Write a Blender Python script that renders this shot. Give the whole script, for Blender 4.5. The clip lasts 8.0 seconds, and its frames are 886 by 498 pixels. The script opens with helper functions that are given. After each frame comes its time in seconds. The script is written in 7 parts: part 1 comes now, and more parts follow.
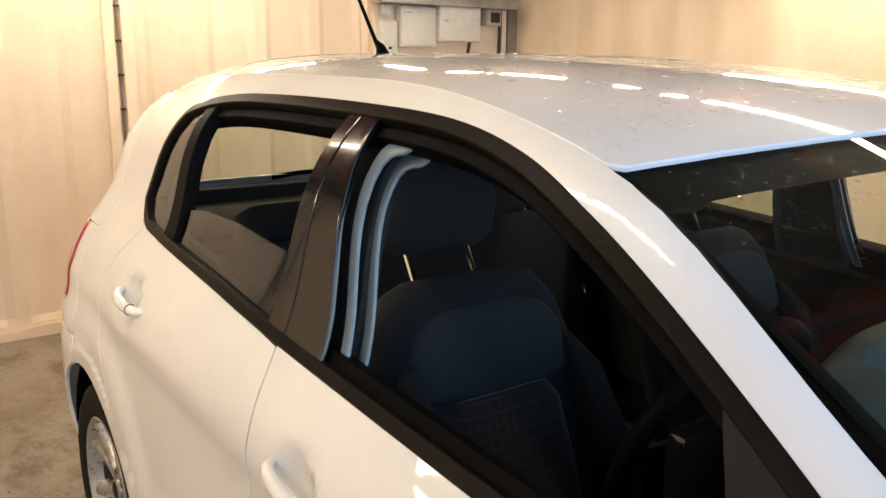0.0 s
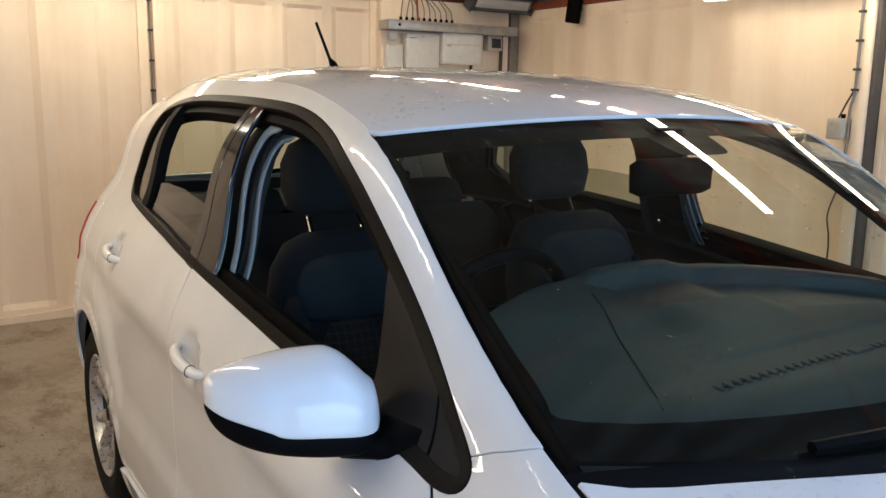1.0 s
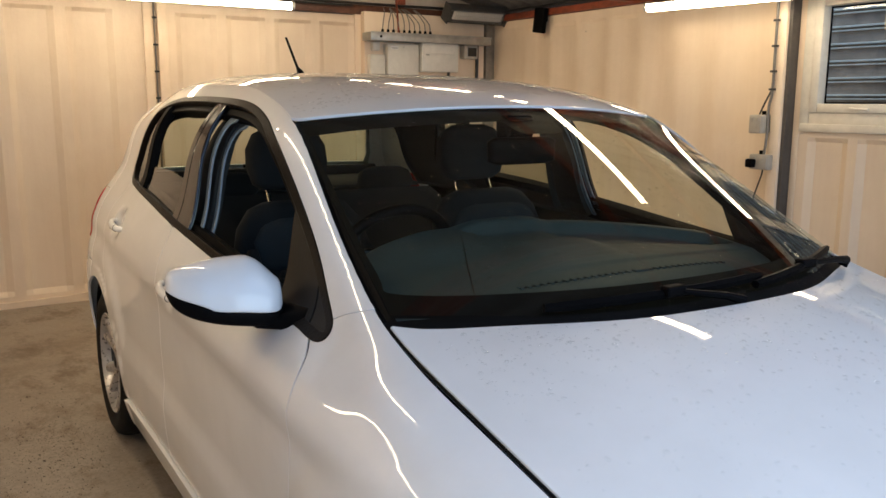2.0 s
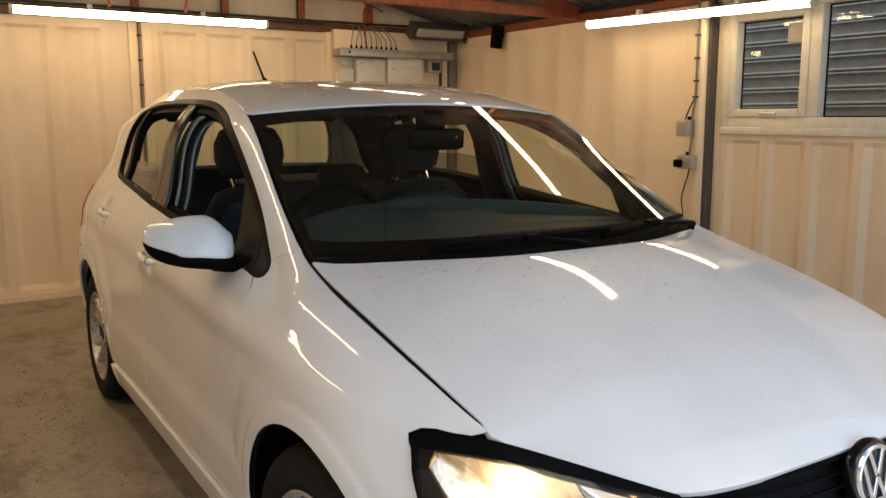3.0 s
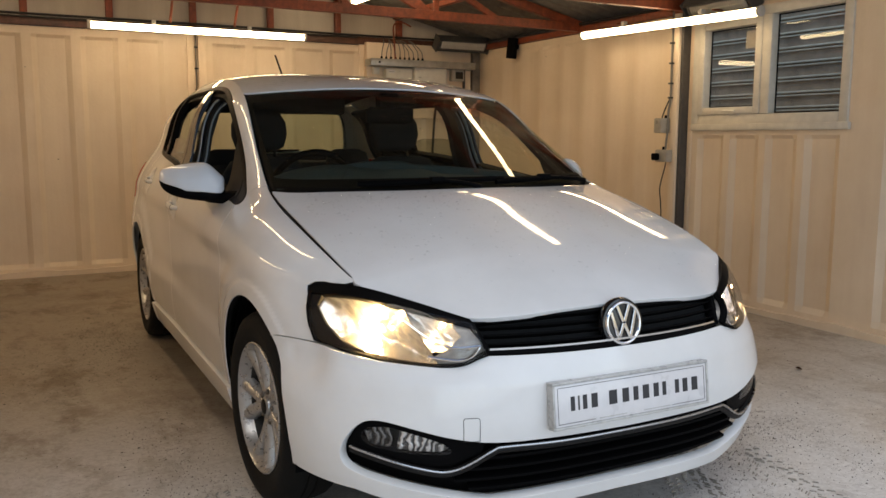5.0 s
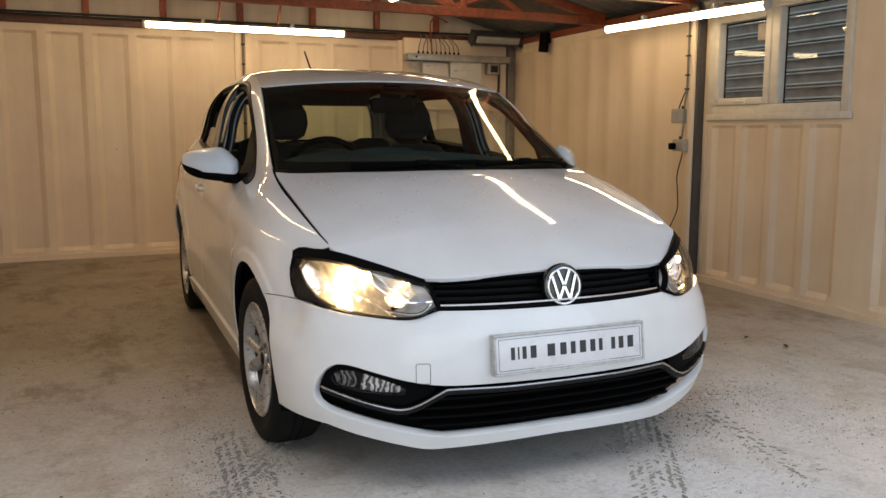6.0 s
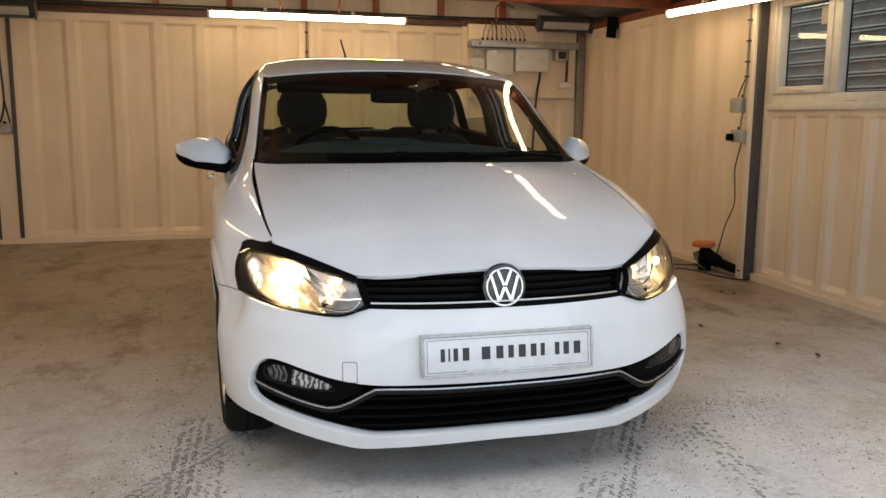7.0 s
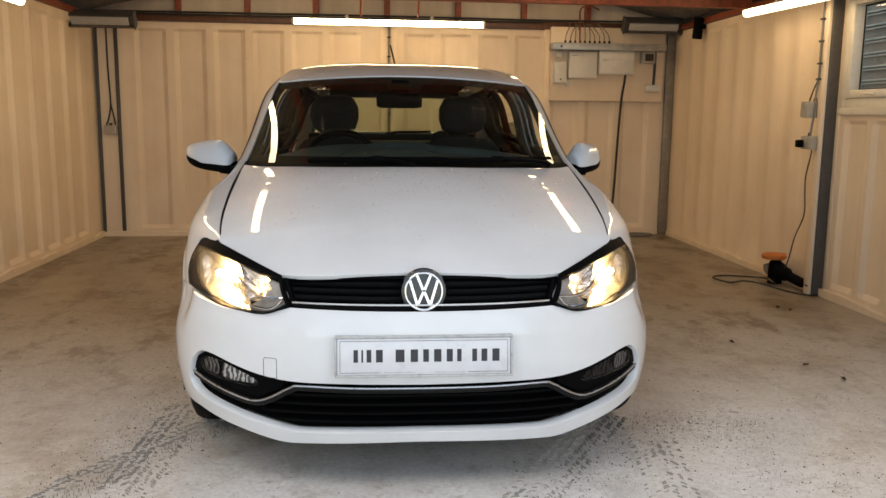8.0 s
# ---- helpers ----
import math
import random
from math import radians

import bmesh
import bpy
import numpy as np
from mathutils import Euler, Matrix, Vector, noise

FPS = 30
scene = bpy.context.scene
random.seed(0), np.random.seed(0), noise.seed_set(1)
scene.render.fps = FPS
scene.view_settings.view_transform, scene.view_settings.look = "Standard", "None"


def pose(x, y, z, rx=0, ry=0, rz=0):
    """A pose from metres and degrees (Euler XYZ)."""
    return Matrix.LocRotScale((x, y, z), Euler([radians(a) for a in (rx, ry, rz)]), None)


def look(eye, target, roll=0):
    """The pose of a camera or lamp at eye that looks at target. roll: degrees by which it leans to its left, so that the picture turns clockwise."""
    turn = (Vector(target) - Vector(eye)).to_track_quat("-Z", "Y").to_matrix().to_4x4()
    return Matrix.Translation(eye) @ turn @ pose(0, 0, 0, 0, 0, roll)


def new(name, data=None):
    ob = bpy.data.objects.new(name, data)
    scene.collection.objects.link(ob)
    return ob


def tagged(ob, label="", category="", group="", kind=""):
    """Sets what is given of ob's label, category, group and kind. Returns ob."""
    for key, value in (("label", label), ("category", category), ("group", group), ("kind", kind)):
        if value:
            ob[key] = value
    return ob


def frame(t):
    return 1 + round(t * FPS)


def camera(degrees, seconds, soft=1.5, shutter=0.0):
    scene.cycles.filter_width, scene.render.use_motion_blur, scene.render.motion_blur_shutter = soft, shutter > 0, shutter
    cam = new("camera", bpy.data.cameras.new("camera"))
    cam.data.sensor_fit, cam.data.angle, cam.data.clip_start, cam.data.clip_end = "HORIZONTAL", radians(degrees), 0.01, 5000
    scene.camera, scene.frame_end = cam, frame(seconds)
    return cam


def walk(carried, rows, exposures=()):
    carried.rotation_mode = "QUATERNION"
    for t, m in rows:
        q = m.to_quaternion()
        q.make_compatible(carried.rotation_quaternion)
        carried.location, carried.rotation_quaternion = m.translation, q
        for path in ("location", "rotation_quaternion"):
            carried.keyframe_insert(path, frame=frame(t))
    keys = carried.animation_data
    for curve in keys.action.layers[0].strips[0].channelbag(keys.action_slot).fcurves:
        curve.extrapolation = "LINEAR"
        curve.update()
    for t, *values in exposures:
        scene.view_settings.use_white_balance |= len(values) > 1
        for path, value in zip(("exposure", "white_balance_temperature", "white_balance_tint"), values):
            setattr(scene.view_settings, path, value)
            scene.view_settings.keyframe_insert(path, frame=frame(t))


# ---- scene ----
# ---- camera ----
PATH = [
    (0, (-1.301, 0.291, 1.418), (-0.146, 1.867, 0.99), 0.3),
    (0.5, (-1.252, -0.043, 1.398), (-0.149, 1.582, 1.017), 1.4),
    (1, (-1.271, -0.374, 1.38), (-0.219, 1.287, 1.01), 0.9),
    (1.5, (-1.306, -0.699, 1.375), (-0.287, 0.984, 1.013), 0.4),
    (3, (-1.457, -1.569, 1.293), (-0.409, 0.106, 0.983), -0.1),
    (3.5, (-1.489, -1.788, 1.256), (-0.422, -0.118, 0.985), 0.1),
    (4, (-1.437, -2.108, 1.169), (-0.423, -0.401, 0.928), 0.1),
    (4.5, (-1.452, -2.301, 1.145), (-0.497, -0.562, 0.896), 0.0),
    (6, (-1.319, -2.947, 1.104), (-0.556, -1.119, 0.827), 0.1),
    (6.5, (-1.086, -3.058, 1.124), (-0.439, -1.186, 0.844), -0.5),
    (7, (-0.795, -3.042, 1.129), (-0.289, -1.132, 0.817), 0.4),
    (7.5, (-0.496, -3.094, 1.135), (-0.155, -1.149, 0.816), 0.6),
    (8, (-0.153, -3.187, 1.147), (0.016, -1.218, 0.837), 0.6),
]
EXPOSURES = [(0, 1.35, 5550, 7), (0.5, 0.95, 5250, 6), (1.0, 0.85, 5200, 6), (1.7, 0.70, 5450, 7), (3.0, 0.30, 6800, 8), (3.5, 0.27, 6800, 8), (4.5, -0.06, 6800, 9), (6.5, 0.06, 6800, 9), (8.0, 0.20, 7100, 9)]
cam = camera(55.8, 8.0)
walk(cam, [(t, look(eye, target, roll)) for t, eye, target, roll in PATH], EXPOSURES)

# ---- light ----
world = bpy.data.worlds.new("sky")
scene.world = world
world.use_nodes = True
wn = world.node_tree.nodes
sky = wn.new("ShaderNodeTexSky")
sky.sky_type = "NISHITA"
sky.sun_disc = False
sky.sun_elevation = radians(54)
sky.sun_rotation = radians(129)
wn["Background"].inputs["Strength"].default_value = 0.15
world.node_tree.links.new(sky.outputs["Color"], wn["Background"].inputs["Color"])

sun_data = bpy.data.lights.new("sun", "SUN")
sun_data.energy = 0.85
sun_data.angle = radians(35)
sun_data.color = (1.0, 0.96, 0.9)
sun = new("sun", sun_data)
sun.matrix_world = look((-5, -4, 9), (0, 0, 0))

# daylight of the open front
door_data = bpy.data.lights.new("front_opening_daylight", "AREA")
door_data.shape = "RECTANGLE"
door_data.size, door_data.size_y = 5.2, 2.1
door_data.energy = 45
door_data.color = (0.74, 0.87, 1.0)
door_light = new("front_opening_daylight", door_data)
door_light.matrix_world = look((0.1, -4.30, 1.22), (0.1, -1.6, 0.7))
TUBE_POWER = 19.5

# ---- materials ----
def mat(name):
    m = bpy.data.materials.new(name)
    m.use_nodes = True
    return m, m.node_tree.nodes, m.node_tree.links, m.node_tree.nodes["Principled BSDF"]


def noise_node(n, l, scale, detail=6.0, rough=0.6, stretch=(1, 1, 1)):
    co = n.new("ShaderNodeTexCoord")
    mp = n.new("ShaderNodeMapping")
    mp.inputs["Scale"].default_value = stretch
    t = n.new("ShaderNodeTexNoise")
    t.inputs["Scale"].default_value = scale
    t.inputs["Detail"].default_value = detail
    t.inputs["Roughness"].default_value = rough
    l.new(co.outputs["Object"], mp.inputs["Vector"])
    l.new(mp.outputs["Vector"], t.inputs["Vector"])
    return t


def ramp(n, l, source, stops):
    r = n.new("ShaderNodeValToRGB")
    els = r.color_ramp.elements
    while len(els) < len(stops):
        els.new(0.5)
    for e, (p, c) in zip(els, stops):
        e.position = p
        e.color = (*c, 1) if len(c) == 3 else c
    l.new(source, r.inputs["Fac"])
    return r


def mix_col(n, l, fac, a, b, mode="MIX"):
    x = n.new("ShaderNodeMix")
    x.data_type, x.blend_type = "RGBA", mode
    for sock, v in (("Factor", fac), ("A", a), ("B", b)):
        i = [s for s in x.inputs if s.name == sock and s.type == ("VALUE" if sock == "Factor" else "RGBA")][0]
        if isinstance(v, (int, float)):
            i.default_value = v
        elif isinstance(v, tuple):
            i.default_value = (*v, 1)
        else:
            l.new(v, i)
    return [s for s in x.outputs if s.type == "RGBA"][0]


def bump(n, l, bsdf, height, strength, distance=0.01):
    b = n.new("ShaderNodeBump")
    b.inputs["Strength"].default_value = strength
    b.inputs["Distance"].default_value = distance
    l.new(height, b.inputs["Height"])
    l.new(b.outputs["Normal"], bsdf.inputs["Normal"])


def simple(name, col, rough=0.5, metal=0.0, grain=60.0, vary=0.15, bumpy=0.05, coat=0.0, coarse=3.0, spec=0.5):
    m, n, l, b = mat(name)
    fine, wide = noise_node(n, l, grain), noise_node(n, l, coarse, 3.0)
    lo = tuple(c * (1 - vary) for c in col)
    hi = tuple(min(1, c * (1 + vary)) for c in col)
    c1 = ramp(n, l, fine.outputs["Fac"], [(0.3, lo), (0.7, hi)])
    c2 = ramp(n, l, wide.outputs["Fac"], [(0.35, (1 - vary,) * 3), (0.65, (1, 1, 1))])
    l.new(mix_col(n, l, 1.0, c1.outputs["Color"], c2.outputs["Color"], "MULTIPLY"), b.inputs["Base Color"])
    rr = ramp(n, l, fine.outputs["Fac"], [(0.3, (max(0, rough - 0.06),) * 3), (0.7, (min(1, rough + 0.06),) * 3)])
    l.new(rr.outputs["Color"], b.inputs["Roughness"])
    b.inputs["Metallic"].default_value = metal
    b.inputs["Specular IOR Level"].default_value = spec
    b.inputs["Coat Weight"].default_value = coat
    b.inputs["Coat Roughness"].default_value = 0.04
    if bumpy:
        bump(n, l, b, fine.outputs["Fac"], bumpy, 0.004)
    return m


def wall_paint(name, base, streak):
    """Old cream paint on pressed steel: vertical run marks, blotches, small rust spots."""
    m, n, l, b = mat(name)
    run = noise_node(n, l, 2.2, 5.0, 0.6, (3.0, 3.0, 0.25))
    blot = noise_node(n, l, 1.3, 6.0, 0.65)
    fine = noise_node(n, l, 38.0, 4.0)
    c1 = ramp(n, l, run.outputs["Fac"], [(0.38, streak), (0.62, base)])
    c2 = ramp(n, l, blot.outputs["Fac"], [(0.3, (0.90, 0.87, 0.83)), (0.6, (1, 1, 1))])
    c = mix_col(n, l, 1.0, c1.outputs["Color"], c2.outputs["Color"], "MULTIPLY")
    spots = n.new("ShaderNodeTexVoronoi")
    spots.inputs["Scale"].default_value = 3.1
    co = n.new("ShaderNodeTexCoord")
    l.new(co.outputs["Object"], spots.inputs["Vector"])
    s = ramp(n, l, spots.outputs["Distance"], [(0.010, (1, 1, 1)), (0.018, (0, 0, 0))])
    c = mix_col(n, l, s.outputs["Color"], c, (0.16, 0.09, 0.05))
    l.new(c, b.inputs["Base Color"])
    b.inputs["Roughness"].default_value = 0.42
    add = n.new("ShaderNodeMath")
    l.new(run.outputs["Fac"], add.inputs[0])
    l.new(fine.outputs["Fac"], add.inputs[1])
    bump(n, l, b, add.outputs[0], 0.12, 0.012)
    return m


def concrete(name):
    """Painted concrete: pale grey worn paint over brown damp screed, with tyre dirt and scuffs."""
    m, n, l, b = mat(name)
    co = n.new("ShaderNodeTexCoord")
    sep = n.new("ShaderNodeSeparateXYZ")
    l.new(co.outputs["Object"], sep.inputs[0])
    wide = noise_node(n, l, 0.55, 8.0, 0.62)
    mid = noise_node(n, l, 2.6, 8.0, 0.7)
    fine = noise_node(n, l, 55.0, 5.0, 0.7)
    crumbs = noise_node(n, l, 17.0, 9.0, 0.82, (1.0, 2.2, 1.0))
    base = ramp(n, l, mid.outputs["Fac"], [(0.28, (0.66, 0.645, 0.62)), (0.5, (0.76, 0.75, 0.73)), (0.72, (0.84, 0.83, 0.815))])
    damp = ramp(n, l, wide.outputs["Fac"], [(0.40, (0.84, 0.81, 0.77)), (0.58, (1, 1, 1))])
    c = mix_col(n, l, 1.0, base.outputs["Color"], damp.outputs["Color"], "MULTIPLY")
    # the back of the bay is bare brown screed, the front is worn white paint
    far = n.new("ShaderNodeMapRange")
    far.inputs["From Min"].default_value, far.inputs["From Max"].default_value = 0.0, 2.5
    wob = n.new("ShaderNodeMath")
    wob.operation = "MULTIPLY_ADD"
    wob.inputs[1].default_value = 1.6
    l.new(wide.outputs["Fac"], wob.inputs[0])
    l.new(sep.outputs["Y"], wob.inputs[2])
    l.new(wob.outputs[0], far.inputs["Value"])
    c = mix_col(n, l, far.outputs[0], c, mix_col(n, l, 1.0, c, (0.42, 0.37, 0.315), "MULTIPLY"))
    blot = noise_node(n, l, 1.15, 9.0, 0.72)
    stain = ramp(n, l, blot.outputs["Fac"], [(0.39, (0.62, 0.55, 0.47)), (0.47, (1, 1, 1))])
    c = mix_col(n, l, 0.55, c, stain.outputs["Color"], "MULTIPLY")
    smear = noise_node(n, l, 3.4, 10.0, 0.74, (1.0, 0.55, 1.0))
    soil = ramp(n, l, smear.outputs["Fac"], [(0.50, (1, 1, 1)), (0.60, (0.50, 0.42, 0.34))])
    c = mix_col(n, l, far.outputs[0], c, mix_col(n, l, 0.85, c, soil.outputs["Color"], "MULTIPLY"))
    scuff = noise_node(n, l, 6.5, 9.0, 0.78, (1.0, 0.7, 1.0))
    grey = ramp(n, l, scuff.outputs["Fac"], [(0.53, (1, 1, 1)), (0.66, (0.74, 0.72, 0.70))])
    c = mix_col(n, l, 0.9, c, grey.outputs["Color"], "MULTIPLY")
    speck = ramp(n, l, fine.outputs["Fac"], [(0.32, (0.84, 0.825, 0.81)), (0.62, (1.06, 1.06, 1.06))])
    c = mix_col(n, l, 1.0, c, speck.outputs["Color"], "MULTIPLY")
    dirt = ramp(n, l, crumbs.outputs["Fac"], [(0.55, (0, 0, 0)), (0.63, (0.95, 0.95, 0.95))])
    patch = ramp(n, l, mid.outputs["Fac"], [(0.47, (0.05, 0.05, 0.05)), (0.60, (0.9, 0.9, 0.9))])
    both = mix_col(n, l, 1.0, dirt.outputs["Color"], patch.outputs["Color"], "MULTIPLY")
    c = mix_col(n, l, both, c, (0.13, 0.105, 0.085))
    l.new(c, b.inputs["Base Color"])
    r = ramp(n, l, wide.outputs["Fac"], [(0.38, (0.34,) * 3), (0.6, (0.62,) * 3)])
    l.new(r.outputs["Color"], b.inputs["Roughness"])
    add = n.new("ShaderNodeMath")
    l.new(fine.outputs["Fac"], add.inputs[0])
    l.new(crumbs.outputs["Fac"], add.inputs[1])
    bump(n, l, b, add.outputs[0], 0.18, 0.006)
    return m


def glass(name, tint, gloss_rough=0.0, ior=1.42):
    m, n, l, b = mat(name)
    n.remove(b)
    tr, gl = n.new("ShaderNodeBsdfTransparent"), n.new("ShaderNodeBsdfGlossy")
    fr, mx = n.new("ShaderNodeLayerWeight"), n.new("ShaderNodeMixShader")
    fr.inputs["Blend"].default_value = 0.5
    p5, sc = n.new("ShaderNodeMath"), n.new("ShaderNodeMath")
    p5.operation, sc.operation = "POWER", "MULTIPLY_ADD"
    p5.inputs[1].default_value = 5.0
    f0 = ((ior - 1) / (ior + 1)) ** 2
    sc.inputs[1].default_value, sc.inputs[2].default_value = 1 - f0, f0
    tr.inputs["Color"].default_value = (*tint, 1)
    gl.inputs["Roughness"].default_value = gloss_rough
    l.new(fr.outputs["Facing"], p5.inputs[0])
    l.new(p5.outputs[0], sc.inputs[0])
    l.new(sc.outputs[0], mx.inputs[0])
    l.new(tr.outputs[0], mx.inputs[1])
    l.new(gl.outputs[0], mx.inputs[2])
    l.new(mx.outputs[0], n["Material Output"].inputs["Surface"])
    return m


def emitter(name, col, strength):
    m, n, l, b = mat(name)
    b.inputs["Base Color"].default_value = (0.9, 0.9, 0.9, 1)
    b.inputs["Emission Color"].default_value = (*col, 1)
    b.inputs["Emission Strength"].default_value = strength
    return m


def car_paint(name):
    m, n, l, b = mat(name)
    film = noise_node(n, l, 4.0, 6.0, 0.6)
    c = ramp(n, l, film.outputs["Fac"], [(0.35, (0.73, 0.74, 0.745)), (0.65, (0.79, 0.80, 0.805))])
    l.new(c.outputs["Color"], b.inputs["Base Color"])
    b.inputs["Roughness"].default_value = 0.45
    b.inputs["Coat Weight"].default_value = 1.0
    r = ramp(n, l, film.outputs["Fac"], [(0.35, (0.02,) * 3), (0.7, (0.07,) * 3)])
    l.new(r.outputs["Color"], b.inputs["Coat Roughness"])
    peel = noise_node(n, l, 240.0, 2.0)
    bump(n, l, b, peel.outputs["Fac"], 0.02, 0.001)
    return m


def check_fabric(name):
    """Dark woven cloth with a faint check of pale threads."""
    m, n, l, b = mat(name)
    co = n.new("ShaderNodeTexCoord")
    bands = []
    for direction in ("X", "Z"):
        w = n.new("ShaderNodeTexWave")
        w.bands_direction = direction
        w.inputs["Scale"].default_value = 16.0
        w.inputs["Distortion"].default_value = 0.6
        l.new(co.outputs["Object"], w.inputs["Vector"])
        bands.append(ramp(n, l, w.outputs["Fac"], [(0.86, (0, 0, 0)), (0.95, (1, 1, 1))]))
    weave = noise_node(n, l, 420.0, 2.0)
    both = mix_col(n, l, 1.0, bands[0].outputs["Color"], bands[1].outputs["Color"], "ADD")
    c = mix_col(n, l, both, (0.006, 0.007, 0.009), (0.022, 0.020, 0.018))
    l.new(c, b.inputs["Base Color"])
    b.inputs["Roughness"].default_value = 0.95
    b.inputs["Sheen Weight"].default_value = 0.3
    bump(n, l, b, weave.outputs["Fac"], 0.3, 0.002)
    return m


def fluted(name, col, scale):
    """Pressed reflector with upright flutes; their bright and dark streaks are put into the colour."""
    m, n, l, b = mat(name)
    co = n.new("ShaderNodeTexCoord")
    w = n.new("ShaderNodeTexWave")
    w.bands_direction = "X"
    w.inputs["Scale"].default_value = scale
    w.inputs["Distortion"].default_value = 13.0
    w.inputs["Detail"].default_value = 3.0
    l.new(co.outputs["Object"], w.inputs["Vector"])
    c = ramp(n, l, w.outputs["Fac"], [(0.25, tuple(v * 0.12 for v in col)), (0.85, col)])
    l.new(c.outputs["Color"], b.inputs["Base Color"])
    b.inputs["Metallic"].default_value = 0.6
    b.inputs["Roughness"].default_value = 0.35
    bump(n, l, b, w.outputs["Fac"], 0.9, 0.004)
    return m


PAINT = car_paint("white_car_paint")
BLACK = simple("black_plastic", (0.0042, 0.0042, 0.0046), 0.45, 0, 300, 0.2, 0.15, spec=0.025)
GLOSS = simple("gloss_black", (0.007, 0.007, 0.008), 0.16, 0, 30, 0.15, 0.0, 0.4, spec=0.4)
TRIM = simple("grey_black_trim", (0.009, 0.0086, 0.0086), 0.5, 0, 260, 0.2, 0.12, spec=0.18)
SEAL = simple("window_seal_rubber", (0.010, 0.008, 0.0065), 0.40, 0, 120, 0.3, 0.25, spec=0.07)
RUBBER = simple("tyre_rubber", (0.007, 0.0068, 0.0065), 0.75, 0, 90, 0.3, 0.2, spec=0.2)
CHROME = simple("chrome", (0.82, 0.82, 0.83), 0.08, 1.0, 20, 0.04, 0.0)
ALLOY = simple("alloy_rim", (0.42, 0.41, 0.40), 0.30, 0.6, 50, 0.10, 0.02, 0.5)
# inside of the alloy rim, with the shade between the spokes painted in
BARREL = simple("shaded_rim_inside", (0.055, 0.052, 0.048), 0.5, 0.4, 60, 0.3, 0.05)
BRAKE = simple("brake_steel", (0.22, 0.2, 0.18), 0.4, 1.0, 90, 0.3, 0.1)
# near-black that carries the shade of the hollows in its colour
DARK = simple("cavity_shade", (0.008, 0.008, 0.008), 0.9, 0, 40, 0.2, 0.0)
FRIT = simple("fired_black_glass", (0.003, 0.003, 0.0033), 0.6, 0, 8, 0.08, 0.0, spec=0.1)
DASH = simple("soft_dash_plastic", (0.060, 0.080, 0.083), 0.6, 0, 380, 0.2, 0.25, spec=0.3)
CLOTH = simple("dark_blue_seat_cloth", (0.0105, 0.0138, 0.0175), 0.95, 0, 420, 0.25, 0.3)
PANEL = simple("grey_blue_seat_cloth", (0.027, 0.036, 0.043), 0.95, 0, 420, 0.25, 0.3)
CHECK = check_fabric("checked_seat_cloth")
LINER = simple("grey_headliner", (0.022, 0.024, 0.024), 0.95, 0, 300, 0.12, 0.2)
# white body paint in shade: the bluish darkening is put into the colour
JAMB = simple("shaded_white_jamb", (0.16, 0.21, 0.27), 0.35, 0, 30, 0.08, 0.0, 0.5)
GLASS = glass("clear_glass", (0.86, 0.90, 0.86))
SCREEN = glass("windscreen_glass", (0.83, 0.89, 0.80), 0.0, 1.7)
WETGLASS = glass("wet_side_glass", (0.62, 0.65, 0.60), 0.06, 2.1)
REARGLASS = glass("rear_window_glass", (0.62, 0.68, 0.60))
LAMPGREY = simple("lamp_inner_trim", (0.36, 0.345, 0.325), 0.38, 0.4, 40, 0.25, 0.3)
LENS = glass("lamp_lens", (0.96, 0.96, 0.96))
REFLECTOR = simple("lamp_reflector", (0.86, 0.84, 0.80), 0.20, 0.9, 40, 0.06, 0.9)
BULB = emitter("lit_bulb", (1.0, 0.64, 0.27), 950.0)
REDLENS = simple("red_lamp_lens", (0.42, 0.02, 0.015), 0.15, 0, 20, 0.1, 0.0, 1.0)
PLATE = simple("plate_white", (0.72, 0.72, 0.74), 0.3, 0, 20, 0.05, 0.0, 0.5)
CLEAR = simple("plate_frame_plastic", (0.5, 0.5, 0.49), 0.3, 0, 40, 0.15, 0.05, 0.4)
INK = simple("plate_ink", (0.03, 0.03, 0.035), 0.5, 0, 40, 0.1, 0.0)
WALL = wall_paint("cream_wall_paint", (0.84, 0.705, 0.545), (0.79, 0.65, 0.495))
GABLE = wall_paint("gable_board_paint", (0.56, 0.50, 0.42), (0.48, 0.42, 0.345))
FLOOR = concrete("worn_concrete")
YARD = simple("yard_concrete", (0.30, 0.29, 0.28), 0.8, 0, 30, 0.25, 0.2, coarse=0.8)
OXIDE = simple("red_oxide_steel", (0.27, 0.062, 0.025), 0.5, 0, 26, 0.35, 0.08)
BROWN = simple("brown_wall_rail", (0.12, 0.05, 0.03), 0.45, 0, 26, 0.35, 0.08)
GALV = simple("galvanised_steel", (0.46, 0.46, 0.44), 0.42, 0.7, 14, 0.2, 0.03)
SHEET = simple("fibre_cement_sheet", (0.175, 0.16, 0.14), 0.85, 0, 16, 0.25, 0.15, coarse=1.2)
PVC = simple("white_pvc", (0.70, 0.66, 0.58), 0.35, 0, 18, 0.08, 0.02)
BOXWHITE = simple("enamel_box", (0.68, 0.66, 0.61), 0.4, 0, 22, 0.06, 0.02)
BOXGREY = simple("grey_box", (0.42, 0.385, 0.33), 0.5, 0, 22, 0.1, 0.03)
CABLE = simple("black_cable", (0.02, 0.02, 0.02), 0.5, 0, 80, 0.2, 0.05)
GREYPIPE = simple("grey_conduit", (0.20, 0.185, 0.165), 0.5, 0, 50, 0.15, 0.03)
CORNERGREY = simple("pale_grey_post", (0.27, 0.235, 0.19), 0.45, 0.2, 30, 0.2, 0.05)
POSTGREY = simple("grey_steel_post", (0.075, 0.066, 0.060), 0.5, 0, 30, 0.2, 0.05)
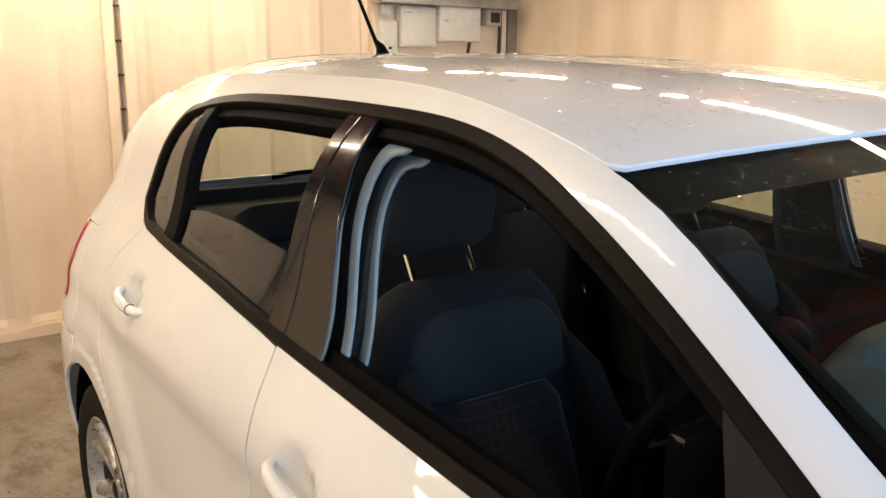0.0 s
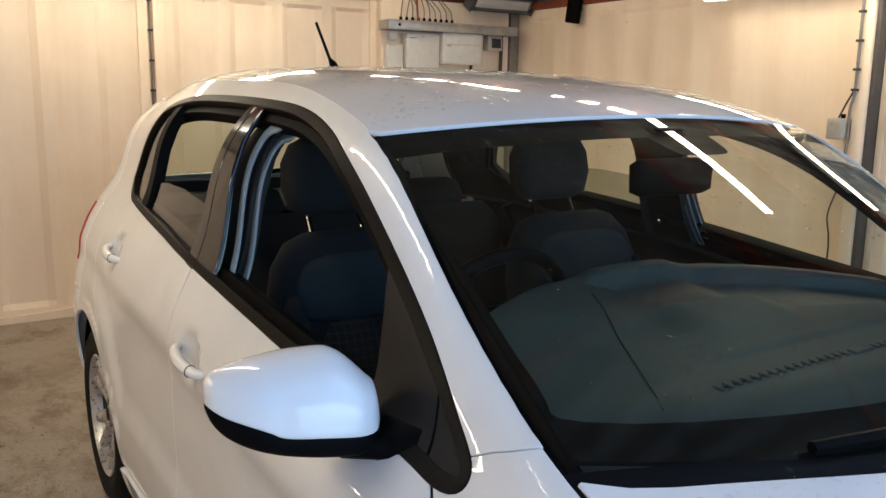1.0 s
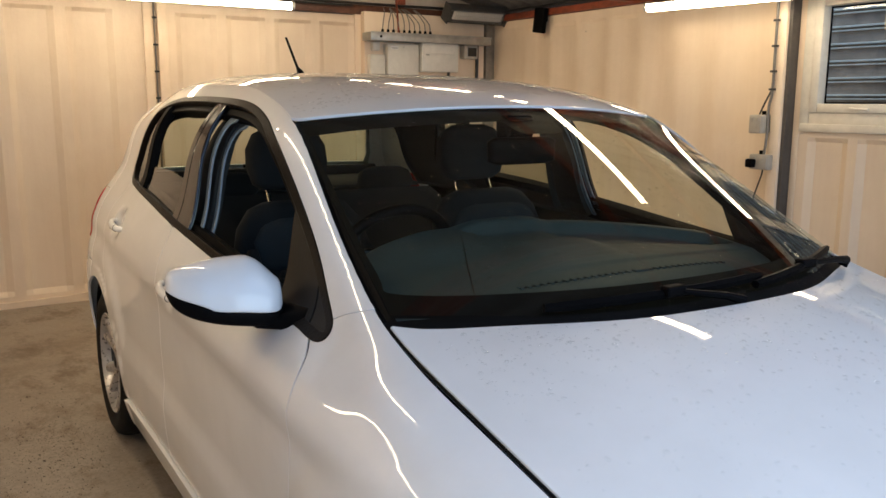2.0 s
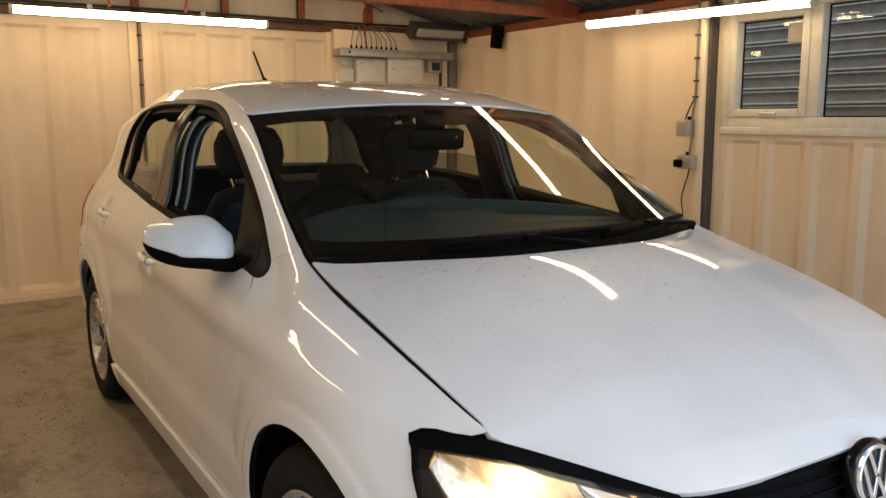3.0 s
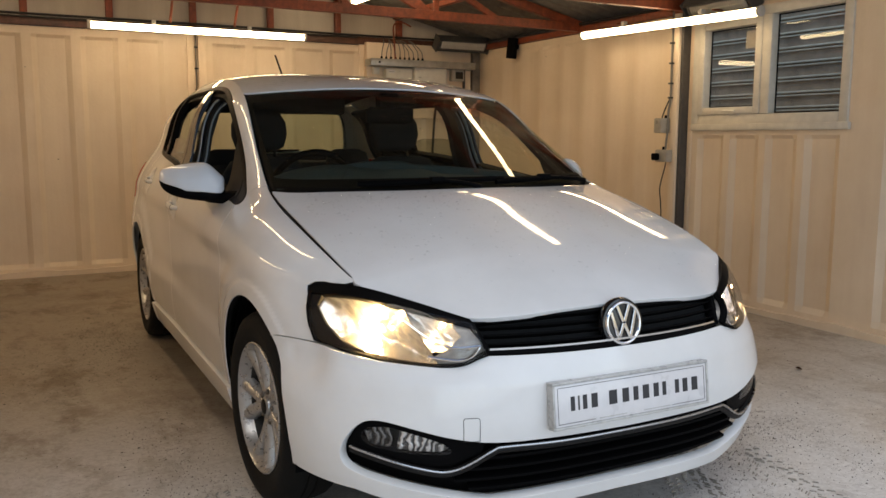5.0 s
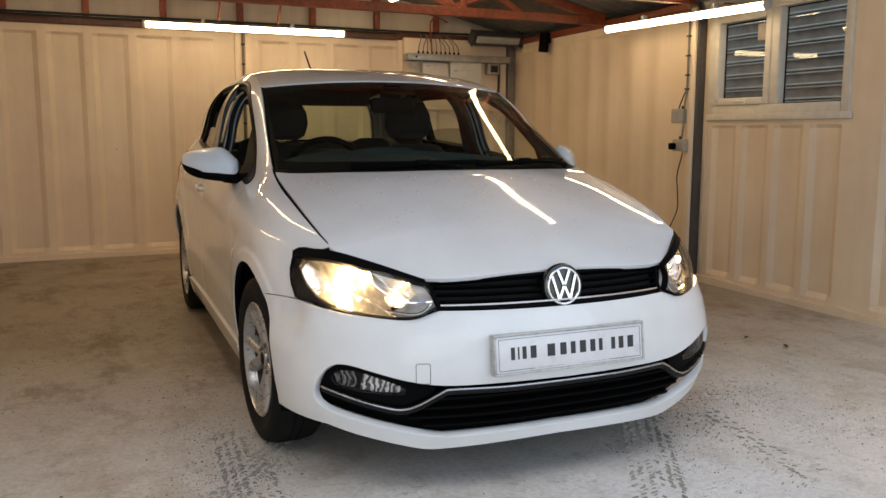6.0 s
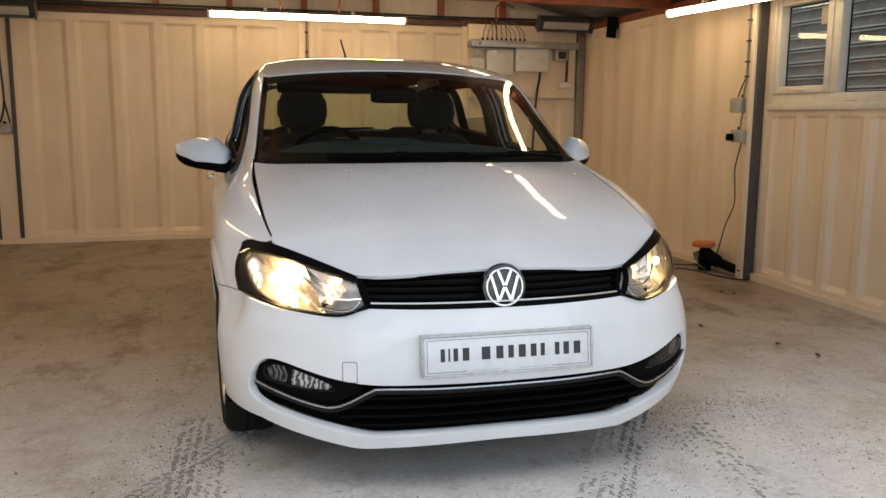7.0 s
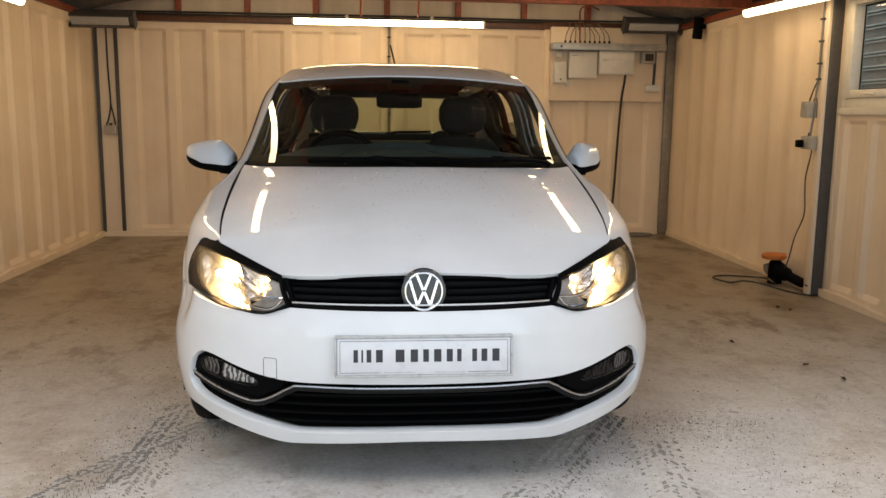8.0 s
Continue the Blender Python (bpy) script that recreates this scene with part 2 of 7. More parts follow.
HEATER = simple("heater_case", (0.11, 0.11, 0.11), 0.45, 0.6, 40, 0.15, 0.04)
TUBE = emitter("lit_tube", (1.0, 0.75, 0.455), TUBE_POWER)
FOGBOWL = fluted("fog_lamp_reflector", (0.80, 0.80, 0.80), 20.0)
# darker copy of the reflector, with the outer bowl's shade in its colour
FOGDARK = fluted("fog_lamp_shaded_bowl", (0.22, 0.22, 0.22), 22.0)
SATIN = simple("satin_chrome", (0.50, 0.50, 0.51), 0.28, 1.0, 30, 0.06, 0.02)
LAMPCASE = simple("lamp_case", (0.6, 0.58, 0.54), 0.5, 0, 30, 0.08, 0.02)
RIBS = simple("pale_cladding_rib", (0.86, 0.82, 0.76), 0.5, 0.0, 12, 0.1, 0.02)
OUTSIDE = simple("neighbour_cladding", (0.46, 0.36, 0.30), 0.55, 0.2, 12, 0.2, 0.03)
ORANGE = simple("orange_plastic", (0.55, 0.16, 0.03), 0.45, 0, 30, 0.15, 0.03)
LEAF = simple("dead_leaf", (0.12, 0.05, 0.02), 0.9, 0, 60, 0.3, 0.1)


# ---- mesh helpers ----
def obj(name, bm, material, smooth=False, sharp=40):
    me = bpy.data.meshes.new(name)
    bmesh.ops.recalc_face_normals(bm, faces=bm.faces) if not smooth == "keep" else None
    bm.to_mesh(me)
    bm.free()
    if smooth:
        me.polygons.foreach_set("use_smooth", [True] * len(me.polygons))
        if smooth != "keep":
            me.set_sharp_from_angle(angle=radians(sharp))
    me.materials.append(material)
    return new(name, me)


def part(name, bm, material, parent, label="", smooth=False, sharp=40):
    o = obj(name, bm, material, smooth, sharp)
    o.parent = parent
    if label:
        o["label"] = label
    return o


def thing(name, m=None, label="", category="", group="", kind=""):
    o = new(name)
    o.empty_display_size = 0.1
    if m is not None:
        o.matrix_world = m
    return tagged(o, label, category, group, kind)


def add_box(bm, lo, hi, bevel=0.0, m=None, segs=2):
    r = bmesh.ops.create_cube(bm, size=1.0)
    vs = r["verts"]
    lo, hi = Vector(lo), Vector(hi)
    for v in vs:
        v.co = Vector([(lo[i] + hi[i]) / 2 + v.co[i] * (hi[i] - lo[i]) for i in range(3)])
    if bevel:
        es = list({e for v in vs for e in v.link_edges})
        r = bmesh.ops.bevel(bm, geom=es, offset=bevel, segments=segs, affect="EDGES", profile=0.5)
        vs = list({v for f in r["faces"] for v in f.verts} | {v for v in vs if v.is_valid})
    if m is not None:
        for v in vs:
            v.co = m @ v.co
    return vs


def box(lo, hi, bevel=0.0, m=None):
    bm = bmesh.new()
    add_box(bm, lo, hi, bevel, m)
    return bm


def add_tube(bm, pts, radius, sides=8, cap=True):
    """A round bar along a line of points."""
    pts = [Vector(p) for p in pts]
    rings = []
    up = None
    for i, p in enumerate(pts):
        d = (pts[min(i + 1, len(pts) - 1)] - pts[max(i - 1, 0)]).normalized()
        if up is None:
            up = d.orthogonal().normalized()
        up = (up - d * up.dot(d)).normalized()
        side = d.cross(up)
        r = radius[i] if isinstance(radius, (list, tuple)) else radius
        rings.append([bm.verts.new(p + r * (up * math.cos(a) + side * math.sin(a)))
                      for a in (2 * math.pi * k / sides for k in range(sides))])
    for a, b in zip(rings, rings[1:]):
        for k in range(sides):
            bm.faces.new((a[k], a[(k + 1) % sides], b[(k + 1) % sides], b[k]))
    if cap:
        bm.faces.new(rings[0][::-1])
        bm.faces.new(rings[-1])
    return rings


def tube(pts, radius, sides=8):
    bm = bmesh.new()
    add_tube(bm, pts, radius, sides)
    return bm


def add_prism(bm, outline, depth, place):
    """A flat outline (a, b) pushed by depth; place(a, b, d) gives the point."""
    a = [bm.verts.new(place(x, y, 0.0)) for x, y in outline]
    b = [bm.verts.new(place(x, y, depth)) for x, y in outline]
    bm.faces.new(a[::-1])
    bm.faces.new(b)
    for i in range(len(a)):
        j = (i + 1) % len(a)
        bm.faces.new((a[i], a[j], b[j], b[i]))


def revolve(profile, sides, axis_point=lambda r, h, a: (h, r * math.cos(a), r * math.sin(a)), bm=None):
    """Turns a profile of (radius, height) about an axis."""
    bm = bm or bmesh.new()
    rings = [[bm.verts.new(axis_point(r, h, 2 * math.pi * k / sides)) for k in range(sides)] for r, h in profile]
    for a, b in zip(rings, rings[1:]):
        for k in range(sides):
            bm.faces.new((a[k], a[(k + 1) % sides], b[(k + 1) % sides], b[k]))
    return bm


def smooth_line(pts, steps=8, closed=False):
    """A smooth line through the points; a point given twice is a corner."""
    pts = [tuple(p) for p in pts]
    n = len(pts)
    out = []
    count = n if closed else n - 1
    for i in range(count):
        p1, p2 = pts[i], pts[(i + 1) % n]
        if p1 == p2:
            continue
        p0 = pts[(i - 1) % n] if closed or i > 0 else p1
        p3 = pts[(i + 2) % n] if closed or i + 2 < n else p2
        straight1, straight2 = p0 == p1, p3 == p2
        for k in range(steps):
            t = k / steps
            res = []
            for a, b, c, d in zip(p0, p1, p2, p3):
                m1 = (c - b) if straight1 else (c - a) / 2
                m2 = (c - b) if straight2 else (d - b) / 2
                res.append((2 * t**3 - 3 * t**2 + 1) * b + (t**3 - 2 * t**2 + t) * m1 + (-2 * t**3 + 3 * t**2) * c + (t**3 - t**2) * m2)
            out.append(tuple(res))
    if not closed:
        out.append(pts[-1])
    return out


def hermite(xs, ys):
    """A shape-keeping cubic through the knots; beyond them it stays level."""
    xs, ys = np.array(xs, float), np.array(ys, float)
    h = np.diff(xs)
    d = np.diff(ys) / h
    m = np.zeros_like(ys)
    m[0], m[-1] = d[0], d[-1]
    for i in range(1, len(xs) - 1):
        if d[i - 1] * d[i] > 0:
            w1, w2 = 2 * h[i] + h[i - 1], h[i] + 2 * h[i - 1]
            m[i] = (w1 + w2) / (w1 / d[i - 1] + w2 / d[i])

    def f(x):
        x = np.clip(np.asarray(x, float), xs[0], xs[-1])
        i = np.clip(np.searchsorted(xs, x) - 1, 0, len(xs) - 2)
        t = (x - xs[i]) / h[i]
        return ((2 * t**3 - 3 * t**2 + 1) * ys[i] + (t**3 - 2 * t**2 + t) * h[i] * m[i]
                + (-2 * t**3 + 3 * t**2) * ys[i + 1] + (t**3 - t**2) * h[i] * m[i + 1])
    return f

# ---- the bay: floor, walls, roof ----
ROOM = pose(0, 0, 0, 0, 0, 1.2)
# the side walls run straight along the bay; the back wall and roof stand slightly askew
EAST, WEST = pose(-0.09, 0.06, 0), pose(-0.105, -0.055, 0)
XL, XR, YB, YF, TOP = -2.61, 2.93, 5.03, -4.4, 2.0
RIDGE_X, RIDGE_Z, EAVES = 0.16, 2.72, 2.06
YR = -0.75


def structure(o, label="", category="", place=None):
    o.matrix_world = place or ROOM
    return tagged(o, label, category, "", "structure")


def floor_mesh():
    bm = bmesh.new()
    nx, ny = 56, 96
    grid = [[bm.verts.new((XL - 0.1 + (XR - XL + 0.2) * i / nx, YF + (YB + 0.1 - YF) * j / ny, 0)) for i in range(nx + 1)] for j in range(ny + 1)]
    for j in range(ny):
        for i in range(nx):
            bm.faces.new((grid[j][i], grid[j][i + 1], grid[j + 1][i + 1], grid[j + 1][i]))
    for v in bm.verts:
        v.co.z = 0.003 * noise.noise(v.co * 1.7) - 0.003
    return bm


structure(obj("floor", floor_mesh(), FLOOR, "keep"), "worn pale concrete floor with brown damp stains", "floor")
structure(obj("ground", box((-400, -400, -0.3), (400, 400, -0.03)), YARD), "grey concrete yard outside the bay", "ground")


def pressed_wall(length, z0, z1, pitch=0.36, crest=0.07, chamfer=0.042, depth=0.022, lead=0.05, flat=()):
    """Pressed steel sheet: flat crests between shallow vertical recesses that end below the top and above the base.
    Local: u along the wall, depth into the wall (+), z up."""
    us = [0.0]
    cells = []
    u = lead
    while u + pitch <= length - 0.02:
        a = u + crest
        if not any(f0 < a + 0.1 and a < f1 for f0, f1 in flat):
            cells.append((a, u + pitch))
        u += pitch
    for a, b in cells:
        us += [a, a + chamfer, b - chamfer, b]
    us.append(length)
    za, zb = z0 + 0.07, z1 - 0.06
    zs = [z0, za, za + 0.035] + [za + 0.035 + (zb - za - 0.06) * k / 6 for k in range(1, 6)] + [zb - 0.025, zb, z1]

    def deep(u, z):
        if z <= za + 1e-6 or z >= zb - 1e-6:
            return 0.0
        for a, b in cells:
            if a + chamfer - 1e-6 <= u <= b - chamfer + 1e-6:
                return depth * (1 + 0.12 * noise.noise((u * 3, z * 2.0, length)))
        return 0.0
    return us, zs, deep


def wall_object(name, length, z0, z1, place, thick=0.07, label="", stands=None, **kw):
    us, zs, deep = pressed_wall(length, z0, z1, **kw)
    bm = bmesh.new()
    front = [[bm.verts.new(place(u, deep(u, z), z)) for u in us] for z in zs]
    back = [[bm.verts.new(place(u, thick, z)) for u in us] for z in zs]
    for j in range(len(zs) - 1):
        for i in range(len(us) - 1):
            bm.faces.new((front[j][i], front[j][i + 1], front[j + 1][i + 1], front[j + 1][i]))
            bm.faces.new((back[j][i], back[j + 1][i], back[j + 1][i + 1], back[j][i + 1]))
    for row_f, row_b in ((front[0], back[0]), (front[-1], back[-1])):
        for i in range(len(us) - 1):
            bm.faces.new((row_f[i], row_b[i], row_b[i + 1], row_f[i + 1]))
    for i in (0, -1):
        for j in range(len(zs) - 1):
            bm.faces.new((front[j][i], front[j + 1][i], back[j + 1][i], back[j][i]))
    o = obj(name, bm, WALL, True, 18)
    return structure(o, label, "wall", stands)


CREAM = "cream painted pressed steel wall with vertical ribs"
# back wall in two lengths with the double post between them
wall_object("wall_north_1", 0.05 - XL, 0, TOP, lambda u, d, z: (XL + u, YB + d, z), label=CREAM, lead=0.30)
wall_object("wall_north_2", XR - 0.13, 0, TOP, lambda u, d, z: (0.19 + u, YB + d, z), label=CREAM, lead=0.0)
# side wall with the window
WY0, WY1, WZ0, WZ1 = 0.70, 1.95, 1.222, 1.97
wall_object("wall_east_1", YB - 2.08, 0, TOP, lambda u, d, z: (XR + d, YB - u, z), stands=EAST, label=CREAM, pitch=0.33, lead=0.12, chamfer=0.06, depth=0.016)
wall_object("wall_east_2", WY1 - WY0, 0, WZ0 - 0.005, lambda u, d, z: (XR + d, WY1 - u, z), stands=EAST, label=CREAM + " below the window", pitch=0.30, crest=0.055, lead=0.0, chamfer=0.042, depth=0.022)
wall_object("wall_east_3", WY0 - YF, 0, TOP, lambda u, d, z: (XR + d, WY0 - u, z), stands=EAST, label=CREAM, pitch=0.36, lead=0.16)
wall_object("wall_west", YB - YF, 0, TOP, lambda u, d, z: (XL - d, YB - u, z), stands=WEST, label=CREAM, pitch=0.36, lead=0.30, chamfer=0.05, depth=0.022)


def plain(name, lo, hi, material, label, bevel=0.0, category="", place=None):
    return structure(obj(name, box(lo, hi, bevel), material, bool(bevel)), label, category, place)


plain("wall_post_1", (0.040, YB - 0.022, 0), (0.10, YB + 0.05, TOP), WALL, "cream painted steel wall post", 0.004, "post")
plain("wall_post_2", (0.135, YB - 0.022, 0), (0.20, YB + 0.05, TOP), WALL, "cream painted steel wall post", 0.004, "post")
plain("wall_slot", (0.10, YB + 0.02, 0), (0.135, YB + 0.05, TOP), WALL, "recess between two wall posts", 0, "post")
plain("corner_post_1", (-2.42, YB - 0.02, 0), (-2.387, YB + 0.0, TOP), POSTGREY, "dark grey steel post by the corner", 0.003, "post")
plain("corner_post_2", (XL + 0.012, YB - 0.025, 0), (-2.568, YB + 0.0, TOP), POSTGREY, "dark grey steel corner post", 0.003, "post")
plain("corner_post_3", (XR - 0.075, YB - 0.05, 0), (XR + 0.011, YB - 0.004, TOP), CORNERGREY, "grey steel post in the corner", 0.004, "post")
plain("side_post_1", (2.862, 1.995, 0), (XR + 0.05, 2.018, TOP), POSTGREY, "dark grey side of the steel post by the window", 0.002, "post", EAST)
plain("side_post_2", (2.845, 2.0182, 0), (XR + 0.05, 2.085, TOP), WALL, "cream painted steel post beside the window", 0.004, "post", EAST)
plain("side_post_3", (XR - 0.004, 1.952, 0), (XR + 0.05, 1.993, TOP), WALL, "cream painted strip beside the window", 0.003, "post", EAST)
plain("wall_panel_post", (1.63, YB - 0.02, 0), (1.70, YB + 0.05, TOP + 0.05), WALL, "cream painted raised steel upright", 0.004, "post")
plain("lintel", (XR, WY0, WZ1), (XR + 0.07, WY1, TOP), WALL, "cream strip above the window", 0, "wall", EAST)
# rails along the wall tops
plain("rail_north", (XL, YB - 0.03, TOP + 0.004), (XR, YB + 0.07, TOP + 0.075), BROWN, "dark brown steel rail on the back wall", 0.005, "beam")
plain("rail_east", (XR - 0.03, YF, TOP + 0.004), (XR + 0.07, YB - 0.10, TOP + 0.055), OXIDE, "red oxide steel eaves rail", 0.005, "beam", EAST)
plain("rail_west", (XL - 0.07, YF, TOP + 0.004), (XL + 0.03, YB - 0.034, TOP + 0.055), OXIDE, "red oxide steel eaves rail", 0.005, "beam", WEST)


def skirting(name, lo, hi, place, seed):
    """A kick strip with an uneven, chipped top edge."""
    bm = bmesh.new()
    along = 0 if hi[0] - lo[0] > hi[1] - lo[1] else 1
    n = int((hi[along] - lo[along]) / 0.05)
    rows = []
    for k in range(n + 1):
        a = lo[along] + (hi[along] - lo[along]) * k / n
        top = hi[2] + 0.014 * noise.noise((a * 2.3, seed, 0.5)) + 0.010 * noise.noise((a * 9.0, seed, 2.5))
        ends = [(lo[1 - along], lo[2]), (hi[1 - along], lo[2]), (hi[1 - along], top), (lo[1 - along], top)]
        rows.append([bm.verts.new((a, c, z) if along == 0 else (c, a, z)) for c, z in ends])
    for a, b in zip(rows, rows[1:]):
        for i in range(4):
            bm.faces.new((a[i], a[(i + 1) % 4], b[(i + 1) % 4], b[i]))
    bm.faces.new(rows[0][::-1])
    bm.faces.new(rows[-1])
    return structure(obj(name, bm, WALL), "cream painted kick strip along the wall", "baseboard", place)


skirting("baseboard_1", (XL + 0.0, YB - 0.030, -0.006), (XR - 0.08, YB - 0.001, 0.045), ROOM, 1.0)
skirting("baseboard_2", (XR - 0.030, YF, -0.006), (XR - 0.001, 1.99, 0.045), EAST, 2.0)
skirting("baseboard_3", (XR - 0.030, 2.09, -0.006), (XR - 0.001, YB - 0.10, 0.045), EAST, 3.0)
skirting("baseboard_4", (XL + 0.001, YF, -0.006), (XL + 0.030, YB - 0.03, 0.045), WEST, 4.0)


def gable():
    bm = bmesh.new()
    add_prism(bm, [(XL - 0.07, TOP + 0.079), (XR + 0.07, TOP + 0.079), (XR + 0.07, EAVES + 0.03), (RIDGE_X, RIDGE_Z + 0.03), (XL - 0.07, EAVES + 0.03)], 0.05, lambda a, b, d: (a, YB + 0.02 + d, b))
    return bm


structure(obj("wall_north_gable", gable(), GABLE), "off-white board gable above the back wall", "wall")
for k, x in enumerate((-2.46, -1.83, -1.2, -0.57, 0.10, 0.78, 1.42, 2.05)):
    h = EAVES + (RIDGE_Z - EAVES) * (1 - abs(x - RIDGE_X) / (XR - RIDGE_X))
    plain("gable_stud_%d" % (k + 1), (x - 0.028, YB - 0.03, TOP + 0.079), (x + 0.028, YB + 0.016, h - 0.02), OXIDE, "red oxide steel stud of the gable", 0.003, "stud")


def roof_sheet(x0, z0, x1, z1, y0=YR, y1=YB + 0.2):
    bm = bmesh.new()
    per, n = 0.146, 8
    rows = int((y1 - y0) / per * n)
    d = Vector((x1 - x0, 0, z1 - z0))
    nrm = Vector((-d.z, 0, d.x)).normalized()
    nrm = nrm if nrm.z > 0 else -nrm
    lines = []
    for j in range(rows + 1):
        y = y0 + j * per / n
        w = 0.022 * math.cos(2 * math.pi * j / n)
        lines.append([bm.verts.new(Vector((x0, y, z0)) + d * s + nrm * (w + t)) for s in (0, 0.5, 1) for t in (0.05, 0.058)])
    for a, b in zip(lines, lines[1:]):
        for i, k in ((0, 2), (2, 4)):
            bm.faces.new((a[i], a[k], b[k], b[i]))
            bm.faces.new((a[i + 1], b[i + 1], b[k + 1], a[k + 1]))
    return bm


def ceiling_mesh():
    bm = roof_sheet(XL - 0.15, EAVES - 0.03, RIDGE_X, RIDGE_Z)
    other = roof_sheet(XR + 0.15, EAVES - 0.03, RIDGE_X, RIDGE_Z)
    me = bpy.data.meshes.new("half")
    other.to_mesh(me)
    bm.from_mesh(me)
    other.free()
    bpy.data.meshes.remove(me)
    add_prism(bm, [(RIDGE_X - 0.22, RIDGE_Z + 0.030), (RIDGE_X, RIDGE_Z + 0.092), (RIDGE_X + 0.22, RIDGE_Z + 0.030), (RIDGE_X + 0.22, RIDGE_Z + 0.042), (RIDGE_X, RIDGE_Z + 0.104), (RIDGE_X - 0.22, RIDGE_Z + 0.042)], YB + 0.2 - YR, lambda a, b, d: (a, YR + d, b))
    return bm


structure(obj("ceiling", ceiling_mesh(), SHEET, "keep"), "corrugated fibre cement roof sheets, dusty grey", "ceiling")


# ---- trusses ----
def bar(a, b, w=0.04, h=0.06):
    a, b = Vector(a), Vector(b)
    d = b - a
    m = Matrix.Translation(a) @ d.to_track_quat("X", "Z").to_matrix().to_4x4()
    return box((0, -w / 2, -h / 2), (d.length, w / 2, h / 2), 0.004, m)


def truss(y):
    t = thing("roof_truss", ROOM @ pose(0, y, TOP), "red oxide steel roof truss with diagonal braces", "roof truss", "roof trusses")
    zc, ze, zr = 0.05, EAVES - TOP, RIDGE_Z - TOP - 0.02
    part("bottom_chord", bar((XL + 0.04, 0, zc), (XR - 0.04, 0, zc), 0.05, 0.07), OXIDE, t)
    part("rafter", bar((XL + 0.02, 0, ze), (RIDGE_X, 0, zr), 0.045, 0.07), OXIDE, t)
    part("rafter", bar((XR - 0.02, 0, ze), (RIDGE_X, 0, zr), 0.045, 0.07), OXIDE, t)

    def up(x):
        end = XR if x > RIDGE_X else XL
        return ze + (zr - ze) * (1 - abs(x - RIDGE_X) / abs(end - RIDGE_X))
    for a, b in ((0.5, 0.5), (0.5, 0.0), (0.72, 0.5), (0.26, 0.0), (0.26, 0.5)):
        for end in (XL, XR):
            xa, xb = RIDGE_X + (end - RIDGE_X) * a, RIDGE_X + (end - RIDGE_X) * b
            if a == b:
                part("post", bar((xa, 0, 0.03), (xa, 0, up(xa) - 0.03), 0.03, 0.04), OXIDE, t)
            elif a > b:
                part("brace", bar((xa, 0, 0.03), (xb, 0, up(xb) - 0.04), 0.03, 0.045), OXIDE, t)
            else:
                part("brace", bar((xa, 0, up(xa) - 0.04), (xb, 0, 0.03), 0.03, 0.045), OXIDE, t)
    return t


for y in (3.3, 2.03, 0.5):
    truss(y)
for k, (x, z) in enumerate(((-1.9, 0.26), (-0.9, 0.63), (1.1, 0.68), (2.0, 0.34))):
    h = EAVES + (RIDGE_Z - EAVES) * (1 - abs(x - RIDGE_X) / (XR - RIDGE_X)) - 0.03
    plain("purlin_%d" % (k + 1), (x - 0.03, YR, h - 0.0), (x + 0.03, YB - 0.04, h + 0.045), OXIDE, "red oxide steel purlin under the roof", 0.004, "purlin")


# ---- lamps ----
def tube_lamp(a, b, label, brackets=(), glow=TUBE, back=90, shade=65):
    """A tube with an added opaque back that masks its light towards the angle `back` (0: sideways to the left of its
    run, 90: up).
    """
    a, b = Vector(a), Vector(b)
    d = (b - a)
    m = ROOM @ Matrix.Translation(a) @ d.to_track_quat("X", "Z").to_matrix().to_4x4()
    t = thing("tube_light", m, label, "tube light", "tube lights")
    L = d.length
    # the opaque strip is added to keep glare off the wall and roof
    for name, a0, a1, material, text in (("tube", back + shade, back + 360 - shade, glow, "lit white tube"), ("tube_mask", back - shade, back + shade, LAMPCASE, "pale opaque strip added to mask part of the light")):
        bm = bmesh.new()
        rows = [[bm.verts.new((x, 0.029 * math.cos(radians(a0 + (a1 - a0) * k / 12)), 0.029 * math.sin(radians(a0 + (a1 - a0) * k / 12)))) for k in range(13)] for x in (0.02, L * 0.33, L * 0.66, L - 0.02)]
        for p, q in zip(rows, rows[1:]):
            for k in range(12):
                bm.faces.new((p[k], p[k + 1], q[k + 1], q[k]))
        part(name, bm, material, t, text, True, 60)
    for x0, x1 in ((0, 0.02), (L - 0.02, L)):
        part("end_cap", tube([(x0, 0, 0), (x1, 0, 0)], 0.033, 14), LAMPCASE, t, "", True, 50)
    for x in (0.28 * L, 0.72 * L):
        part("clip", box((x - 0.015, -0.02, 0.026), (x + 0.015, 0.02, 0.06), 0.003), LAMPCASE, t)
    for x, dz, dy in brackets:
        part("hanger", bar((x, 0, 0.05), (x, dy, dz), 0.02, 0.012), OXIDE, t, "red steel hanger strap")
    return t


tube_lamp((-0.77, 4.70, 2.0), (0.99, 4.68, 1.998), "lit fluorescent tube hung before the back wall", ((0.62, 0.70, -0.52), (1.14, 0.69, -0.51)), back=50, shade=85)
for x, y0, z0, y1, z1 in ((2.69, 2.98, 1.94, 1.22, 1.905), (-2.38, 2.74, 1.875, 0.98, 1.87)):
    reach = 0.27 if x > 0 else -0.30
    tube_lamp((x, y0, z0), (x, y1, z1), "lit fluorescent tube along the side wall", ((0.40, 0.06, reach), (1.36, 0.06, reach)), back=40 if x > 0 else 140, shade=100 if x > 0 else 80)
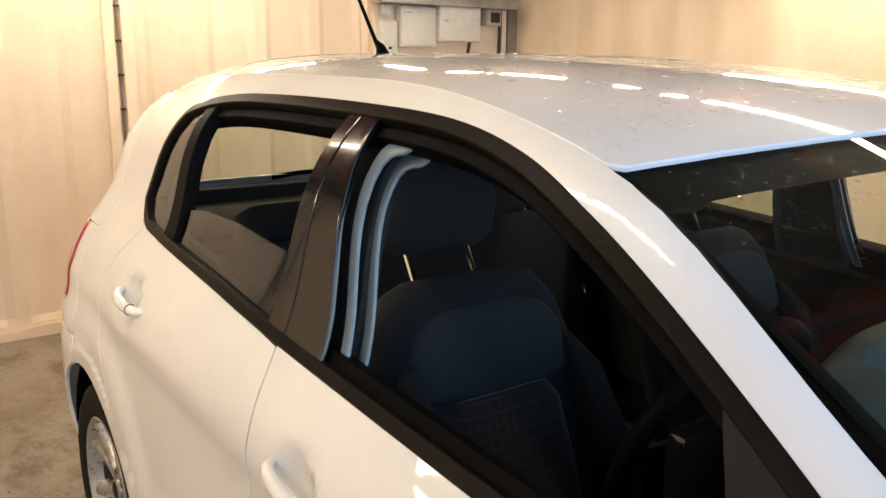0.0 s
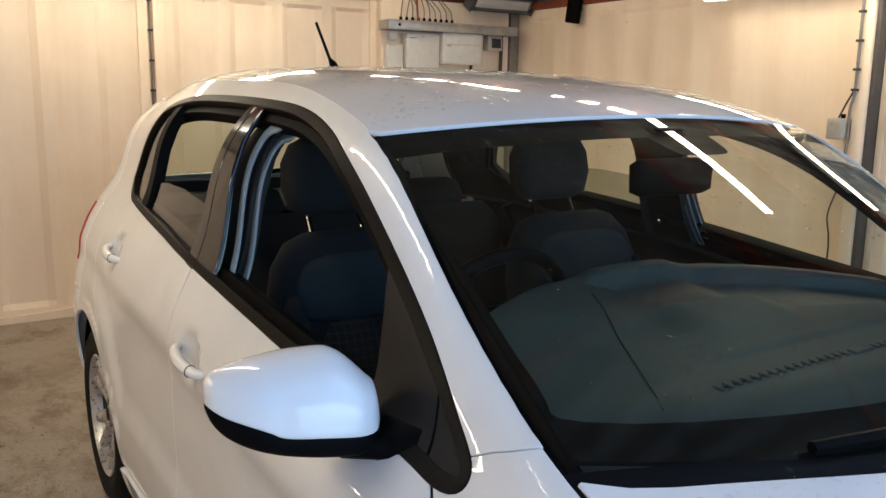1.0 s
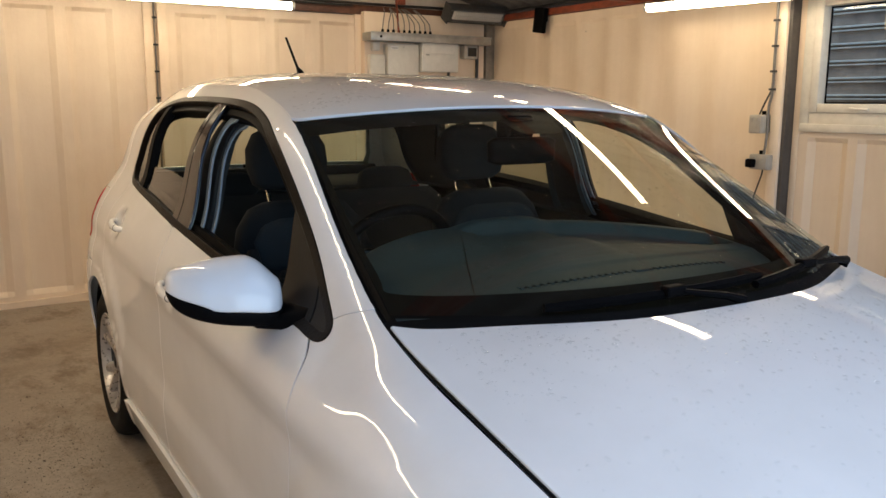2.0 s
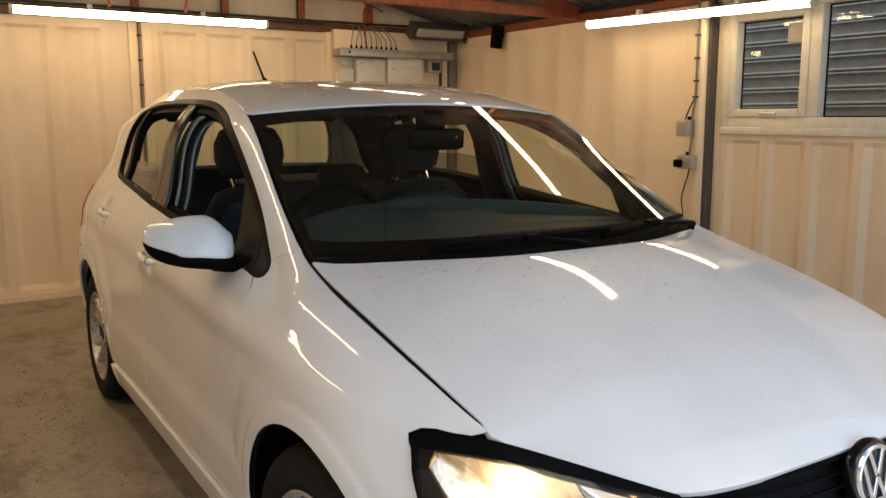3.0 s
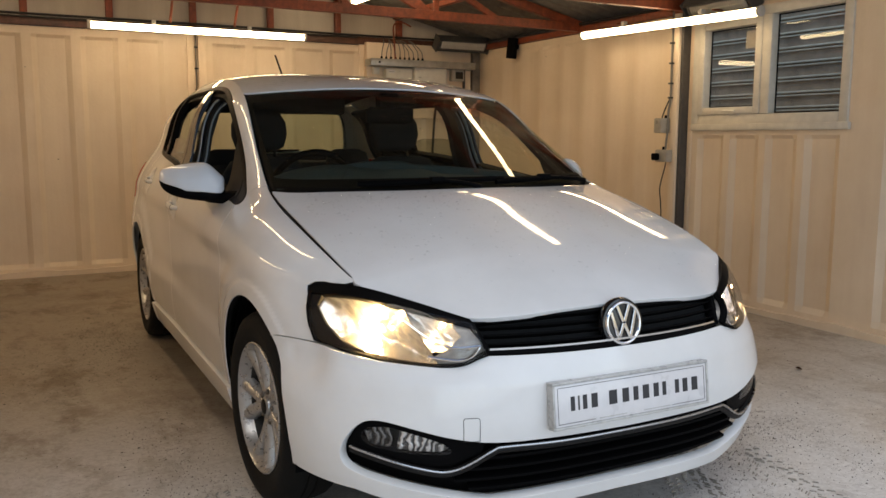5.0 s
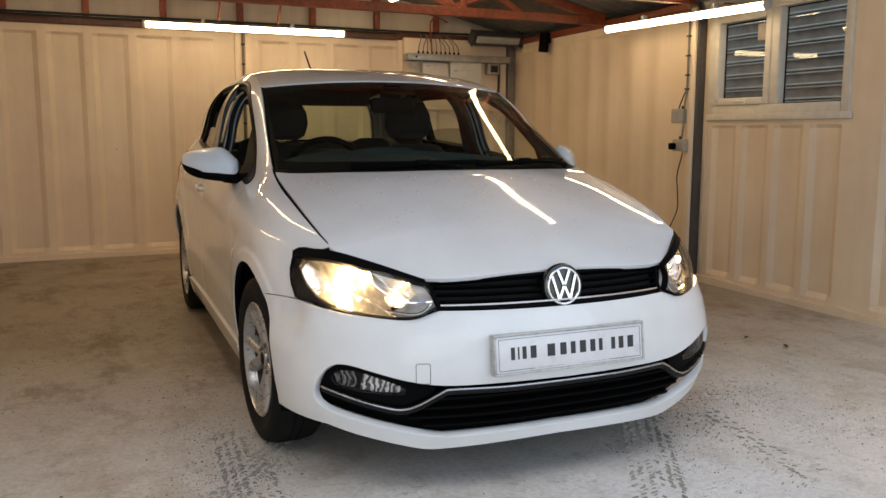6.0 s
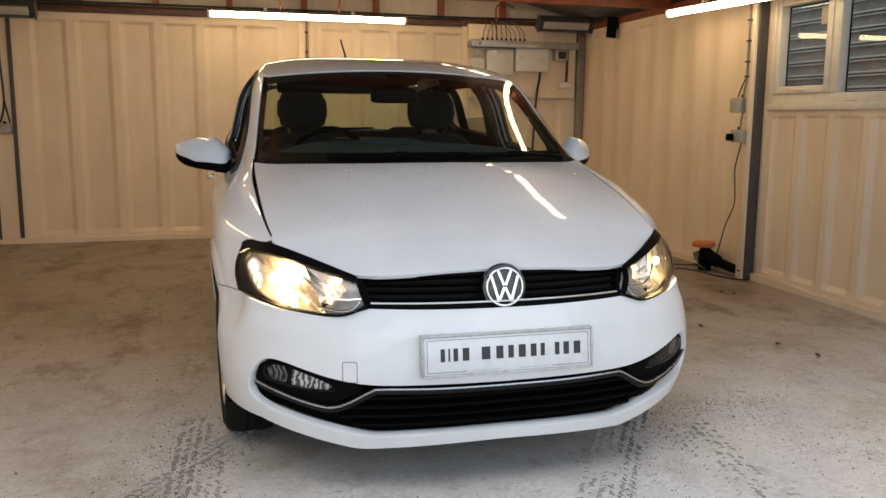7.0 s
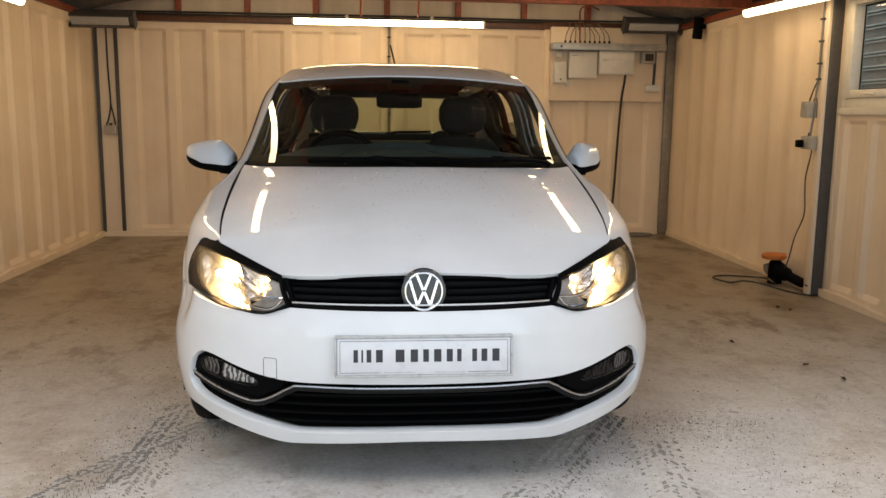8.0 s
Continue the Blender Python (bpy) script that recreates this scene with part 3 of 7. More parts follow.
for x, starts in ((1.45, (4.70, 2.65)), (-1.14, (4.70, 2.65))):
    for y in starts:
        tube_lamp((x, y, 2.34), (x, y - 1.76, 2.34), "lit fluorescent tube hung under the roof", ((0.3, 0.09, 0), (1.46, 0.09, 0)))

def heater(m, label):
    """Quartz bar heater: rounded case, bright trough, wire grille."""
    t = thing("infrared_heater", m, label, "heater", "infrared heaters")
    L = 0.56
    bm = bmesh.new()
    prof = [(-0.055, 0.02), (-0.065, 0.075), (-0.03, 0.105), (0.05, 0.105), (0.085, 0.07), (0.075, 0.015), (0.055, 0.0), (0.04, 0.025), (-0.02, 0.03), (-0.04, 0.0)]
    add_prism(bm, prof, L, lambda a, b, d: (d, a, b))
    part("case", bm, HEATER, t, "dark grey metal case", True, 35)
    for x0 in (-0.012, L):
        part("end_cap", box((x0, -0.064, 0.0), (x0 + 0.012, 0.082, 0.104), 0.005), HEATER, t)
    part("reflector", box((0.04, -0.025, 0.012), (L - 0.04, 0.045, 0.024), 0.003), BOXWHITE, t, "bright reflector trough")
    part("element", tube([(0.05, 0.01, 0.004), (L - 0.05, 0.01, 0.004)], 0.006, 8), BOXWHITE, t, "pale quartz rod")
    for k in range(26):
        x = 0.05 + (L - 0.1) * k / 25
        bm = bmesh.new()
        add_tube(bm, [(x, -0.045, 0.002), (x, 0.0, -0.014), (x, 0.058, 0.0)], 0.0018, 4)
        part("grille_wire", bm, GALV, t)
    return t


heater(ROOM @ pose(2.36, 4.78, 2.02, -56), "dark grey bar heater with a wire grille")
heater(ROOM @ pose(-2.66, 4.45, 1.935, -56), "dark grey bar heater with a wire grille")
heater(EAST @ pose(2.80, 1.93, 1.985, -50, 0, -90), "dark grey bar heater above the window")


# ---- window ----
def window():
    t = tagged(thing("window_1", EAST @ pose(XR, 0, 0)), "white plastic casement window with two panes", "window", "", "structure")
    y0, y1, z0, z1 = WY0, WY1, WZ0, WZ1
    ym = 1.31

    def frame_bars(bars, d0, d1, name):
        for a0, a1, b0, b1 in bars:
            part(name, box((d0, a0, b0), (d1, a1, b1), 0.006), PVC, t, "", True)
    frame_bars([(y0, y0 + 0.06, z0, z1), (y1 - 0.06, y1, z0, z1), (y0 + 0.06, y1 - 0.06, z0, z0 + 0.07), (y0 + 0.06, y1 - 0.06, z1 - 0.06, z1), (ym - 0.035, ym + 0.035, z0 + 0.07, z1 - 0.06)], -0.015, 0.06, "window_frame")
    s0, s1 = ym + 0.036, y1 - 0.061
    frame_bars([(s0, s0 + 0.05, z0 + 0.071, z1 - 0.061), (s1 - 0.05, s1, z0 + 0.071, z1 - 0.061), (s0 + 0.05, s1 - 0.05, z0 + 0.071, z0 + 0.12), (s0 + 0.05, s1 - 0.05, z1 - 0.11, z1 - 0.061)], -0.022, 0.058, "sash")
    part("window_sill", box((-0.030, y0 - 0.02, z0 - 0.034), (-0.001, y1 - 0.012, z0 + 0.010), 0.006), PVC, t, "", True)
    for a0, a1, b0, b1, d in ((y0 + 0.06, ym - 0.035, z0 + 0.07, z1 - 0.06, 0.050), (s0 + 0.05, s1 - 0.05, z0 + 0.12, z1 - 0.11, 0.048)):
        p = part("pane", box((d, a0 - 0.003, b0 - 0.003), (d + 0.006, a1 + 0.003, b1 + 0.003)), GLASS, t)
        p.visible_shadow = False
        for lo, hi in (((d - 0.006, a0, b0), (d - 0.001, a0 + 0.008, b1)), ((d - 0.006, a1 - 0.008, b0), (d - 0.001, a1, b1)), ((d - 0.006, a0 + 0.008, b0), (d - 0.001, a1 - 0.008, b0 + 0.008)), ((d - 0.006, a0 + 0.008, b1 - 0.008), (d - 0.001, a1 - 0.008, b1))):
            part("gasket", box(lo, hi), BLACK, t)
    hb = bmesh.new()
    add_tube(hb, [(-0.035, 1.62, z0 + 0.095), (-0.055, 1.62, z0 + 0.095), (-0.058, 1.58, z0 + 0.093), (-0.05, 1.52, z0 + 0.09)], 0.008, 8)
    part("handle", hb, PVC, t, "", True)
    return t


window()


def neighbour():
    """Neighbouring building: horizontal ribbed cladding close outside the window."""
    t = tagged(thing("neighbour_wall", ROOM @ pose(XR + 1.5, 0, 0)), "grey cladding with pale ribs on the building next door", "wall", "", "structure")
    part("cladding", box((0.02, -4.0, 0), (0.10, 16.0, 2.75)), OUTSIDE, t)
    z = 1.0
    while z < 2.6:
        part("rib", box((-0.004, -4.0, z), (0.021, 16.0, z + 0.011), 0.003), RIBS, t)
        part("rib", box((-0.012, -4.0, z + 0.026), (0.021, 16.0, z + 0.040), 0.003), RIBS, t)
        z += 0.122
    return t


neighbour()

# ---- the car: surfaces ----
# Car frame: x across (+ is the car's left), y backwards from the front axle, z up from the floor.
STN = (-0.55, -0.44, -0.30, -0.12, 0.28, 0.40, 0.60, 0.925, 1.44, 2.0, 2.31, 2.62)


def fair(f, lo=-0.80, hi=3.0, sigma=0.055, step=0.005, ends=None):
    """The curve f drawn with a soft spline, so that the highlights run on without kinks."""
    pad = 0.4
    x = np.arange(lo - pad, hi + pad, step)
    y = f(x)
    a, b = ends or (STN[0], STN[-1])
    y = np.where(x < a, f(a) + (x - a) * (f(a + 0.02) - f(a)) / 0.02, y)
    y = np.where(x > b, f(b) + (x - b) * (f(b) - f(b - 0.02)) / 0.02, y)
    k = np.arange(-int(3 * sigma / step), int(3 * sigma / step) + 1) * step
    w = np.exp(-0.5 * (k / sigma) ** 2)
    y = np.convolve(y, w / w.sum(), "same")

    def g(q):
        t = (np.clip(np.asarray(q, float), lo, hi) - x[0]) / step
        i = np.floor(t).astype(int)
        t = t - i
        p0, p1, p2, p3 = y[i - 1], y[i], y[i + 1], y[i + 2]
        return p1 + 0.5 * t * (p2 - p0 + t * (2 * p0 - 5 * p1 + 4 * p2 - p3 + t * (3 * (p1 - p2) + p3 - p0)))
    return g


def lines(xs, zs):
    return fair(hermite(STN, xs), sigma=0.075), fair(hermite(STN, zs), sigma=0.075)


SIDE_LINES = [
    lines((0.70, 0.73, 0.775, 0.790, 0.782, 0.780, 0.780, 0.780, 0.780, 0.782, 0.786, 0.785), (0.15,) * 12),
    lines((0.71, 0.755, 0.800, 0.826, 0.818, 0.814, 0.812, 0.812, 0.812, 0.818, 0.824, 0.822), (0.29,) * 12),
    lines((0.70, 0.745, 0.802, 0.838, 0.840, 0.836, 0.832, 0.830, 0.830, 0.836, 0.840, 0.838), (0.50,) * 12),
    lines((0.67, 0.715, 0.775, 0.828, 0.841, 0.841, 0.839, 0.836, 0.836, 0.838, 0.840, 0.836), (0.64, 0.655, 0.665, 0.675, 0.69, 0.69, 0.69, 0.69, 0.69, 0.69, 0.69, 0.69)),
    lines((0.63, 0.685, 0.735, 0.785, 0.812, 0.815, 0.818, 0.820, 0.820, 0.806, 0.792, 0.775), (0.675, 0.708, 0.745, 0.785, 0.835, 0.843, 0.855, 0.872, 0.895, 0.92, 0.933, 0.94)),
    lines((0.615, 0.668, 0.697, 0.712, 0.724, 0.736, 0.748, 0.758, 0.766, 0.742, 0.716, 0.690), (0.69, 0.728, 0.779, 0.830, 0.913, 0.914, 0.925, 0.952, 0.995, 1.03, 1.05, 1.065)),
    lines((0.605, 0.652, 0.664, 0.673, 0.677, 0.660, 0.638, 0.595, 0.556, 0.535, 0.522, 0.500), (0.70, 0.750, 0.797, 0.846, 0.946, 0.988, 1.105, 1.311, 1.396, 1.402, 1.386, 1.350)),
]
EDGE_X, EDGE_Z = SIDE_LINES[6]
ROOF_C = hermite((0.55, 0.83, 1.05, 1.4, 1.8, 2.2, 2.6, 2.9), (1.17, 1.338, 1.392, 1.429, 1.445, 1.446, 1.426, 1.385))
ROOF_P = hermite((0.8, 1.0, 1.3, 1.6), (2.0, 2.3, 3.4, 4.2))
CUPS = ((1.265, 0.836), (2.125, 0.908))


def ease(t):
    t = np.clip(t, 0, 1)
    return t * t * (3 - 2 * t)


def door_dish(y, z):
    """The doors' hollow between the shoulder crease, the lower flare and the two arch flares; the arches keep a flat lip."""
    to_front, to_rear = np.hypot(y, z - 0.305), np.hypot(y - 2.47, z - 0.305)
    low = z - (0.40 + 0.03 * (y - 0.4))
    d = np.minimum(np.minimum(low, to_front - 0.42), to_rear - 0.44)
    top = 0.80 + 0.035 * (y - 1.3)
    hollow = 0.011 * ease(d / 0.10) * (1 - ease((z - top + 0.055) / 0.085))
    lip = 0.004 * (ease((0.398 - to_front) / 0.018) + ease((0.405 - to_rear) / 0.018))
    return hollow - lip


def side_x(y, z):
    """Half width of the car's side at y, z, with softened creases and the handle cups."""
    y, z = np.atleast_1d(np.asarray(y, float)), np.atleast_1d(np.asarray(z, float))
    near = np.clip((EDGE_Z(y) - z) / 0.035, 0, 1)
    x = sum(w * side_raw(y, z + d * near) for d, w in ((-0.024, 0.06), (-0.012, 0.24), (0.0, 0.40), (0.012, 0.24), (0.024, 0.06)))
    # rounded shoulder along the pillar and the wing's upper edge
    d = np.maximum(EDGE_Z(y) - z, 0)
    fade = np.clip((1.35 - y) / 0.4, 0, 1) * np.clip((y + 0.42) / 0.2, 0, 1)
    x = x + 0.0075 * fade * np.where(d < 0.024, 1 - (1 - d / 0.024) ** 2, np.exp(-(((d - 0.024) / 0.05) ** 2)))
    x = x - door_dish(y, z)
    for cy, cz in CUPS:
        x = x - 0.022 * np.exp(-(((y - cy - 0.03) / 0.062) ** 2 + ((z - cz) / 0.042) ** 2) ** 2)
    return x


def side_raw(y, z):
    xk = [f(y) for f, g in SIDE_LINES]
    zk = [g(y) for f, g in SIDE_LINES]
    # a further line between waist and roof edge gives the glass its curve
    up = np.clip((y - 0.2) / 0.8, 0, 1)
    up = up * up * (3 - 2 * up)
    xk.insert(6, xk[5] + (xk[6] - xk[5]) * (0.56 + 0.14 * up))
    zk.insert(6, zk[5] + (zk[6] - zk[5]) * (0.64 + 0.22 * up))
    X, Z = np.array(xk), np.array(zk)
    h = np.diff(Z, axis=0)
    h = np.where(np.abs(h) < 1e-4, 1e-4, h)
    d = np.diff(X, axis=0) / h
    m = np.zeros_like(X)
    m[0], m[-1] = d[0], d[-1] * 1.25
    for i in range(1, len(X) - 1):
        m[i] = (d[i - 1] * h[i] + d[i] * h[i - 1]) / (h[i] + h[i - 1])
    k = np.zeros(len(y), int)
    for i in range(1, len(X) - 1):
        k = np.where(z >= Z[i], i, k)
    c = np.arange(len(y))
    hh = h[k, c]
    t = np.clip((z - Z[k, c]) / hh, -0.6, 1.3)
    x = ((2 * t**3 - 3 * t**2 + 1) * X[k, c] + (t**3 - 2 * t**2 + t) * hh * m[k, c]
         + (-2 * t**3 + 3 * t**2) * X[k + 1, c] + (t**3 - t**2) * hh * m[k + 1, c])
    return x


def side(y, z):
    return np.stack([side_x(y, z), np.asarray(y, float), np.asarray(z, float)], -1)


F_Z = (0.13, 0.20, 0.27, 0.34, 0.42, 0.50, 0.56, 0.60, 0.64, 0.70)
F_B = hermite(F_Z, (0.628, 0.652, 0.672, 0.682, 0.690, 0.690, 0.678, 0.662, 0.640, 0.605))
F_N = hermite(F_Z, (2.7, 2.75, 2.8, 2.8, 2.7, 2.5, 2.32, 2.28, 2.25, 2.2))
F_A = hermite(F_Z, (0.795, 0.812, 0.826, 0.836, 0.840, 0.840, 0.838, 0.836, 0.83, 0.815))
F_Y = -0.10


def front(x, z):
    """The nose: y at x, z; x may pass round the corner as far as the arch by being given as an angle-like value."""
    x, z = np.asarray(x, float), np.asarray(z, float)
    a, b, n = F_A(z), F_B(z), F_N(z)
    # x runs to +-1 round the whole nose: 0 is the middle, 1 the side at F_Y
    th = x * math.pi / 2
    s, c = np.sin(th), np.cos(th)
    px, py = a * np.sign(s) * np.abs(s) ** (2 / n), F_Y - b * np.abs(c) ** (2 / n)
    # towards the wings the bumper takes over the wing's own width
    wy, wz = np.clip((py + 0.52) / 0.14, 0, 1), np.clip((z - 0.43) / 0.13, 0, 1)
    w = wy * wy * (3 - 2 * wy) * wz * wz * (3 - 2 * wz)
    flank = side_x(np.ravel(py * np.ones_like(z)), np.ravel(z * np.ones_like(py))).reshape(np.shape(px * z))
    px = px + w * np.sign(s) * (flank - np.abs(px))
    return np.stack([px, py, z * np.ones_like(px)], -1)


def front_u(x, z):
    """The round-the-nose value of a half width x at z."""
    r = min(0.9999, abs(x) / float(F_A(z)))
    return math.copysign(math.asin(r ** (float(F_N(z)) / 2)) * 2 / math.pi, x)


def front_at(x, z, off=0.0):
    u = front_u(x, z)
    e = 1e-3
    p = front(u, z)
    du, dv = front(u + e, z) - front(u - e, z), front(u, z + e) - front(u, z - e)
    n = np.cross(du, dv)
    n = n / np.linalg.norm(n)
    if n[1] > 0:
        n = -n
    return Vector(p + n * off)


R_Z = (0.25, 0.40, 0.60, 0.72, 0.85, 0.98, 1.06, 1.2, 1.34, 1.44)
R_B = hermite(R_Z, (0.44, 0.50, 0.535, 0.53, 0.50, 0.45, 0.41, 0.33, 0.25, 0.18))


def rear(u, z):
    """The tail round from one side at u = -1 to the other at 1."""
    u, z = np.atleast_1d(np.asarray(u, float)), np.atleast_1d(np.asarray(z, float))
    th = u * math.pi / 2
    a = side_x(np.full_like(z, 2.6), np.minimum(z, 1.345))
    s, c = np.sin(th), np.cos(th)
    return np.stack([a * np.sign(s) * np.abs(s) ** (2 / 3.0), 2.6 + R_B(z) * np.abs(c) ** (2 / 3.0), z], -1)


BON_C = fair(hermite((-0.73, -0.68, -0.60, -0.45, -0.2, 0.05, 0.30), (0.678, 0.712, 0.752, 0.812, 0.890, 0.956, 0.993)), sigma=0.05, ends=(-0.73, 0.30))


def bonnet(x, y):
    x, y = np.asarray(x, float), np.asarray(y, float)
    xe, ze = EDGE_X(y), EDGE_Z(y)
    yy = np.clip((y + 0.44) / -0.30, 0, 1)
    ze = np.where(y < -0.44, 0.744 - 0.20 * yy, ze)
    xe = np.where(y < -0.44, 0.66, xe)
    zc = BON_C(y)
    r = np.abs(x) / xe
    z = ze + (zc - ze) * (1 - r ** 2.1)
    # the raised middle ends in a soft fold that runs from the screen to the grille corners
    fold = 0.30 + 0.22 * np.clip((y + 0.7) / 1.0, 0, 1)
    z = z + 0.0008 / (1 + np.exp((np.abs(x) - fold) / 0.02))
    return np.stack([x, y, z], -1)


def roof(x, y):
    x, y = np.asarray(x, float), np.asarray(y, float)
    xe, ze = EDGE_X(y), EDGE_Z(y)
    zc = ROOF_C(y)
    z = ze + (zc - ze) * (1 - np.clip(np.abs(x) / xe, 0, 1.05) ** ROOF_P(y))
    return np.stack([x, y, z], -1)


def screen(u, v):
    """Windscreen: u across -1 to 1, v from the scuttle up to the roof."""
    u, v = np.asarray(u, float), np.asarray(v, float)
    bottom = np.stack([0.672 * u, 0.105 + 0.185 * u**2, 0.962 - 0.006 * u**2], -1)
    top = np.stack([0.594 * u, 0.835 + 0.09 * u**2, 1.338 - 0.027 * u**2], -1)
    p = bottom + (top - bottom) * v[..., None]
    swell = 0.022 * 4 * v * (1 - v) * (1 - u**2)
    return p + np.stack([0 * u, -0.5 * swell, 0.87 * swell], -1)


# ---- panel maker ----
from mathutils.geometry import delaunay_2d_cdt


def offset_loop(loop, d):
    """Moves a closed loop inwards by d (outwards if negative)."""
    n = len(loop)
    area = sum(loop[i][0] * loop[(i + 1) % n][1] - loop[(i + 1) % n][0] * loop[i][1] for i in range(n))
    sg = 1 if area > 0 else -1
    out = []
    for i in range(n):
        (ax, ay), (bx, by), (cx, cy) = loop[i - 1], loop[i], loop[(i + 1) % n]
        e1, e2 = (bx - ax, by - ay), (cx - bx, cy - by)
        l1, l2 = math.hypot(*e1) or 1, math.hypot(*e2) or 1
        nx, ny = -(e1[1] / l1 + e2[1] / l2), e1[0] / l1 + e2[0] / l2
        ll = math.hypot(nx, ny) or 1
        k = min(2.0, 2.0 / ll)
        out.append((bx + sg * d * nx / ll * k, by + sg * d * ny / ll * k))
    return out


def resample(loop, step):
    out = []
    n = len(loop)
    for i in range(n):
        a, b = loop[i], loop[(i + 1) % n]
        k = max(1, int(math.hypot(b[0] - a[0], b[1] - a[1]) / step))
        out += [(a[0] + (b[0] - a[0]) * j / k, a[1] + (b[1] - a[1]) * j / k) for j in range(k)]
    clean = []
    for p in out:
        if not clean or math.hypot(p[0] - clean[-1][0], p[1] - clean[-1][1]) > 1e-4:
            clean.append(p)
    return clean


def inside(p, loop):
    x, y = p
    r = False
    j = len(loop) - 1
    for i in range(len(loop)):
        xi, yi = loop[i]
        xj, yj = loop[j]
        if (yi > y) != (yj > y) and x < (xj - xi) * (y - yi) / (yj - yi) + xi:
            r = not r
        j = i
    return r


def shell(fn, outline, holes=(), step=0.03, thick=0.010, off=0.0, gap=0.0, mirror=False, outward=(1, 0, 0), aspect=1.0, lip=0.0025):
    """A skin over the surface fn(a, b) inside the outline, with turned-in edges and true surface normals. Returns a mesh."""
    gap = gap + (0.75 * lip if thick and gap else 0.0)
    loops = [resample(offset_loop(list(outline), gap), step * 0.6)] + [resample(offset_loop(list(h), -gap), step * 0.6) for h in holes]
    pts, edges = [], []
    for lp in loops:
        k = len(pts)
        pts += lp
        edges += [(k + i, k + (i + 1) % len(lp)) for i in range(len(lp))]
    rim = len(pts)
    arr = np.array(pts)
    lo, hi = arr.min(0), arr.max(0)
    sa, sb = step, step * aspect
    rows = int((hi[1] - lo[1]) / sb) + 2
    cols = int((hi[0] - lo[0]) / sa) + 2
    for j in range(rows):
        for i in range(cols):
            p = (lo[0] + (i + 0.37) * sa, lo[1] + (j + 0.41) * sb)
            if not inside(p, loops[0]) or any(inside(p, h) for h in loops[1:]):
                continue
            dd = ((arr[:, 0] - p[0]) / sa) ** 2 + ((arr[:, 1] - p[1]) / sb) ** 2
            if dd.min() < 0.30:
                continue
            pts.append(p)
    vs, es, fs, ov, oe, of = delaunay_2d_cdt([Vector(p) for p in pts], edges, [], 0, 1e-6)
    faces = []
    for f in fs:
        c = (sum(vs[i].x for i in f) / len(f), sum(vs[i].y for i in f) / len(f))
        if inside(c, loops[0]) and not any(inside(c, h) for h in loops[1:]):
            faces.append(tuple(f))
    uv = np.array([(v.x, v.y) for v in vs])
    e = 2e-3
    P = fn(uv[:, 0], uv[:, 1])
    du = fn(uv[:, 0] + e, uv[:, 1]) - fn(uv[:, 0] - e, uv[:, 1])
    dv = fn(uv[:, 0], uv[:, 1] + e) - fn(uv[:, 0], uv[:, 1] - e)
    N = np.cross(du, dv)
    N /= np.maximum(np.linalg.norm(N, axis=1), 1e-9)[:, None]
    if (N @ np.array(outward)).sum() < 0:
        N = -N
    P = P + N * off
    count = {}
    for f in faces:
        for i in range(len(f)):
            a, b = f[i], f[(i + 1) % len(f)]
            count.setdefault((min(a, b), max(a, b)), []).append((a, b))
    border = [v[0] for v in count.values() if len(v) == 1]
    # face winding to suit the normals
    f0 = faces[len(faces) // 2]
    w = np.cross(P[f0[1]] - P[f0[0]], P[f0[2]] - P[f0[0]])
    if w @ N[f0[0]] < 0:
        faces = [f[::-1] for f in faces]
        border = [(b, a) for a, b in border]
    verts, norms = [tuple(p) for p in P], [tuple(q) for q in N]
    allf = list(faces)
    if thick:
        # rolled edge: a step inwards, then the return flange
        ring1, ring2 = {}, {}
        for a, b in border:
            t = Vector(P[b] - P[a])
            for i in (a, b):
                ring1.setdefault(i, Vector((0, 0, 0)))
                ring1[i] += t.cross(Vector(N[i]))
        base = len(verts)
        ids1, ids2 = {}, {}
        for i, o in ring1.items():
            o.normalize()
            ids1[i] = len(verts)
            verts.append(tuple(Vector(P[i]) + o * lip - Vector(N[i]) * lip))
            norms.append(tuple((o + Vector(N[i]) * 0.3).normalized()))
            ids2[i] = len(verts)
            verts.append(tuple(Vector(P[i]) + o * lip - Vector(N[i]) * thick))
            norms.append(tuple(o))
        for a, b in border:
            allf.append((b, a, ids1[a], ids1[b]))
            allf.append((ids1[b], ids1[a], ids2[a], ids2[b]))
    if mirror:
        verts = [(-x, y, z) for x, y, z in verts]
        norms = [(-x, y, z) for x, y, z in norms]
        allf = [f[::-1] for f in allf]
    me = bpy.data.meshes.new("panel")
    me.from_pydata(verts, [], allf)
    me.polygons.foreach_set("use_smooth", [True] * len(me.polygons))
    me.normals_split_custom_set_from_vertices(norms)
    return me


def panel(name, parent, material, me, label=""):
    me.materials.append(material)
    me.name = name
    o = new(name, me)
    o.parent = parent
    if label:
        o["label"] = label
    return o


def flip(bm):
    """The other side's copy of a part."""
    for v in bm.verts:
        v.co.x = -v.co.x
    bmesh.ops.reverse_faces(bm, faces=bm.faces)
    return bm


def arc(cy, cz, r, a0, a1, n=22):
    return [(cy + r * math.cos(radians(a0 + (a1 - a0) * k / n)), cz + r * math.sin(radians(a0 + (a1 - a0) * k / n))) for k in range(n + 1)]


car = thing("car", pose(0, 0, 0), "white five-door hatchback with lit headlamps and wet roof", "car")
MIR = (False, True)
FA, RA = (0.0, 0.305, 0.345), (2.47, 0.305, 0.352)


def on_arch(c, z, side_sign):
    return c[0] + side_sign * math.sqrt(max(0, c[2] ** 2 - (z - c[1]) ** 2))


def ang(c, y, z):
    return math.degrees(math.atan2(z - c[1], y - c[0]))


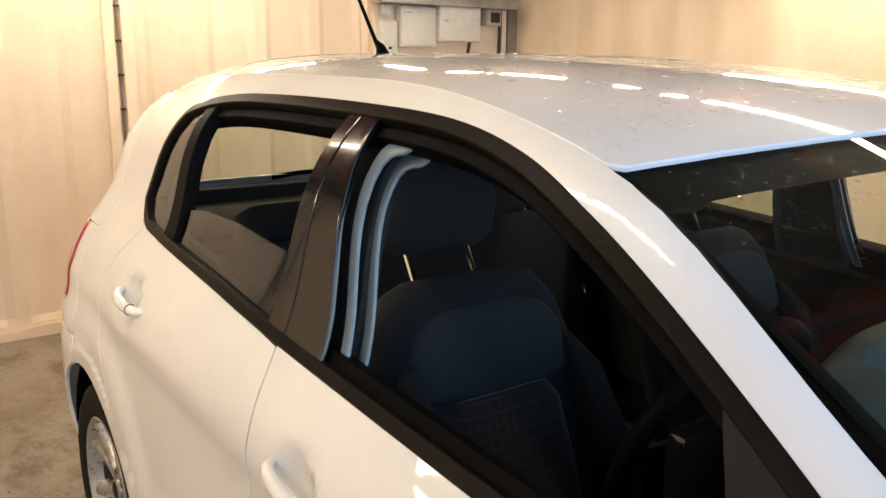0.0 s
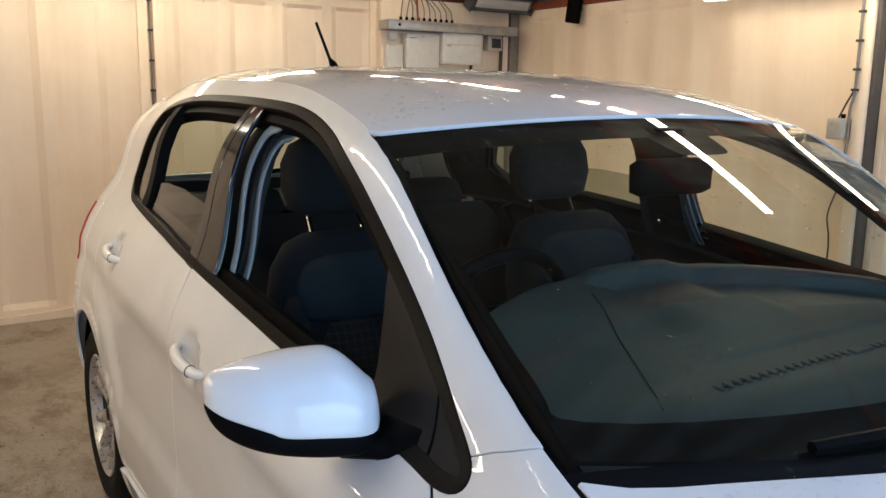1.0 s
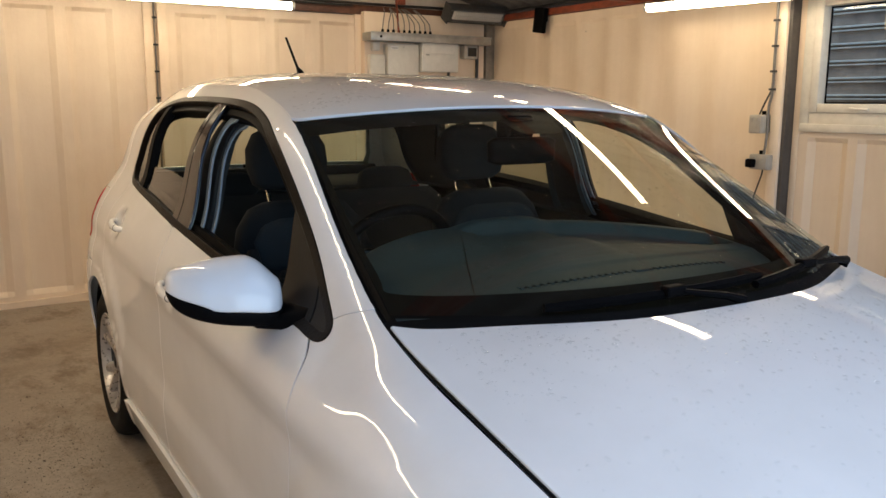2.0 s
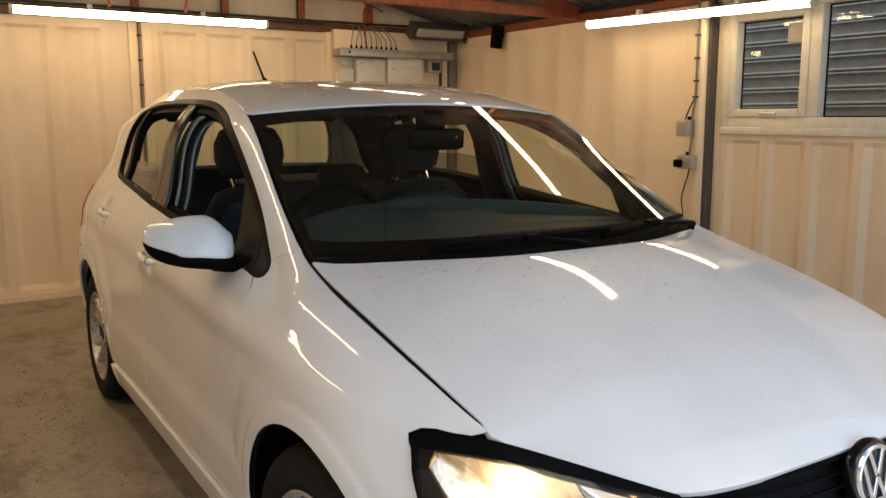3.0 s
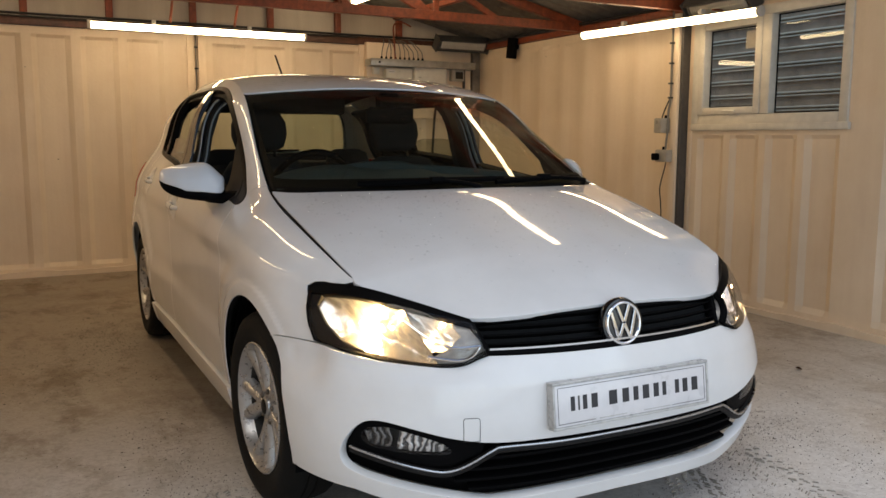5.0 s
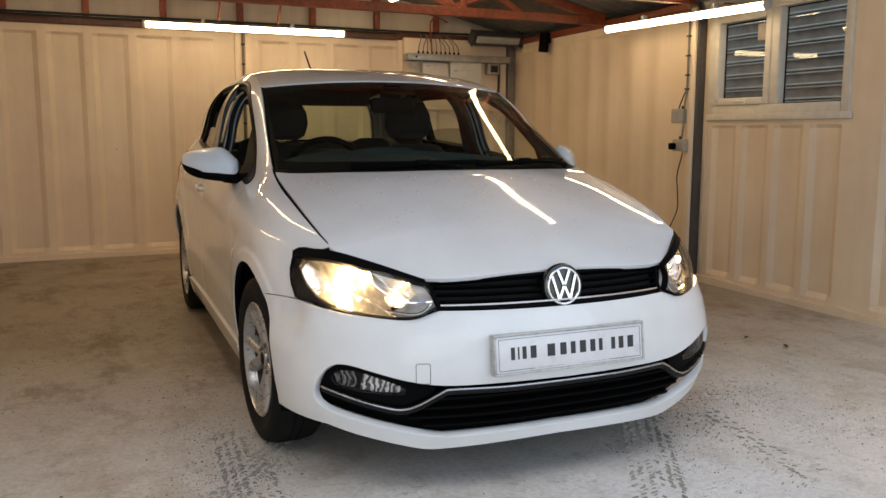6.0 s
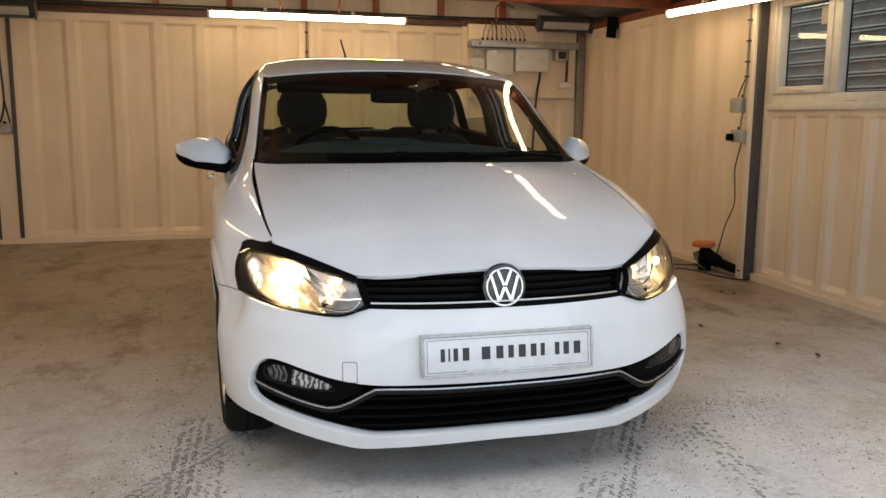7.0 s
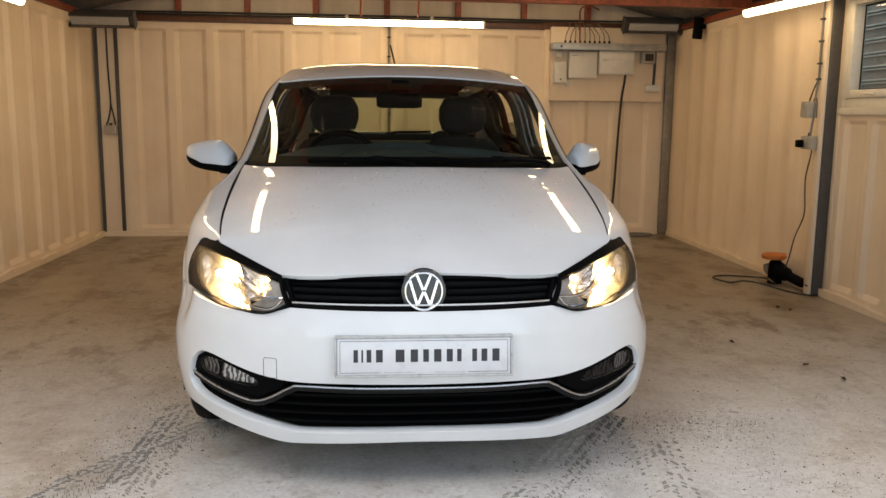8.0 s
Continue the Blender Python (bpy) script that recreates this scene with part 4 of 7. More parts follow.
# window opening line (y, z), lower front corner first, along the waist, up behind, along the roof, down the pillar
WAIST = [(0.432, 0.897), (0.60, 0.915), (0.95, 0.945), (1.32, 0.978), (1.75, 1.012), (2.16, 1.036)]
DLO_TOP = [(2.262, 1.285), (2.195, 1.330), (2.0, 1.356), (1.75, 1.362), (1.44, 1.358), (1.22, 1.346), (1.06, 1.315), (0.93, 1.266), (0.80, 1.196), (0.60, 1.064), (0.48, 0.978)]
dlo = smooth_line(WAIST + [(2.275, 1.048), (2.335, 1.083), (2.345, 1.125)] + DLO_TOP + [(0.408, 0.926)], 6, True)

# door gaps (y, z)
FRONT_GAP = smooth_line([(0.455, 0.900), (0.405, 0.865), (0.378, 0.81), (0.385, 0.74), (0.396, 0.62), (0.408, 0.45), (0.43, 0.27)], 6)
MID_GAP = smooth_line([(1.458, 0.986), (1.450, 0.94), (1.443, 0.88), (1.448, 0.80), (1.456, 0.70), (1.46, 0.50), (1.475, 0.27)], 6)
REAR_GAP = smooth_line([(2.275, 1.045), (2.345, 0.97), (2.372, 0.88), (2.345, 0.76), (2.255, 0.655)], 6)


def waist_z(y):
    return float(np.interp(y, [p[0] for p in WAIST] + [2.30], [p[1] for p in WAIST] + [1.05]))


def waist_run(y0, y1, n=12):
    return [(y0 + (y1 - y0) * k / n, waist_z(y0 + (y1 - y0) * k / n)) for k in range(n + 1)]


a_rf = ang(RA, on_arch(RA, 0.27, -1), 0.27)
a_rear_gap = ang(RA, 2.255, 0.655)
front_door = FRONT_GAP[::-1] + waist_run(0.475, 1.458)[1:] + MID_GAP[1:]
rear_door = [(MID_GAP[-1][0], 0.27)] + MID_GAP[::-1][1:] + waist_run(1.46, 2.275)[1:] + REAR_GAP[1:] + arc(*RA, 121, 182, 14) + [(2.115, 0.27)]
wing_top = [(y, float(EDGE_Z(y)) - 0.0005) for y in np.linspace(0.345, -0.43, 30)]
wing = FRONT_GAP[::-1] + [(0.43, 0.935), (0.39, 0.954)] + wing_top \
    + [(-0.40, 0.737), (-0.345, 0.741), (-0.321, 0.738), (-0.304, 0.726), (-0.309, 0.712), (-0.327, 0.69), (-0.367, 0.64), (-0.403, 0.586)] + [(-0.33, 0.5855), (-0.25, 0.5810), (-0.205, 0.573)] \
    + arc(*FA, ang(FA, -0.212, 0.577), 6, 20) + [(0.35, 0.27)]
quarter = [(y, float(EDGE_Z(y)) - 0.0005) for y in (0.345, 0.37, 0.40, 0.45, 0.5, 0.55, 0.6, 0.65, 0.7, 0.75, 0.8, 0.85, 0.9, 0.95, 1.0, 1.07, 1.15, 1.22, 1.3, 1.44, 1.6, 1.8, 2.0, 2.15, 2.31, 2.45, 2.6)] \
    + [(2.6, z) for z in (1.25, 1.1, 0.95, 0.8, 0.7)] + [(2.6, 0.63)] + arc(*RA, 68.3, 121, 12) + REAR_GAP[::-1] \
    + [(2.31, 1.052)]
k0 = max(range(len(dlo)), key=lambda i: dlo[i][0])
top_part = [p for p in dlo[k0 - 3:]]
quarter = quarter + [p for p in top_part if p[0] > 0.43] + [(0.43, 0.935), (0.39, 0.954)]

for mir in MIR:
    panel("front_door", car, PAINT, shell(side, front_door, gap=0.0022, lip=0.0009, thick=0.003, step=0.024, mirror=mir), "white front door, its window fully lowered")
    panel("rear_door", car, PAINT, shell(side, rear_door, gap=0.0022, lip=0.0009, thick=0.003, mirror=mir), "white rear door, its window half lowered")
    panel("front_wing", car, PAINT, shell(side, wing, gap=0.0012, lip=0.0009, thick=0.004, mirror=mir, step=0.009), "white front wing over the wheel")
    panel("body_side", car, PAINT, shell(side, quarter, gap=0.0006, lip=0.0009, step=0.012, mirror=mir), "white roof pillar frame and rear quarter")
    sill = [(0.36, 0.165), (2.10, 0.165), (2.118, 0.215), (2.112, 0.262), (0.365, 0.262), (0.345, 0.215)]
    panel("sill", car, PAINT, shell(side, sill, gap=0.001, off=0.012, thick=0.03, mirror=mir, step=0.025))

# tail
tail_w = 0.62
panel("rear_bumper", car, PAINT, shell(rear, [(-0.78, 0.30), (0.78, 0.30), (0.80, 0.35), (0.855, 0.45), (0.928, 0.55), (0.993, 0.62), (1.0, 0.64), (1.0, 0.70), (-1.0, 0.70), (-1.0, 0.64), (-0.993, 0.62), (-0.928, 0.55), (-0.855, 0.45), (-0.80, 0.35)], gap=0.001, lip=0.0005, step=0.035, outward=(0, 1, 0)))
panel("tailgate", car, PAINT, shell(rear, [(-tail_w, 0.705), (tail_w, 0.705), (tail_w + 0.05, 1.0), (tail_w + 0.1, 1.34), (-tail_w - 0.1, 1.34), (-tail_w - 0.05, 1.0)], holes=[[(-0.50, 1.045), (0.50, 1.045), (0.545, 1.09), (0.56, 1.28), (0.52, 1.31), (-0.52, 1.31), (-0.56, 1.28), (-0.545, 1.09)]], gap=0.002, step=0.03, outward=(0, 1, 0)), "white tailgate with a glazed window")
panel("rear_window", car, REARGLASS, shell(rear, [(-0.53, 1.03), (0.53, 1.03), (0.58, 1.09), (0.59, 1.29), (0.54, 1.325), (-0.54, 1.325), (-0.59, 1.29), (-0.58, 1.09)], off=-0.008, thick=0, step=0.05, outward=(0, 1, 0)), "tinted rear window").visible_shadow = False
for s in (1, -1):
    panel("rear_pillar", car, PAINT, shell(rear, [(s * u, z) for u, z in ((0.672, 0.994), (1.0, 0.994), (1.0, 1.34), (0.722, 1.34))], gap=0.0003, lip=0.0004, step=0.03, outward=(0, 1, 0)))
    panel("tail_lamp", car, REDLENS, shell(rear, [(s * u, z) for u, z in ((0.672, 0.76), (0.90, 0.78), (0.925, 0.90), (0.90, 0.985), (0.67, 0.995))], gap=0.002, off=0.004, step=0.025, outward=(0, 1, 0)), "red tail lamp lens")
    panel("rear_corner", car, PAINT, shell(rear, [(s * u, z) for u, z in ((0.627, 0.705), (1.0, 0.705), (1.0, 0.995), (0.91, 0.993), (0.935, 0.90), (0.91, 0.772), (0.665, 0.752))], gap=0.001, step=0.025, outward=(0, 1, 0)))

# roof, bonnet, screen
xe_pts = [(float(EDGE_X(y)), y) for y in (0.945, 1.1, 1.25, 1.44, 1.7, 2.0, 2.31, 2.55)]
header = [(x, 0.842 + 0.09 * (x / 0.594) ** 2) for x in np.linspace(-0.58, 0.58, 15)]
roof_line = header + xe_pts + [(0.50, 2.68), (0.42, 2.76), (0, 2.79), (-0.42, 2.76), (-0.50, 2.68)] + [(-x, y) for x, y in xe_pts[::-1]]
panel("roof", car, PAINT, shell(roof, roof_line, gap=0.0, step=0.035, outward=(0, 0, 1), thick=0.008), "white roof wet with droplets")
bon_edge = [(float(EDGE_X(y)), y) for y in np.linspace(0.285, -0.40, 20)]
bon_front = smooth_line([(0.655, -0.438), (0.60, -0.512), (0.52, -0.592), (0.43, -0.660), (0.30, -0.700), (0.15, -0.716), (0.0, -0.721)], 4)
bon_rear = [(x, 0.060 + 0.40 * x ** 2 + 0.036 * float(ease((abs(x) - 0.20) / 0.36)) + 0.012 * max(0.0, (abs(x) - 0.56) / 0.10) ** 3) for x in np.linspace(-0.665, 0.665, 31)]
bon_line = bon_rear + bon_edge + bon_front + [(-x, y) for x, y in bon_front[:-1][::-1]] + [(-x, y) for x, y in bon_edge[::-1]]
panel("bonnet", car, PAINT, shell(bonnet, bon_line, gap=0.0030, lip=0.0012, step=0.025, outward=(0, 0, 1), thick=0.016), "white bonnet beaded with water")
# added black strips that stand in for the shade in the bonnet gaps
for sx in (-1, 1):
    part("bonnet_gap_shade", tube([(sx * (float(EDGE_X(y)) - 0.0015), y, float(EDGE_Z(y)) - 0.0058) for y in np.linspace(0.285, -0.432, 40)], 0.0025, 6), FRIT, car, "black strip added for the shade in the bonnet gap", True)
scr = smooth_line([(-0.985, 0.03), (-0.985, 0.03), (-0.5, 0.0), (0, 0), (0.5, 0), (0.985, 0.03), (0.985, 0.03), (0.998, 0.5), (0.992, 0.98), (0.992, 0.98), (0.5, 0.995), (0, 0.995), (-0.5, 0.995), (-0.992, 0.98), (-0.992, 0.98), (-0.998, 0.5)], 6, True)
frit_in = smooth_line([(-0.925, 0.115), (-0.5, 0.092), (0, 0.09), (0.5, 0.092), (0.925, 0.115), (0.966, 0.20), (0.975, 0.55), (0.970, 0.86), (0.92, 0.905), (0.4, 0.915), (0.14, 0.915), (0.14, 0.915), (0.12, 0.84), (0.07, 0.82), (-0.07, 0.82), (-0.12, 0.84), (-0.14, 0.915), (-0.14, 0.915), (-0.4, 0.915), (-0.92, 0.905), (-0.970, 0.86), (-0.975, 0.55), (-0.966, 0.20)], 4, True)
panel("windscreen", car, SCREEN, shell(screen, scr, off=-0.003, thick=0, step=0.04, aspect=1.0, outward=(0, -1, 1)), "raked windscreen with beads of water").visible_shadow = False
panel("windscreen_border", car, FRIT, shell(screen, scr, holes=[frit_in], off=-0.012, thick=0, step=0.04, outward=(0, -1, 1)), "black printed border of the windscreen")

# nose
TOPLINE = [(0.0, 0.580), (0.20, 0.581), (0.398, 0.583), (0.44, 0.570), (0.482, 0.560), (0.56, 0.560), (0.64, 0.567), (0.72, 0.580), (0.775, 0.5848)]
MOUTH = [(0.0, 0.357), (0.245, 0.360), (0.40, 0.364), (0.50, 0.380), (0.58, 0.402), (0.645, 0.420), (0.685, 0.420), (0.712, 0.398), (0.733, 0.355), (0.735, 0.310), (0.71, 0.279), (0.62, 0.248), (0.50, 0.217), (0.40, 0.196), (0.36, 0.194), (0.20, 0.197), (0.0, 0.199)]


def nose_loop(half, step=1):
    left = [(front_u(x, z), z) for x, z in half]
    return left + [(-u, z) for u, z in left[::-1] if abs(u) > 1e-6]


arch_front = [(-0.212, 0.577)] + [(FA[0] + FA[2] * math.cos(radians(a)), FA[1] + FA[2] * math.sin(radians(a))) for a in (135, 145, 155, 165, 175, 185)]


def front_u_y(y, z):
    """The round-the-nose value where the side of the nose stands at y."""
    r = min(1.0, max(0.0, (F_Y - y) / float(F_B(z))))
    return math.acos(r ** (float(F_N(z)) / 2)) * 2 / math.pi


bump_half = [(front_u(x, z), z) for x, z in TOPLINE] + [(front_u_y(-0.33, 0.5848), 0.5848)] + [(front_u_y(y, z), z) for y, z in arch_front] \
    + [(front_u_y(-0.335, 0.235), 0.235)] + [(front_u(x, z), z) for x, z in ((0.70, 0.222), (0.58, 0.187), (0.44, 0.152), (0.41, 0.149), (0.20, 0.156), (0.0, 0.160))]
bump_loop = bump_half + [(-u, z) for u, z in bump_half[::-1] if abs(u) > 1e-6]
mouth = nose_loop(smooth_line(MOUTH, 4))
panel("front_bumper", car, PAINT, shell(front, bump_loop, holes=[mouth], gap=0.0012, step=0.03, aspect=0.6, outward=(0, -1, 0), thick=0.028, lip=0.0012), "white front bumper")

# ---- the car: underside and cavities ----
def backing(outline, off=-0.02, grow=0.012, holes=()):
    return shell(side, offset_loop(list(outline), -grow), holes=holes, off=off, thick=0, step=0.06)


for s, mir in ((1, False), (-1, True)):
    # black sheets behind the panel gaps; the shade there is their colour
    for lp in (front_door, rear_door, wing):
        me = shell(side, offset_loop(list(lp), 0.001 if lp is wing else -0.010), off=-0.018, thick=0, step=0.06, mirror=mir)
        panel("gap_shade_skin", car, DARK, me)
    panel("gap_shade_skin", car, DARK, shell(side, [(2.255, 0.66), (2.6, 0.66), (2.6, 0.98), (2.33, 0.98)], off=-0.018, thick=0, step=0.06, mirror=mir))
    for (cy, cz, r) in (FA, RA):
        bm = bmesh.new()
        n = 24
        rows = []
        for k in range(n + 1):
            a = radians(-15 + 210 * k / n)
            y, z = cy + (r + 0.018) * math.cos(a), cz + (r + 0.018) * math.sin(a)
            rows.append([bm.verts.new((s * x, y, z)) for x in (0.80, 0.70, 0.50)] + [bm.verts.new((s * 0.50, cy, cz))])
        for a, b in zip(rows, rows[1:]):
            for i in range(2):
                bm.faces.new((a[i], a[i + 1], b[i + 1], b[i]))
            bm.faces.new((a[2], a[3], b[2]))
        part("arch_liner", bm, BLACK, car, "", True)
bm = bmesh.new()
add_box(bm, (-0.74, 0.40, 0.17), (0.74, 2.08, 0.24), 0.02)
add_box(bm, (-0.48, -0.55, 0.19), (0.48, 0.401, 0.23), 0.02)
add_box(bm, (-0.48, 2.081, 0.22), (0.48, 3.0, 0.28), 0.02)
part("underbody", bm, DARK, car)
bm = bmesh.new()
add_box(bm, (-0.40, -0.44, 0.23), (0.40, 0.30, 0.62), 0.03)
add_box(bm, (-0.66, 0.301, 0.24), (0.66, 0.345, 0.90), 0.02)
part("engine_bay", bm, DARK, car)
bm = bmesh.new()
add_box(bm, (-0.36, -0.56, 0.24), (0.36, -0.55, 0.63))
part("radiator_pack", bm, DARK, car)

# nose panel behind grille and lamps
panel("nose_backing", car, DARK, shell(front, [(-0.30, 0.50), (0.30, 0.50), (0.28, 0.69), (-0.28, 0.69)], off=-0.055, thick=0, step=0.08, outward=(0, -1, 0)))


# ---- wheels ----
def wheel(m, mir):
    s = -1 if mir else 1
    w = part("wheel", revolve([(0.183, 0.050), (0.188, 0.062), (0.197, 0.074), (0.205, 0.086), (0.201, 0.089), (0.194, 0.080), (0.186, 0.060)], 60), ALLOY, car, "silver alloy wheel with five split spokes", True, 50)
    tyre = [(0.202, -0.08), (0.235, -0.092), (0.262, -0.0925), (0.286, -0.084), (0.297, -0.066), (0.301, -0.04), (0.302, -0.012), (0.296, -0.008), (0.302, -0.004), (0.302, 0.018), (0.296, 0.022), (0.302, 0.026), (0.301, 0.045), (0.297, 0.066), (0.287, 0.084), (0.272, 0.0905), (0.268, 0.094), (0.250, 0.0945), (0.232, 0.092), (0.212, 0.086), (0.203, 0.081)]
    part("barrel", revolve([(0.196, -0.085), (0.185, -0.07), (0.178, 0.0), (0.183, 0.051)], 60), BARREL, w, "shaded inside of the rim", True, 50)
    part("tyre", revolve(tyre, 60), RUBBER, w, "black tyre", True, 40)
    bm = bmesh.new()
    for k in range(5):
        base = 2 * math.pi * k / 5 + math.pi / 2
        for sgn in (-1, 1):
            secs = []
            for q in range(6):
                f = q / 5
                r = 0.045 + 0.145 * f
                a = base + sgn * (0.13 + 0.13 * f ** 1.2)
                half = 0.0165 + 0.0035 * f
                x = 0.052 + 0.020 * f ** 1.5
                c = Vector((0, r * math.cos(a), r * math.sin(a)))
                tan = Vector((0, -math.sin(a), math.cos(a)))
                secs.append([bm.verts.new(c + tan * (half * o) + Vector((x + dx, 0, 0))) for o, dx in ((-1.25, -0.028), (-1, -0.004), (-0.45, 0.006), (0.45, 0.006), (1, -0.004), (1.25, -0.028))])
            for a1, b1 in zip(secs, secs[1:]):
                for i in range(6):
                    j = (i + 1) % 6
                    bm.faces.new((a1[i], a1[j], b1[j], b1[i]))
            bm.faces.new(secs[0])
            bm.faces.new(secs[-1][::-1])
        # web that joins each pair near the hub
        secs = []
        for q in range(4):
            f = q / 3
            r = 0.04 + 0.055 * f
            secs.append([bm.verts.new((0.048 + 0.010 * f + dx, r * math.cos(base + o * (0.16 - 0.05 * f)), r * math.sin(base + o * (0.16 - 0.05 * f)))) for o, dx in ((-1, -0.02), (-1, 0.003), (1, 0.003), (1, -0.02))])
        for a1, b1 in zip(secs, secs[1:]):
            for i in range(4):
                j = (i + 1) % 4
                bm.faces.new((a1[i], a1[j], b1[j], b1[i]))
        bm.faces.new(secs[0])
        bm.faces.new(secs[-1][::-1])
    part("spokes", bm, ALLOY, w, "five split silver spokes", True, 45)
    part("hub", revolve([(0.0, 0.066), (0.024, 0.066), (0.030, 0.062), (0.032, 0.056), (0.058, 0.054), (0.066, 0.046), (0.068, 0.01), (0.0, 0.01)], 30), ALLOY, w, "", True, 35)
    part("centre_cap", revolve([(0.0, 0.0695), (0.020, 0.069), (0.0245, 0.0665)], 24), TRIM, w, "", True)
    for k in range(5):
        a = 2 * math.pi * (k + 0.5) / 5 + math.pi / 2
        bm = bmesh.new()
        c, d = 0.049 * math.cos(a), 0.049 * math.sin(a)
        add_tube(bm, [(0.04, c, d), (0.058, c, d), (0.061, c, d)], [0.0095, 0.0095, 0.007], 6)
        part("wheel_bolt", bm, BRAKE, w)
    part("brake_disc", revolve([(0.07, -0.02), (0.132, -0.02), (0.132, 0.0), (0.07, 0.0)], 40), BRAKE, w, "", True, 40)
    # added black disc that stands in for the shade behind the spokes
    part("rim_shade_disc", revolve([(0.0, -0.03), (0.176, -0.03), (0.176, -0.06), (0.0, -0.06)], 30), DARK, w)
    w.matrix_world = m @ (pose(0, 0, 0, 0, 0, 180) if mir else Matrix())
    return w


for cy in (0.0, 2.47):
    for mir in MIR:
        wheel(pose(-0.726 if mir else 0.726, cy, 0.298, 17 if cy else -26, 0, 0 if cy else 3), mir)


# ---- grille, badge, plate, lower intake ----
GR_TOP, GR_BOT = 0.672, 0.587


def nose_bar(x0, x1, z0, z1, off, w, h, n=28, sides=8):
    """A bar that follows the nose between two points; w deep, h high."""
    bm = bmesh.new()
    rows = []
    for k in range(n + 1):
        f = k / n
        x, z = x0 + (x1 - x0) * f, z0 + (z1 - z0) * f
        p = front_at(x, z, off)
        q = front_at(x, z, off - w)
        up = Vector((0, 0, h / 2))
        rows.append([bm.verts.new(v) for v in (q - up, p - up * 0.6, p + up * 0.3, p + up, q + up)])
    for a, b in zip(rows, rows[1:]):
        for i in range(5):
            j = (i + 1) % 5
            bm.faces.new((a[i], a[j], b[j], b[i]))
    bm.faces.new(rows[0])
    bm.faces.new(rows[-1][::-1])
    return bm


GR = [(0.0, 0.683), (0.20, 0.681), (0.36, 0.675), (0.425, 0.669), (0.420, 0.650), (0.400, 0.589), (0.20, 0.585), (0.0, 0.584)]
gr_loop = nose_loop(GR)
gr_in = nose_loop([(0.0, 0.674), (0.20, 0.672), (0.36, 0.666), (0.412, 0.661), (0.408, 0.645), (0.391, 0.598), (0.20, 0.594), (0.0, 0.593)])
grille = panel("front_grille", car, BLACK, shell(front, gr_loop, holes=[gr_in], off=-0.006, thick=0.03, step=0.03, outward=(0, -1, 0), aspect=0.5), "black slatted radiator grille with a chrome strip")
panel("backing", grille, DARK, shell(front, gr_loop, off=-0.038, thick=0, step=0.06, outward=(0, -1, 0)))
for z in (0.652, 0.632, 0.611):
    part("slat", nose_bar(-0.403 + (0.66 - z) * 0.2, 0.403 - (0.66 - z) * 0.2, z, z, -0.012, 0.022, 0.0065), BLACK, grille)
part("chrome_strip", nose_bar(-0.392, 0.392, 0.5965, 0.5965, -0.001, 0.012, 0.0065), CHROME, grille, "bright chrome strip")

badge_m = pose(0, -0.750, 0.636, 90 - 8, 0, 0)
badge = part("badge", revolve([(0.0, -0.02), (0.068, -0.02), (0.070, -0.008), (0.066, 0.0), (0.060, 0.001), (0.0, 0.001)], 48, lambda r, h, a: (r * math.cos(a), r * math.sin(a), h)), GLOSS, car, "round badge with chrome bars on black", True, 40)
badge.matrix_world = badge_m
part("ring", revolve([(0.0505, 0.001), (0.0515, 0.006), (0.055, 0.008), (0.0585, 0.006), (0.0605, 0.0005)], 48, lambda r, h, a: (r * math.cos(a), r * math.sin(a), h)), CHROME, badge, "chrome ring", True, 60)


def stroke(a, b, w):
    a, b = Vector((*a, 0.001)), Vector((*b, 0.001))
    d = b - a
    m = Matrix.Translation(a) @ d.to_track_quat("X", "Z").to_matrix().to_4x4()
    return box((-w * 0.3, -w / 2, 0), (d.length + w * 0.3, w / 2, 0.0055), 0.0015, m)


for a, b in (((-0.0195, 0.046), (-0.003, 0.006)), ((0.0195, 0.046), (0.003, 0.006)), ((-0.0405, 0.030), (-0.019, -0.042)), ((0.0405, 0.030), (0.019, -0.042)), ((-0.018, -0.040), (-0.002, -0.003)), ((0.018, -0.040), (0.002, -0.003))):
    part("bar", stroke(a, b, 0.0095), CHROME, badge)

plate_m = pose(0, -0.806, 0.4525, 90 - 7, 0, 0)
plate = part("number_plate", box((-0.256, -0.054, -0.004), (0.256, 0.054, 0.002), 0.003), PLATE, car, "white dealer plate with dark lettering bars in a clear frame", True)
plate.matrix_world = plate_m
fr = bmesh.new()
for lo, hi in (((-0.263, -0.061, -0.024), (0.263, -0.054, 0.004)), ((-0.263, 0.054, -0.024), (0.263, 0.062, 0.004)), ((-0.263, -0.054, -0.024), (-0.2565, 0.054, 0.004)), ((0.2565, -0.054, -0.024), (0.263, 0.054, 0.004)), ((-0.258, -0.055, -0.026), (0.258, 0.055, -0.005))):
    add_box(fr, lo, hi, 0.0018)
part("plate_frame", fr, CLEAR, plate, "clear plastic plate frame", True)
for lo, hi in (((-0.247, 0.046), (0.247, 0.0472)), ((-0.247, -0.0472), (-0.13, -0.046)), ((0.13, -0.0472), (0.247, -0.046)), ((-0.248, -0.046), (-0.2468, 0.046)), ((0.2468, -0.046), (0.248, 0.046))):
    part("border_line", box((*lo, 0.0018), (*hi, 0.0027)), INK, plate)
x = -0.212
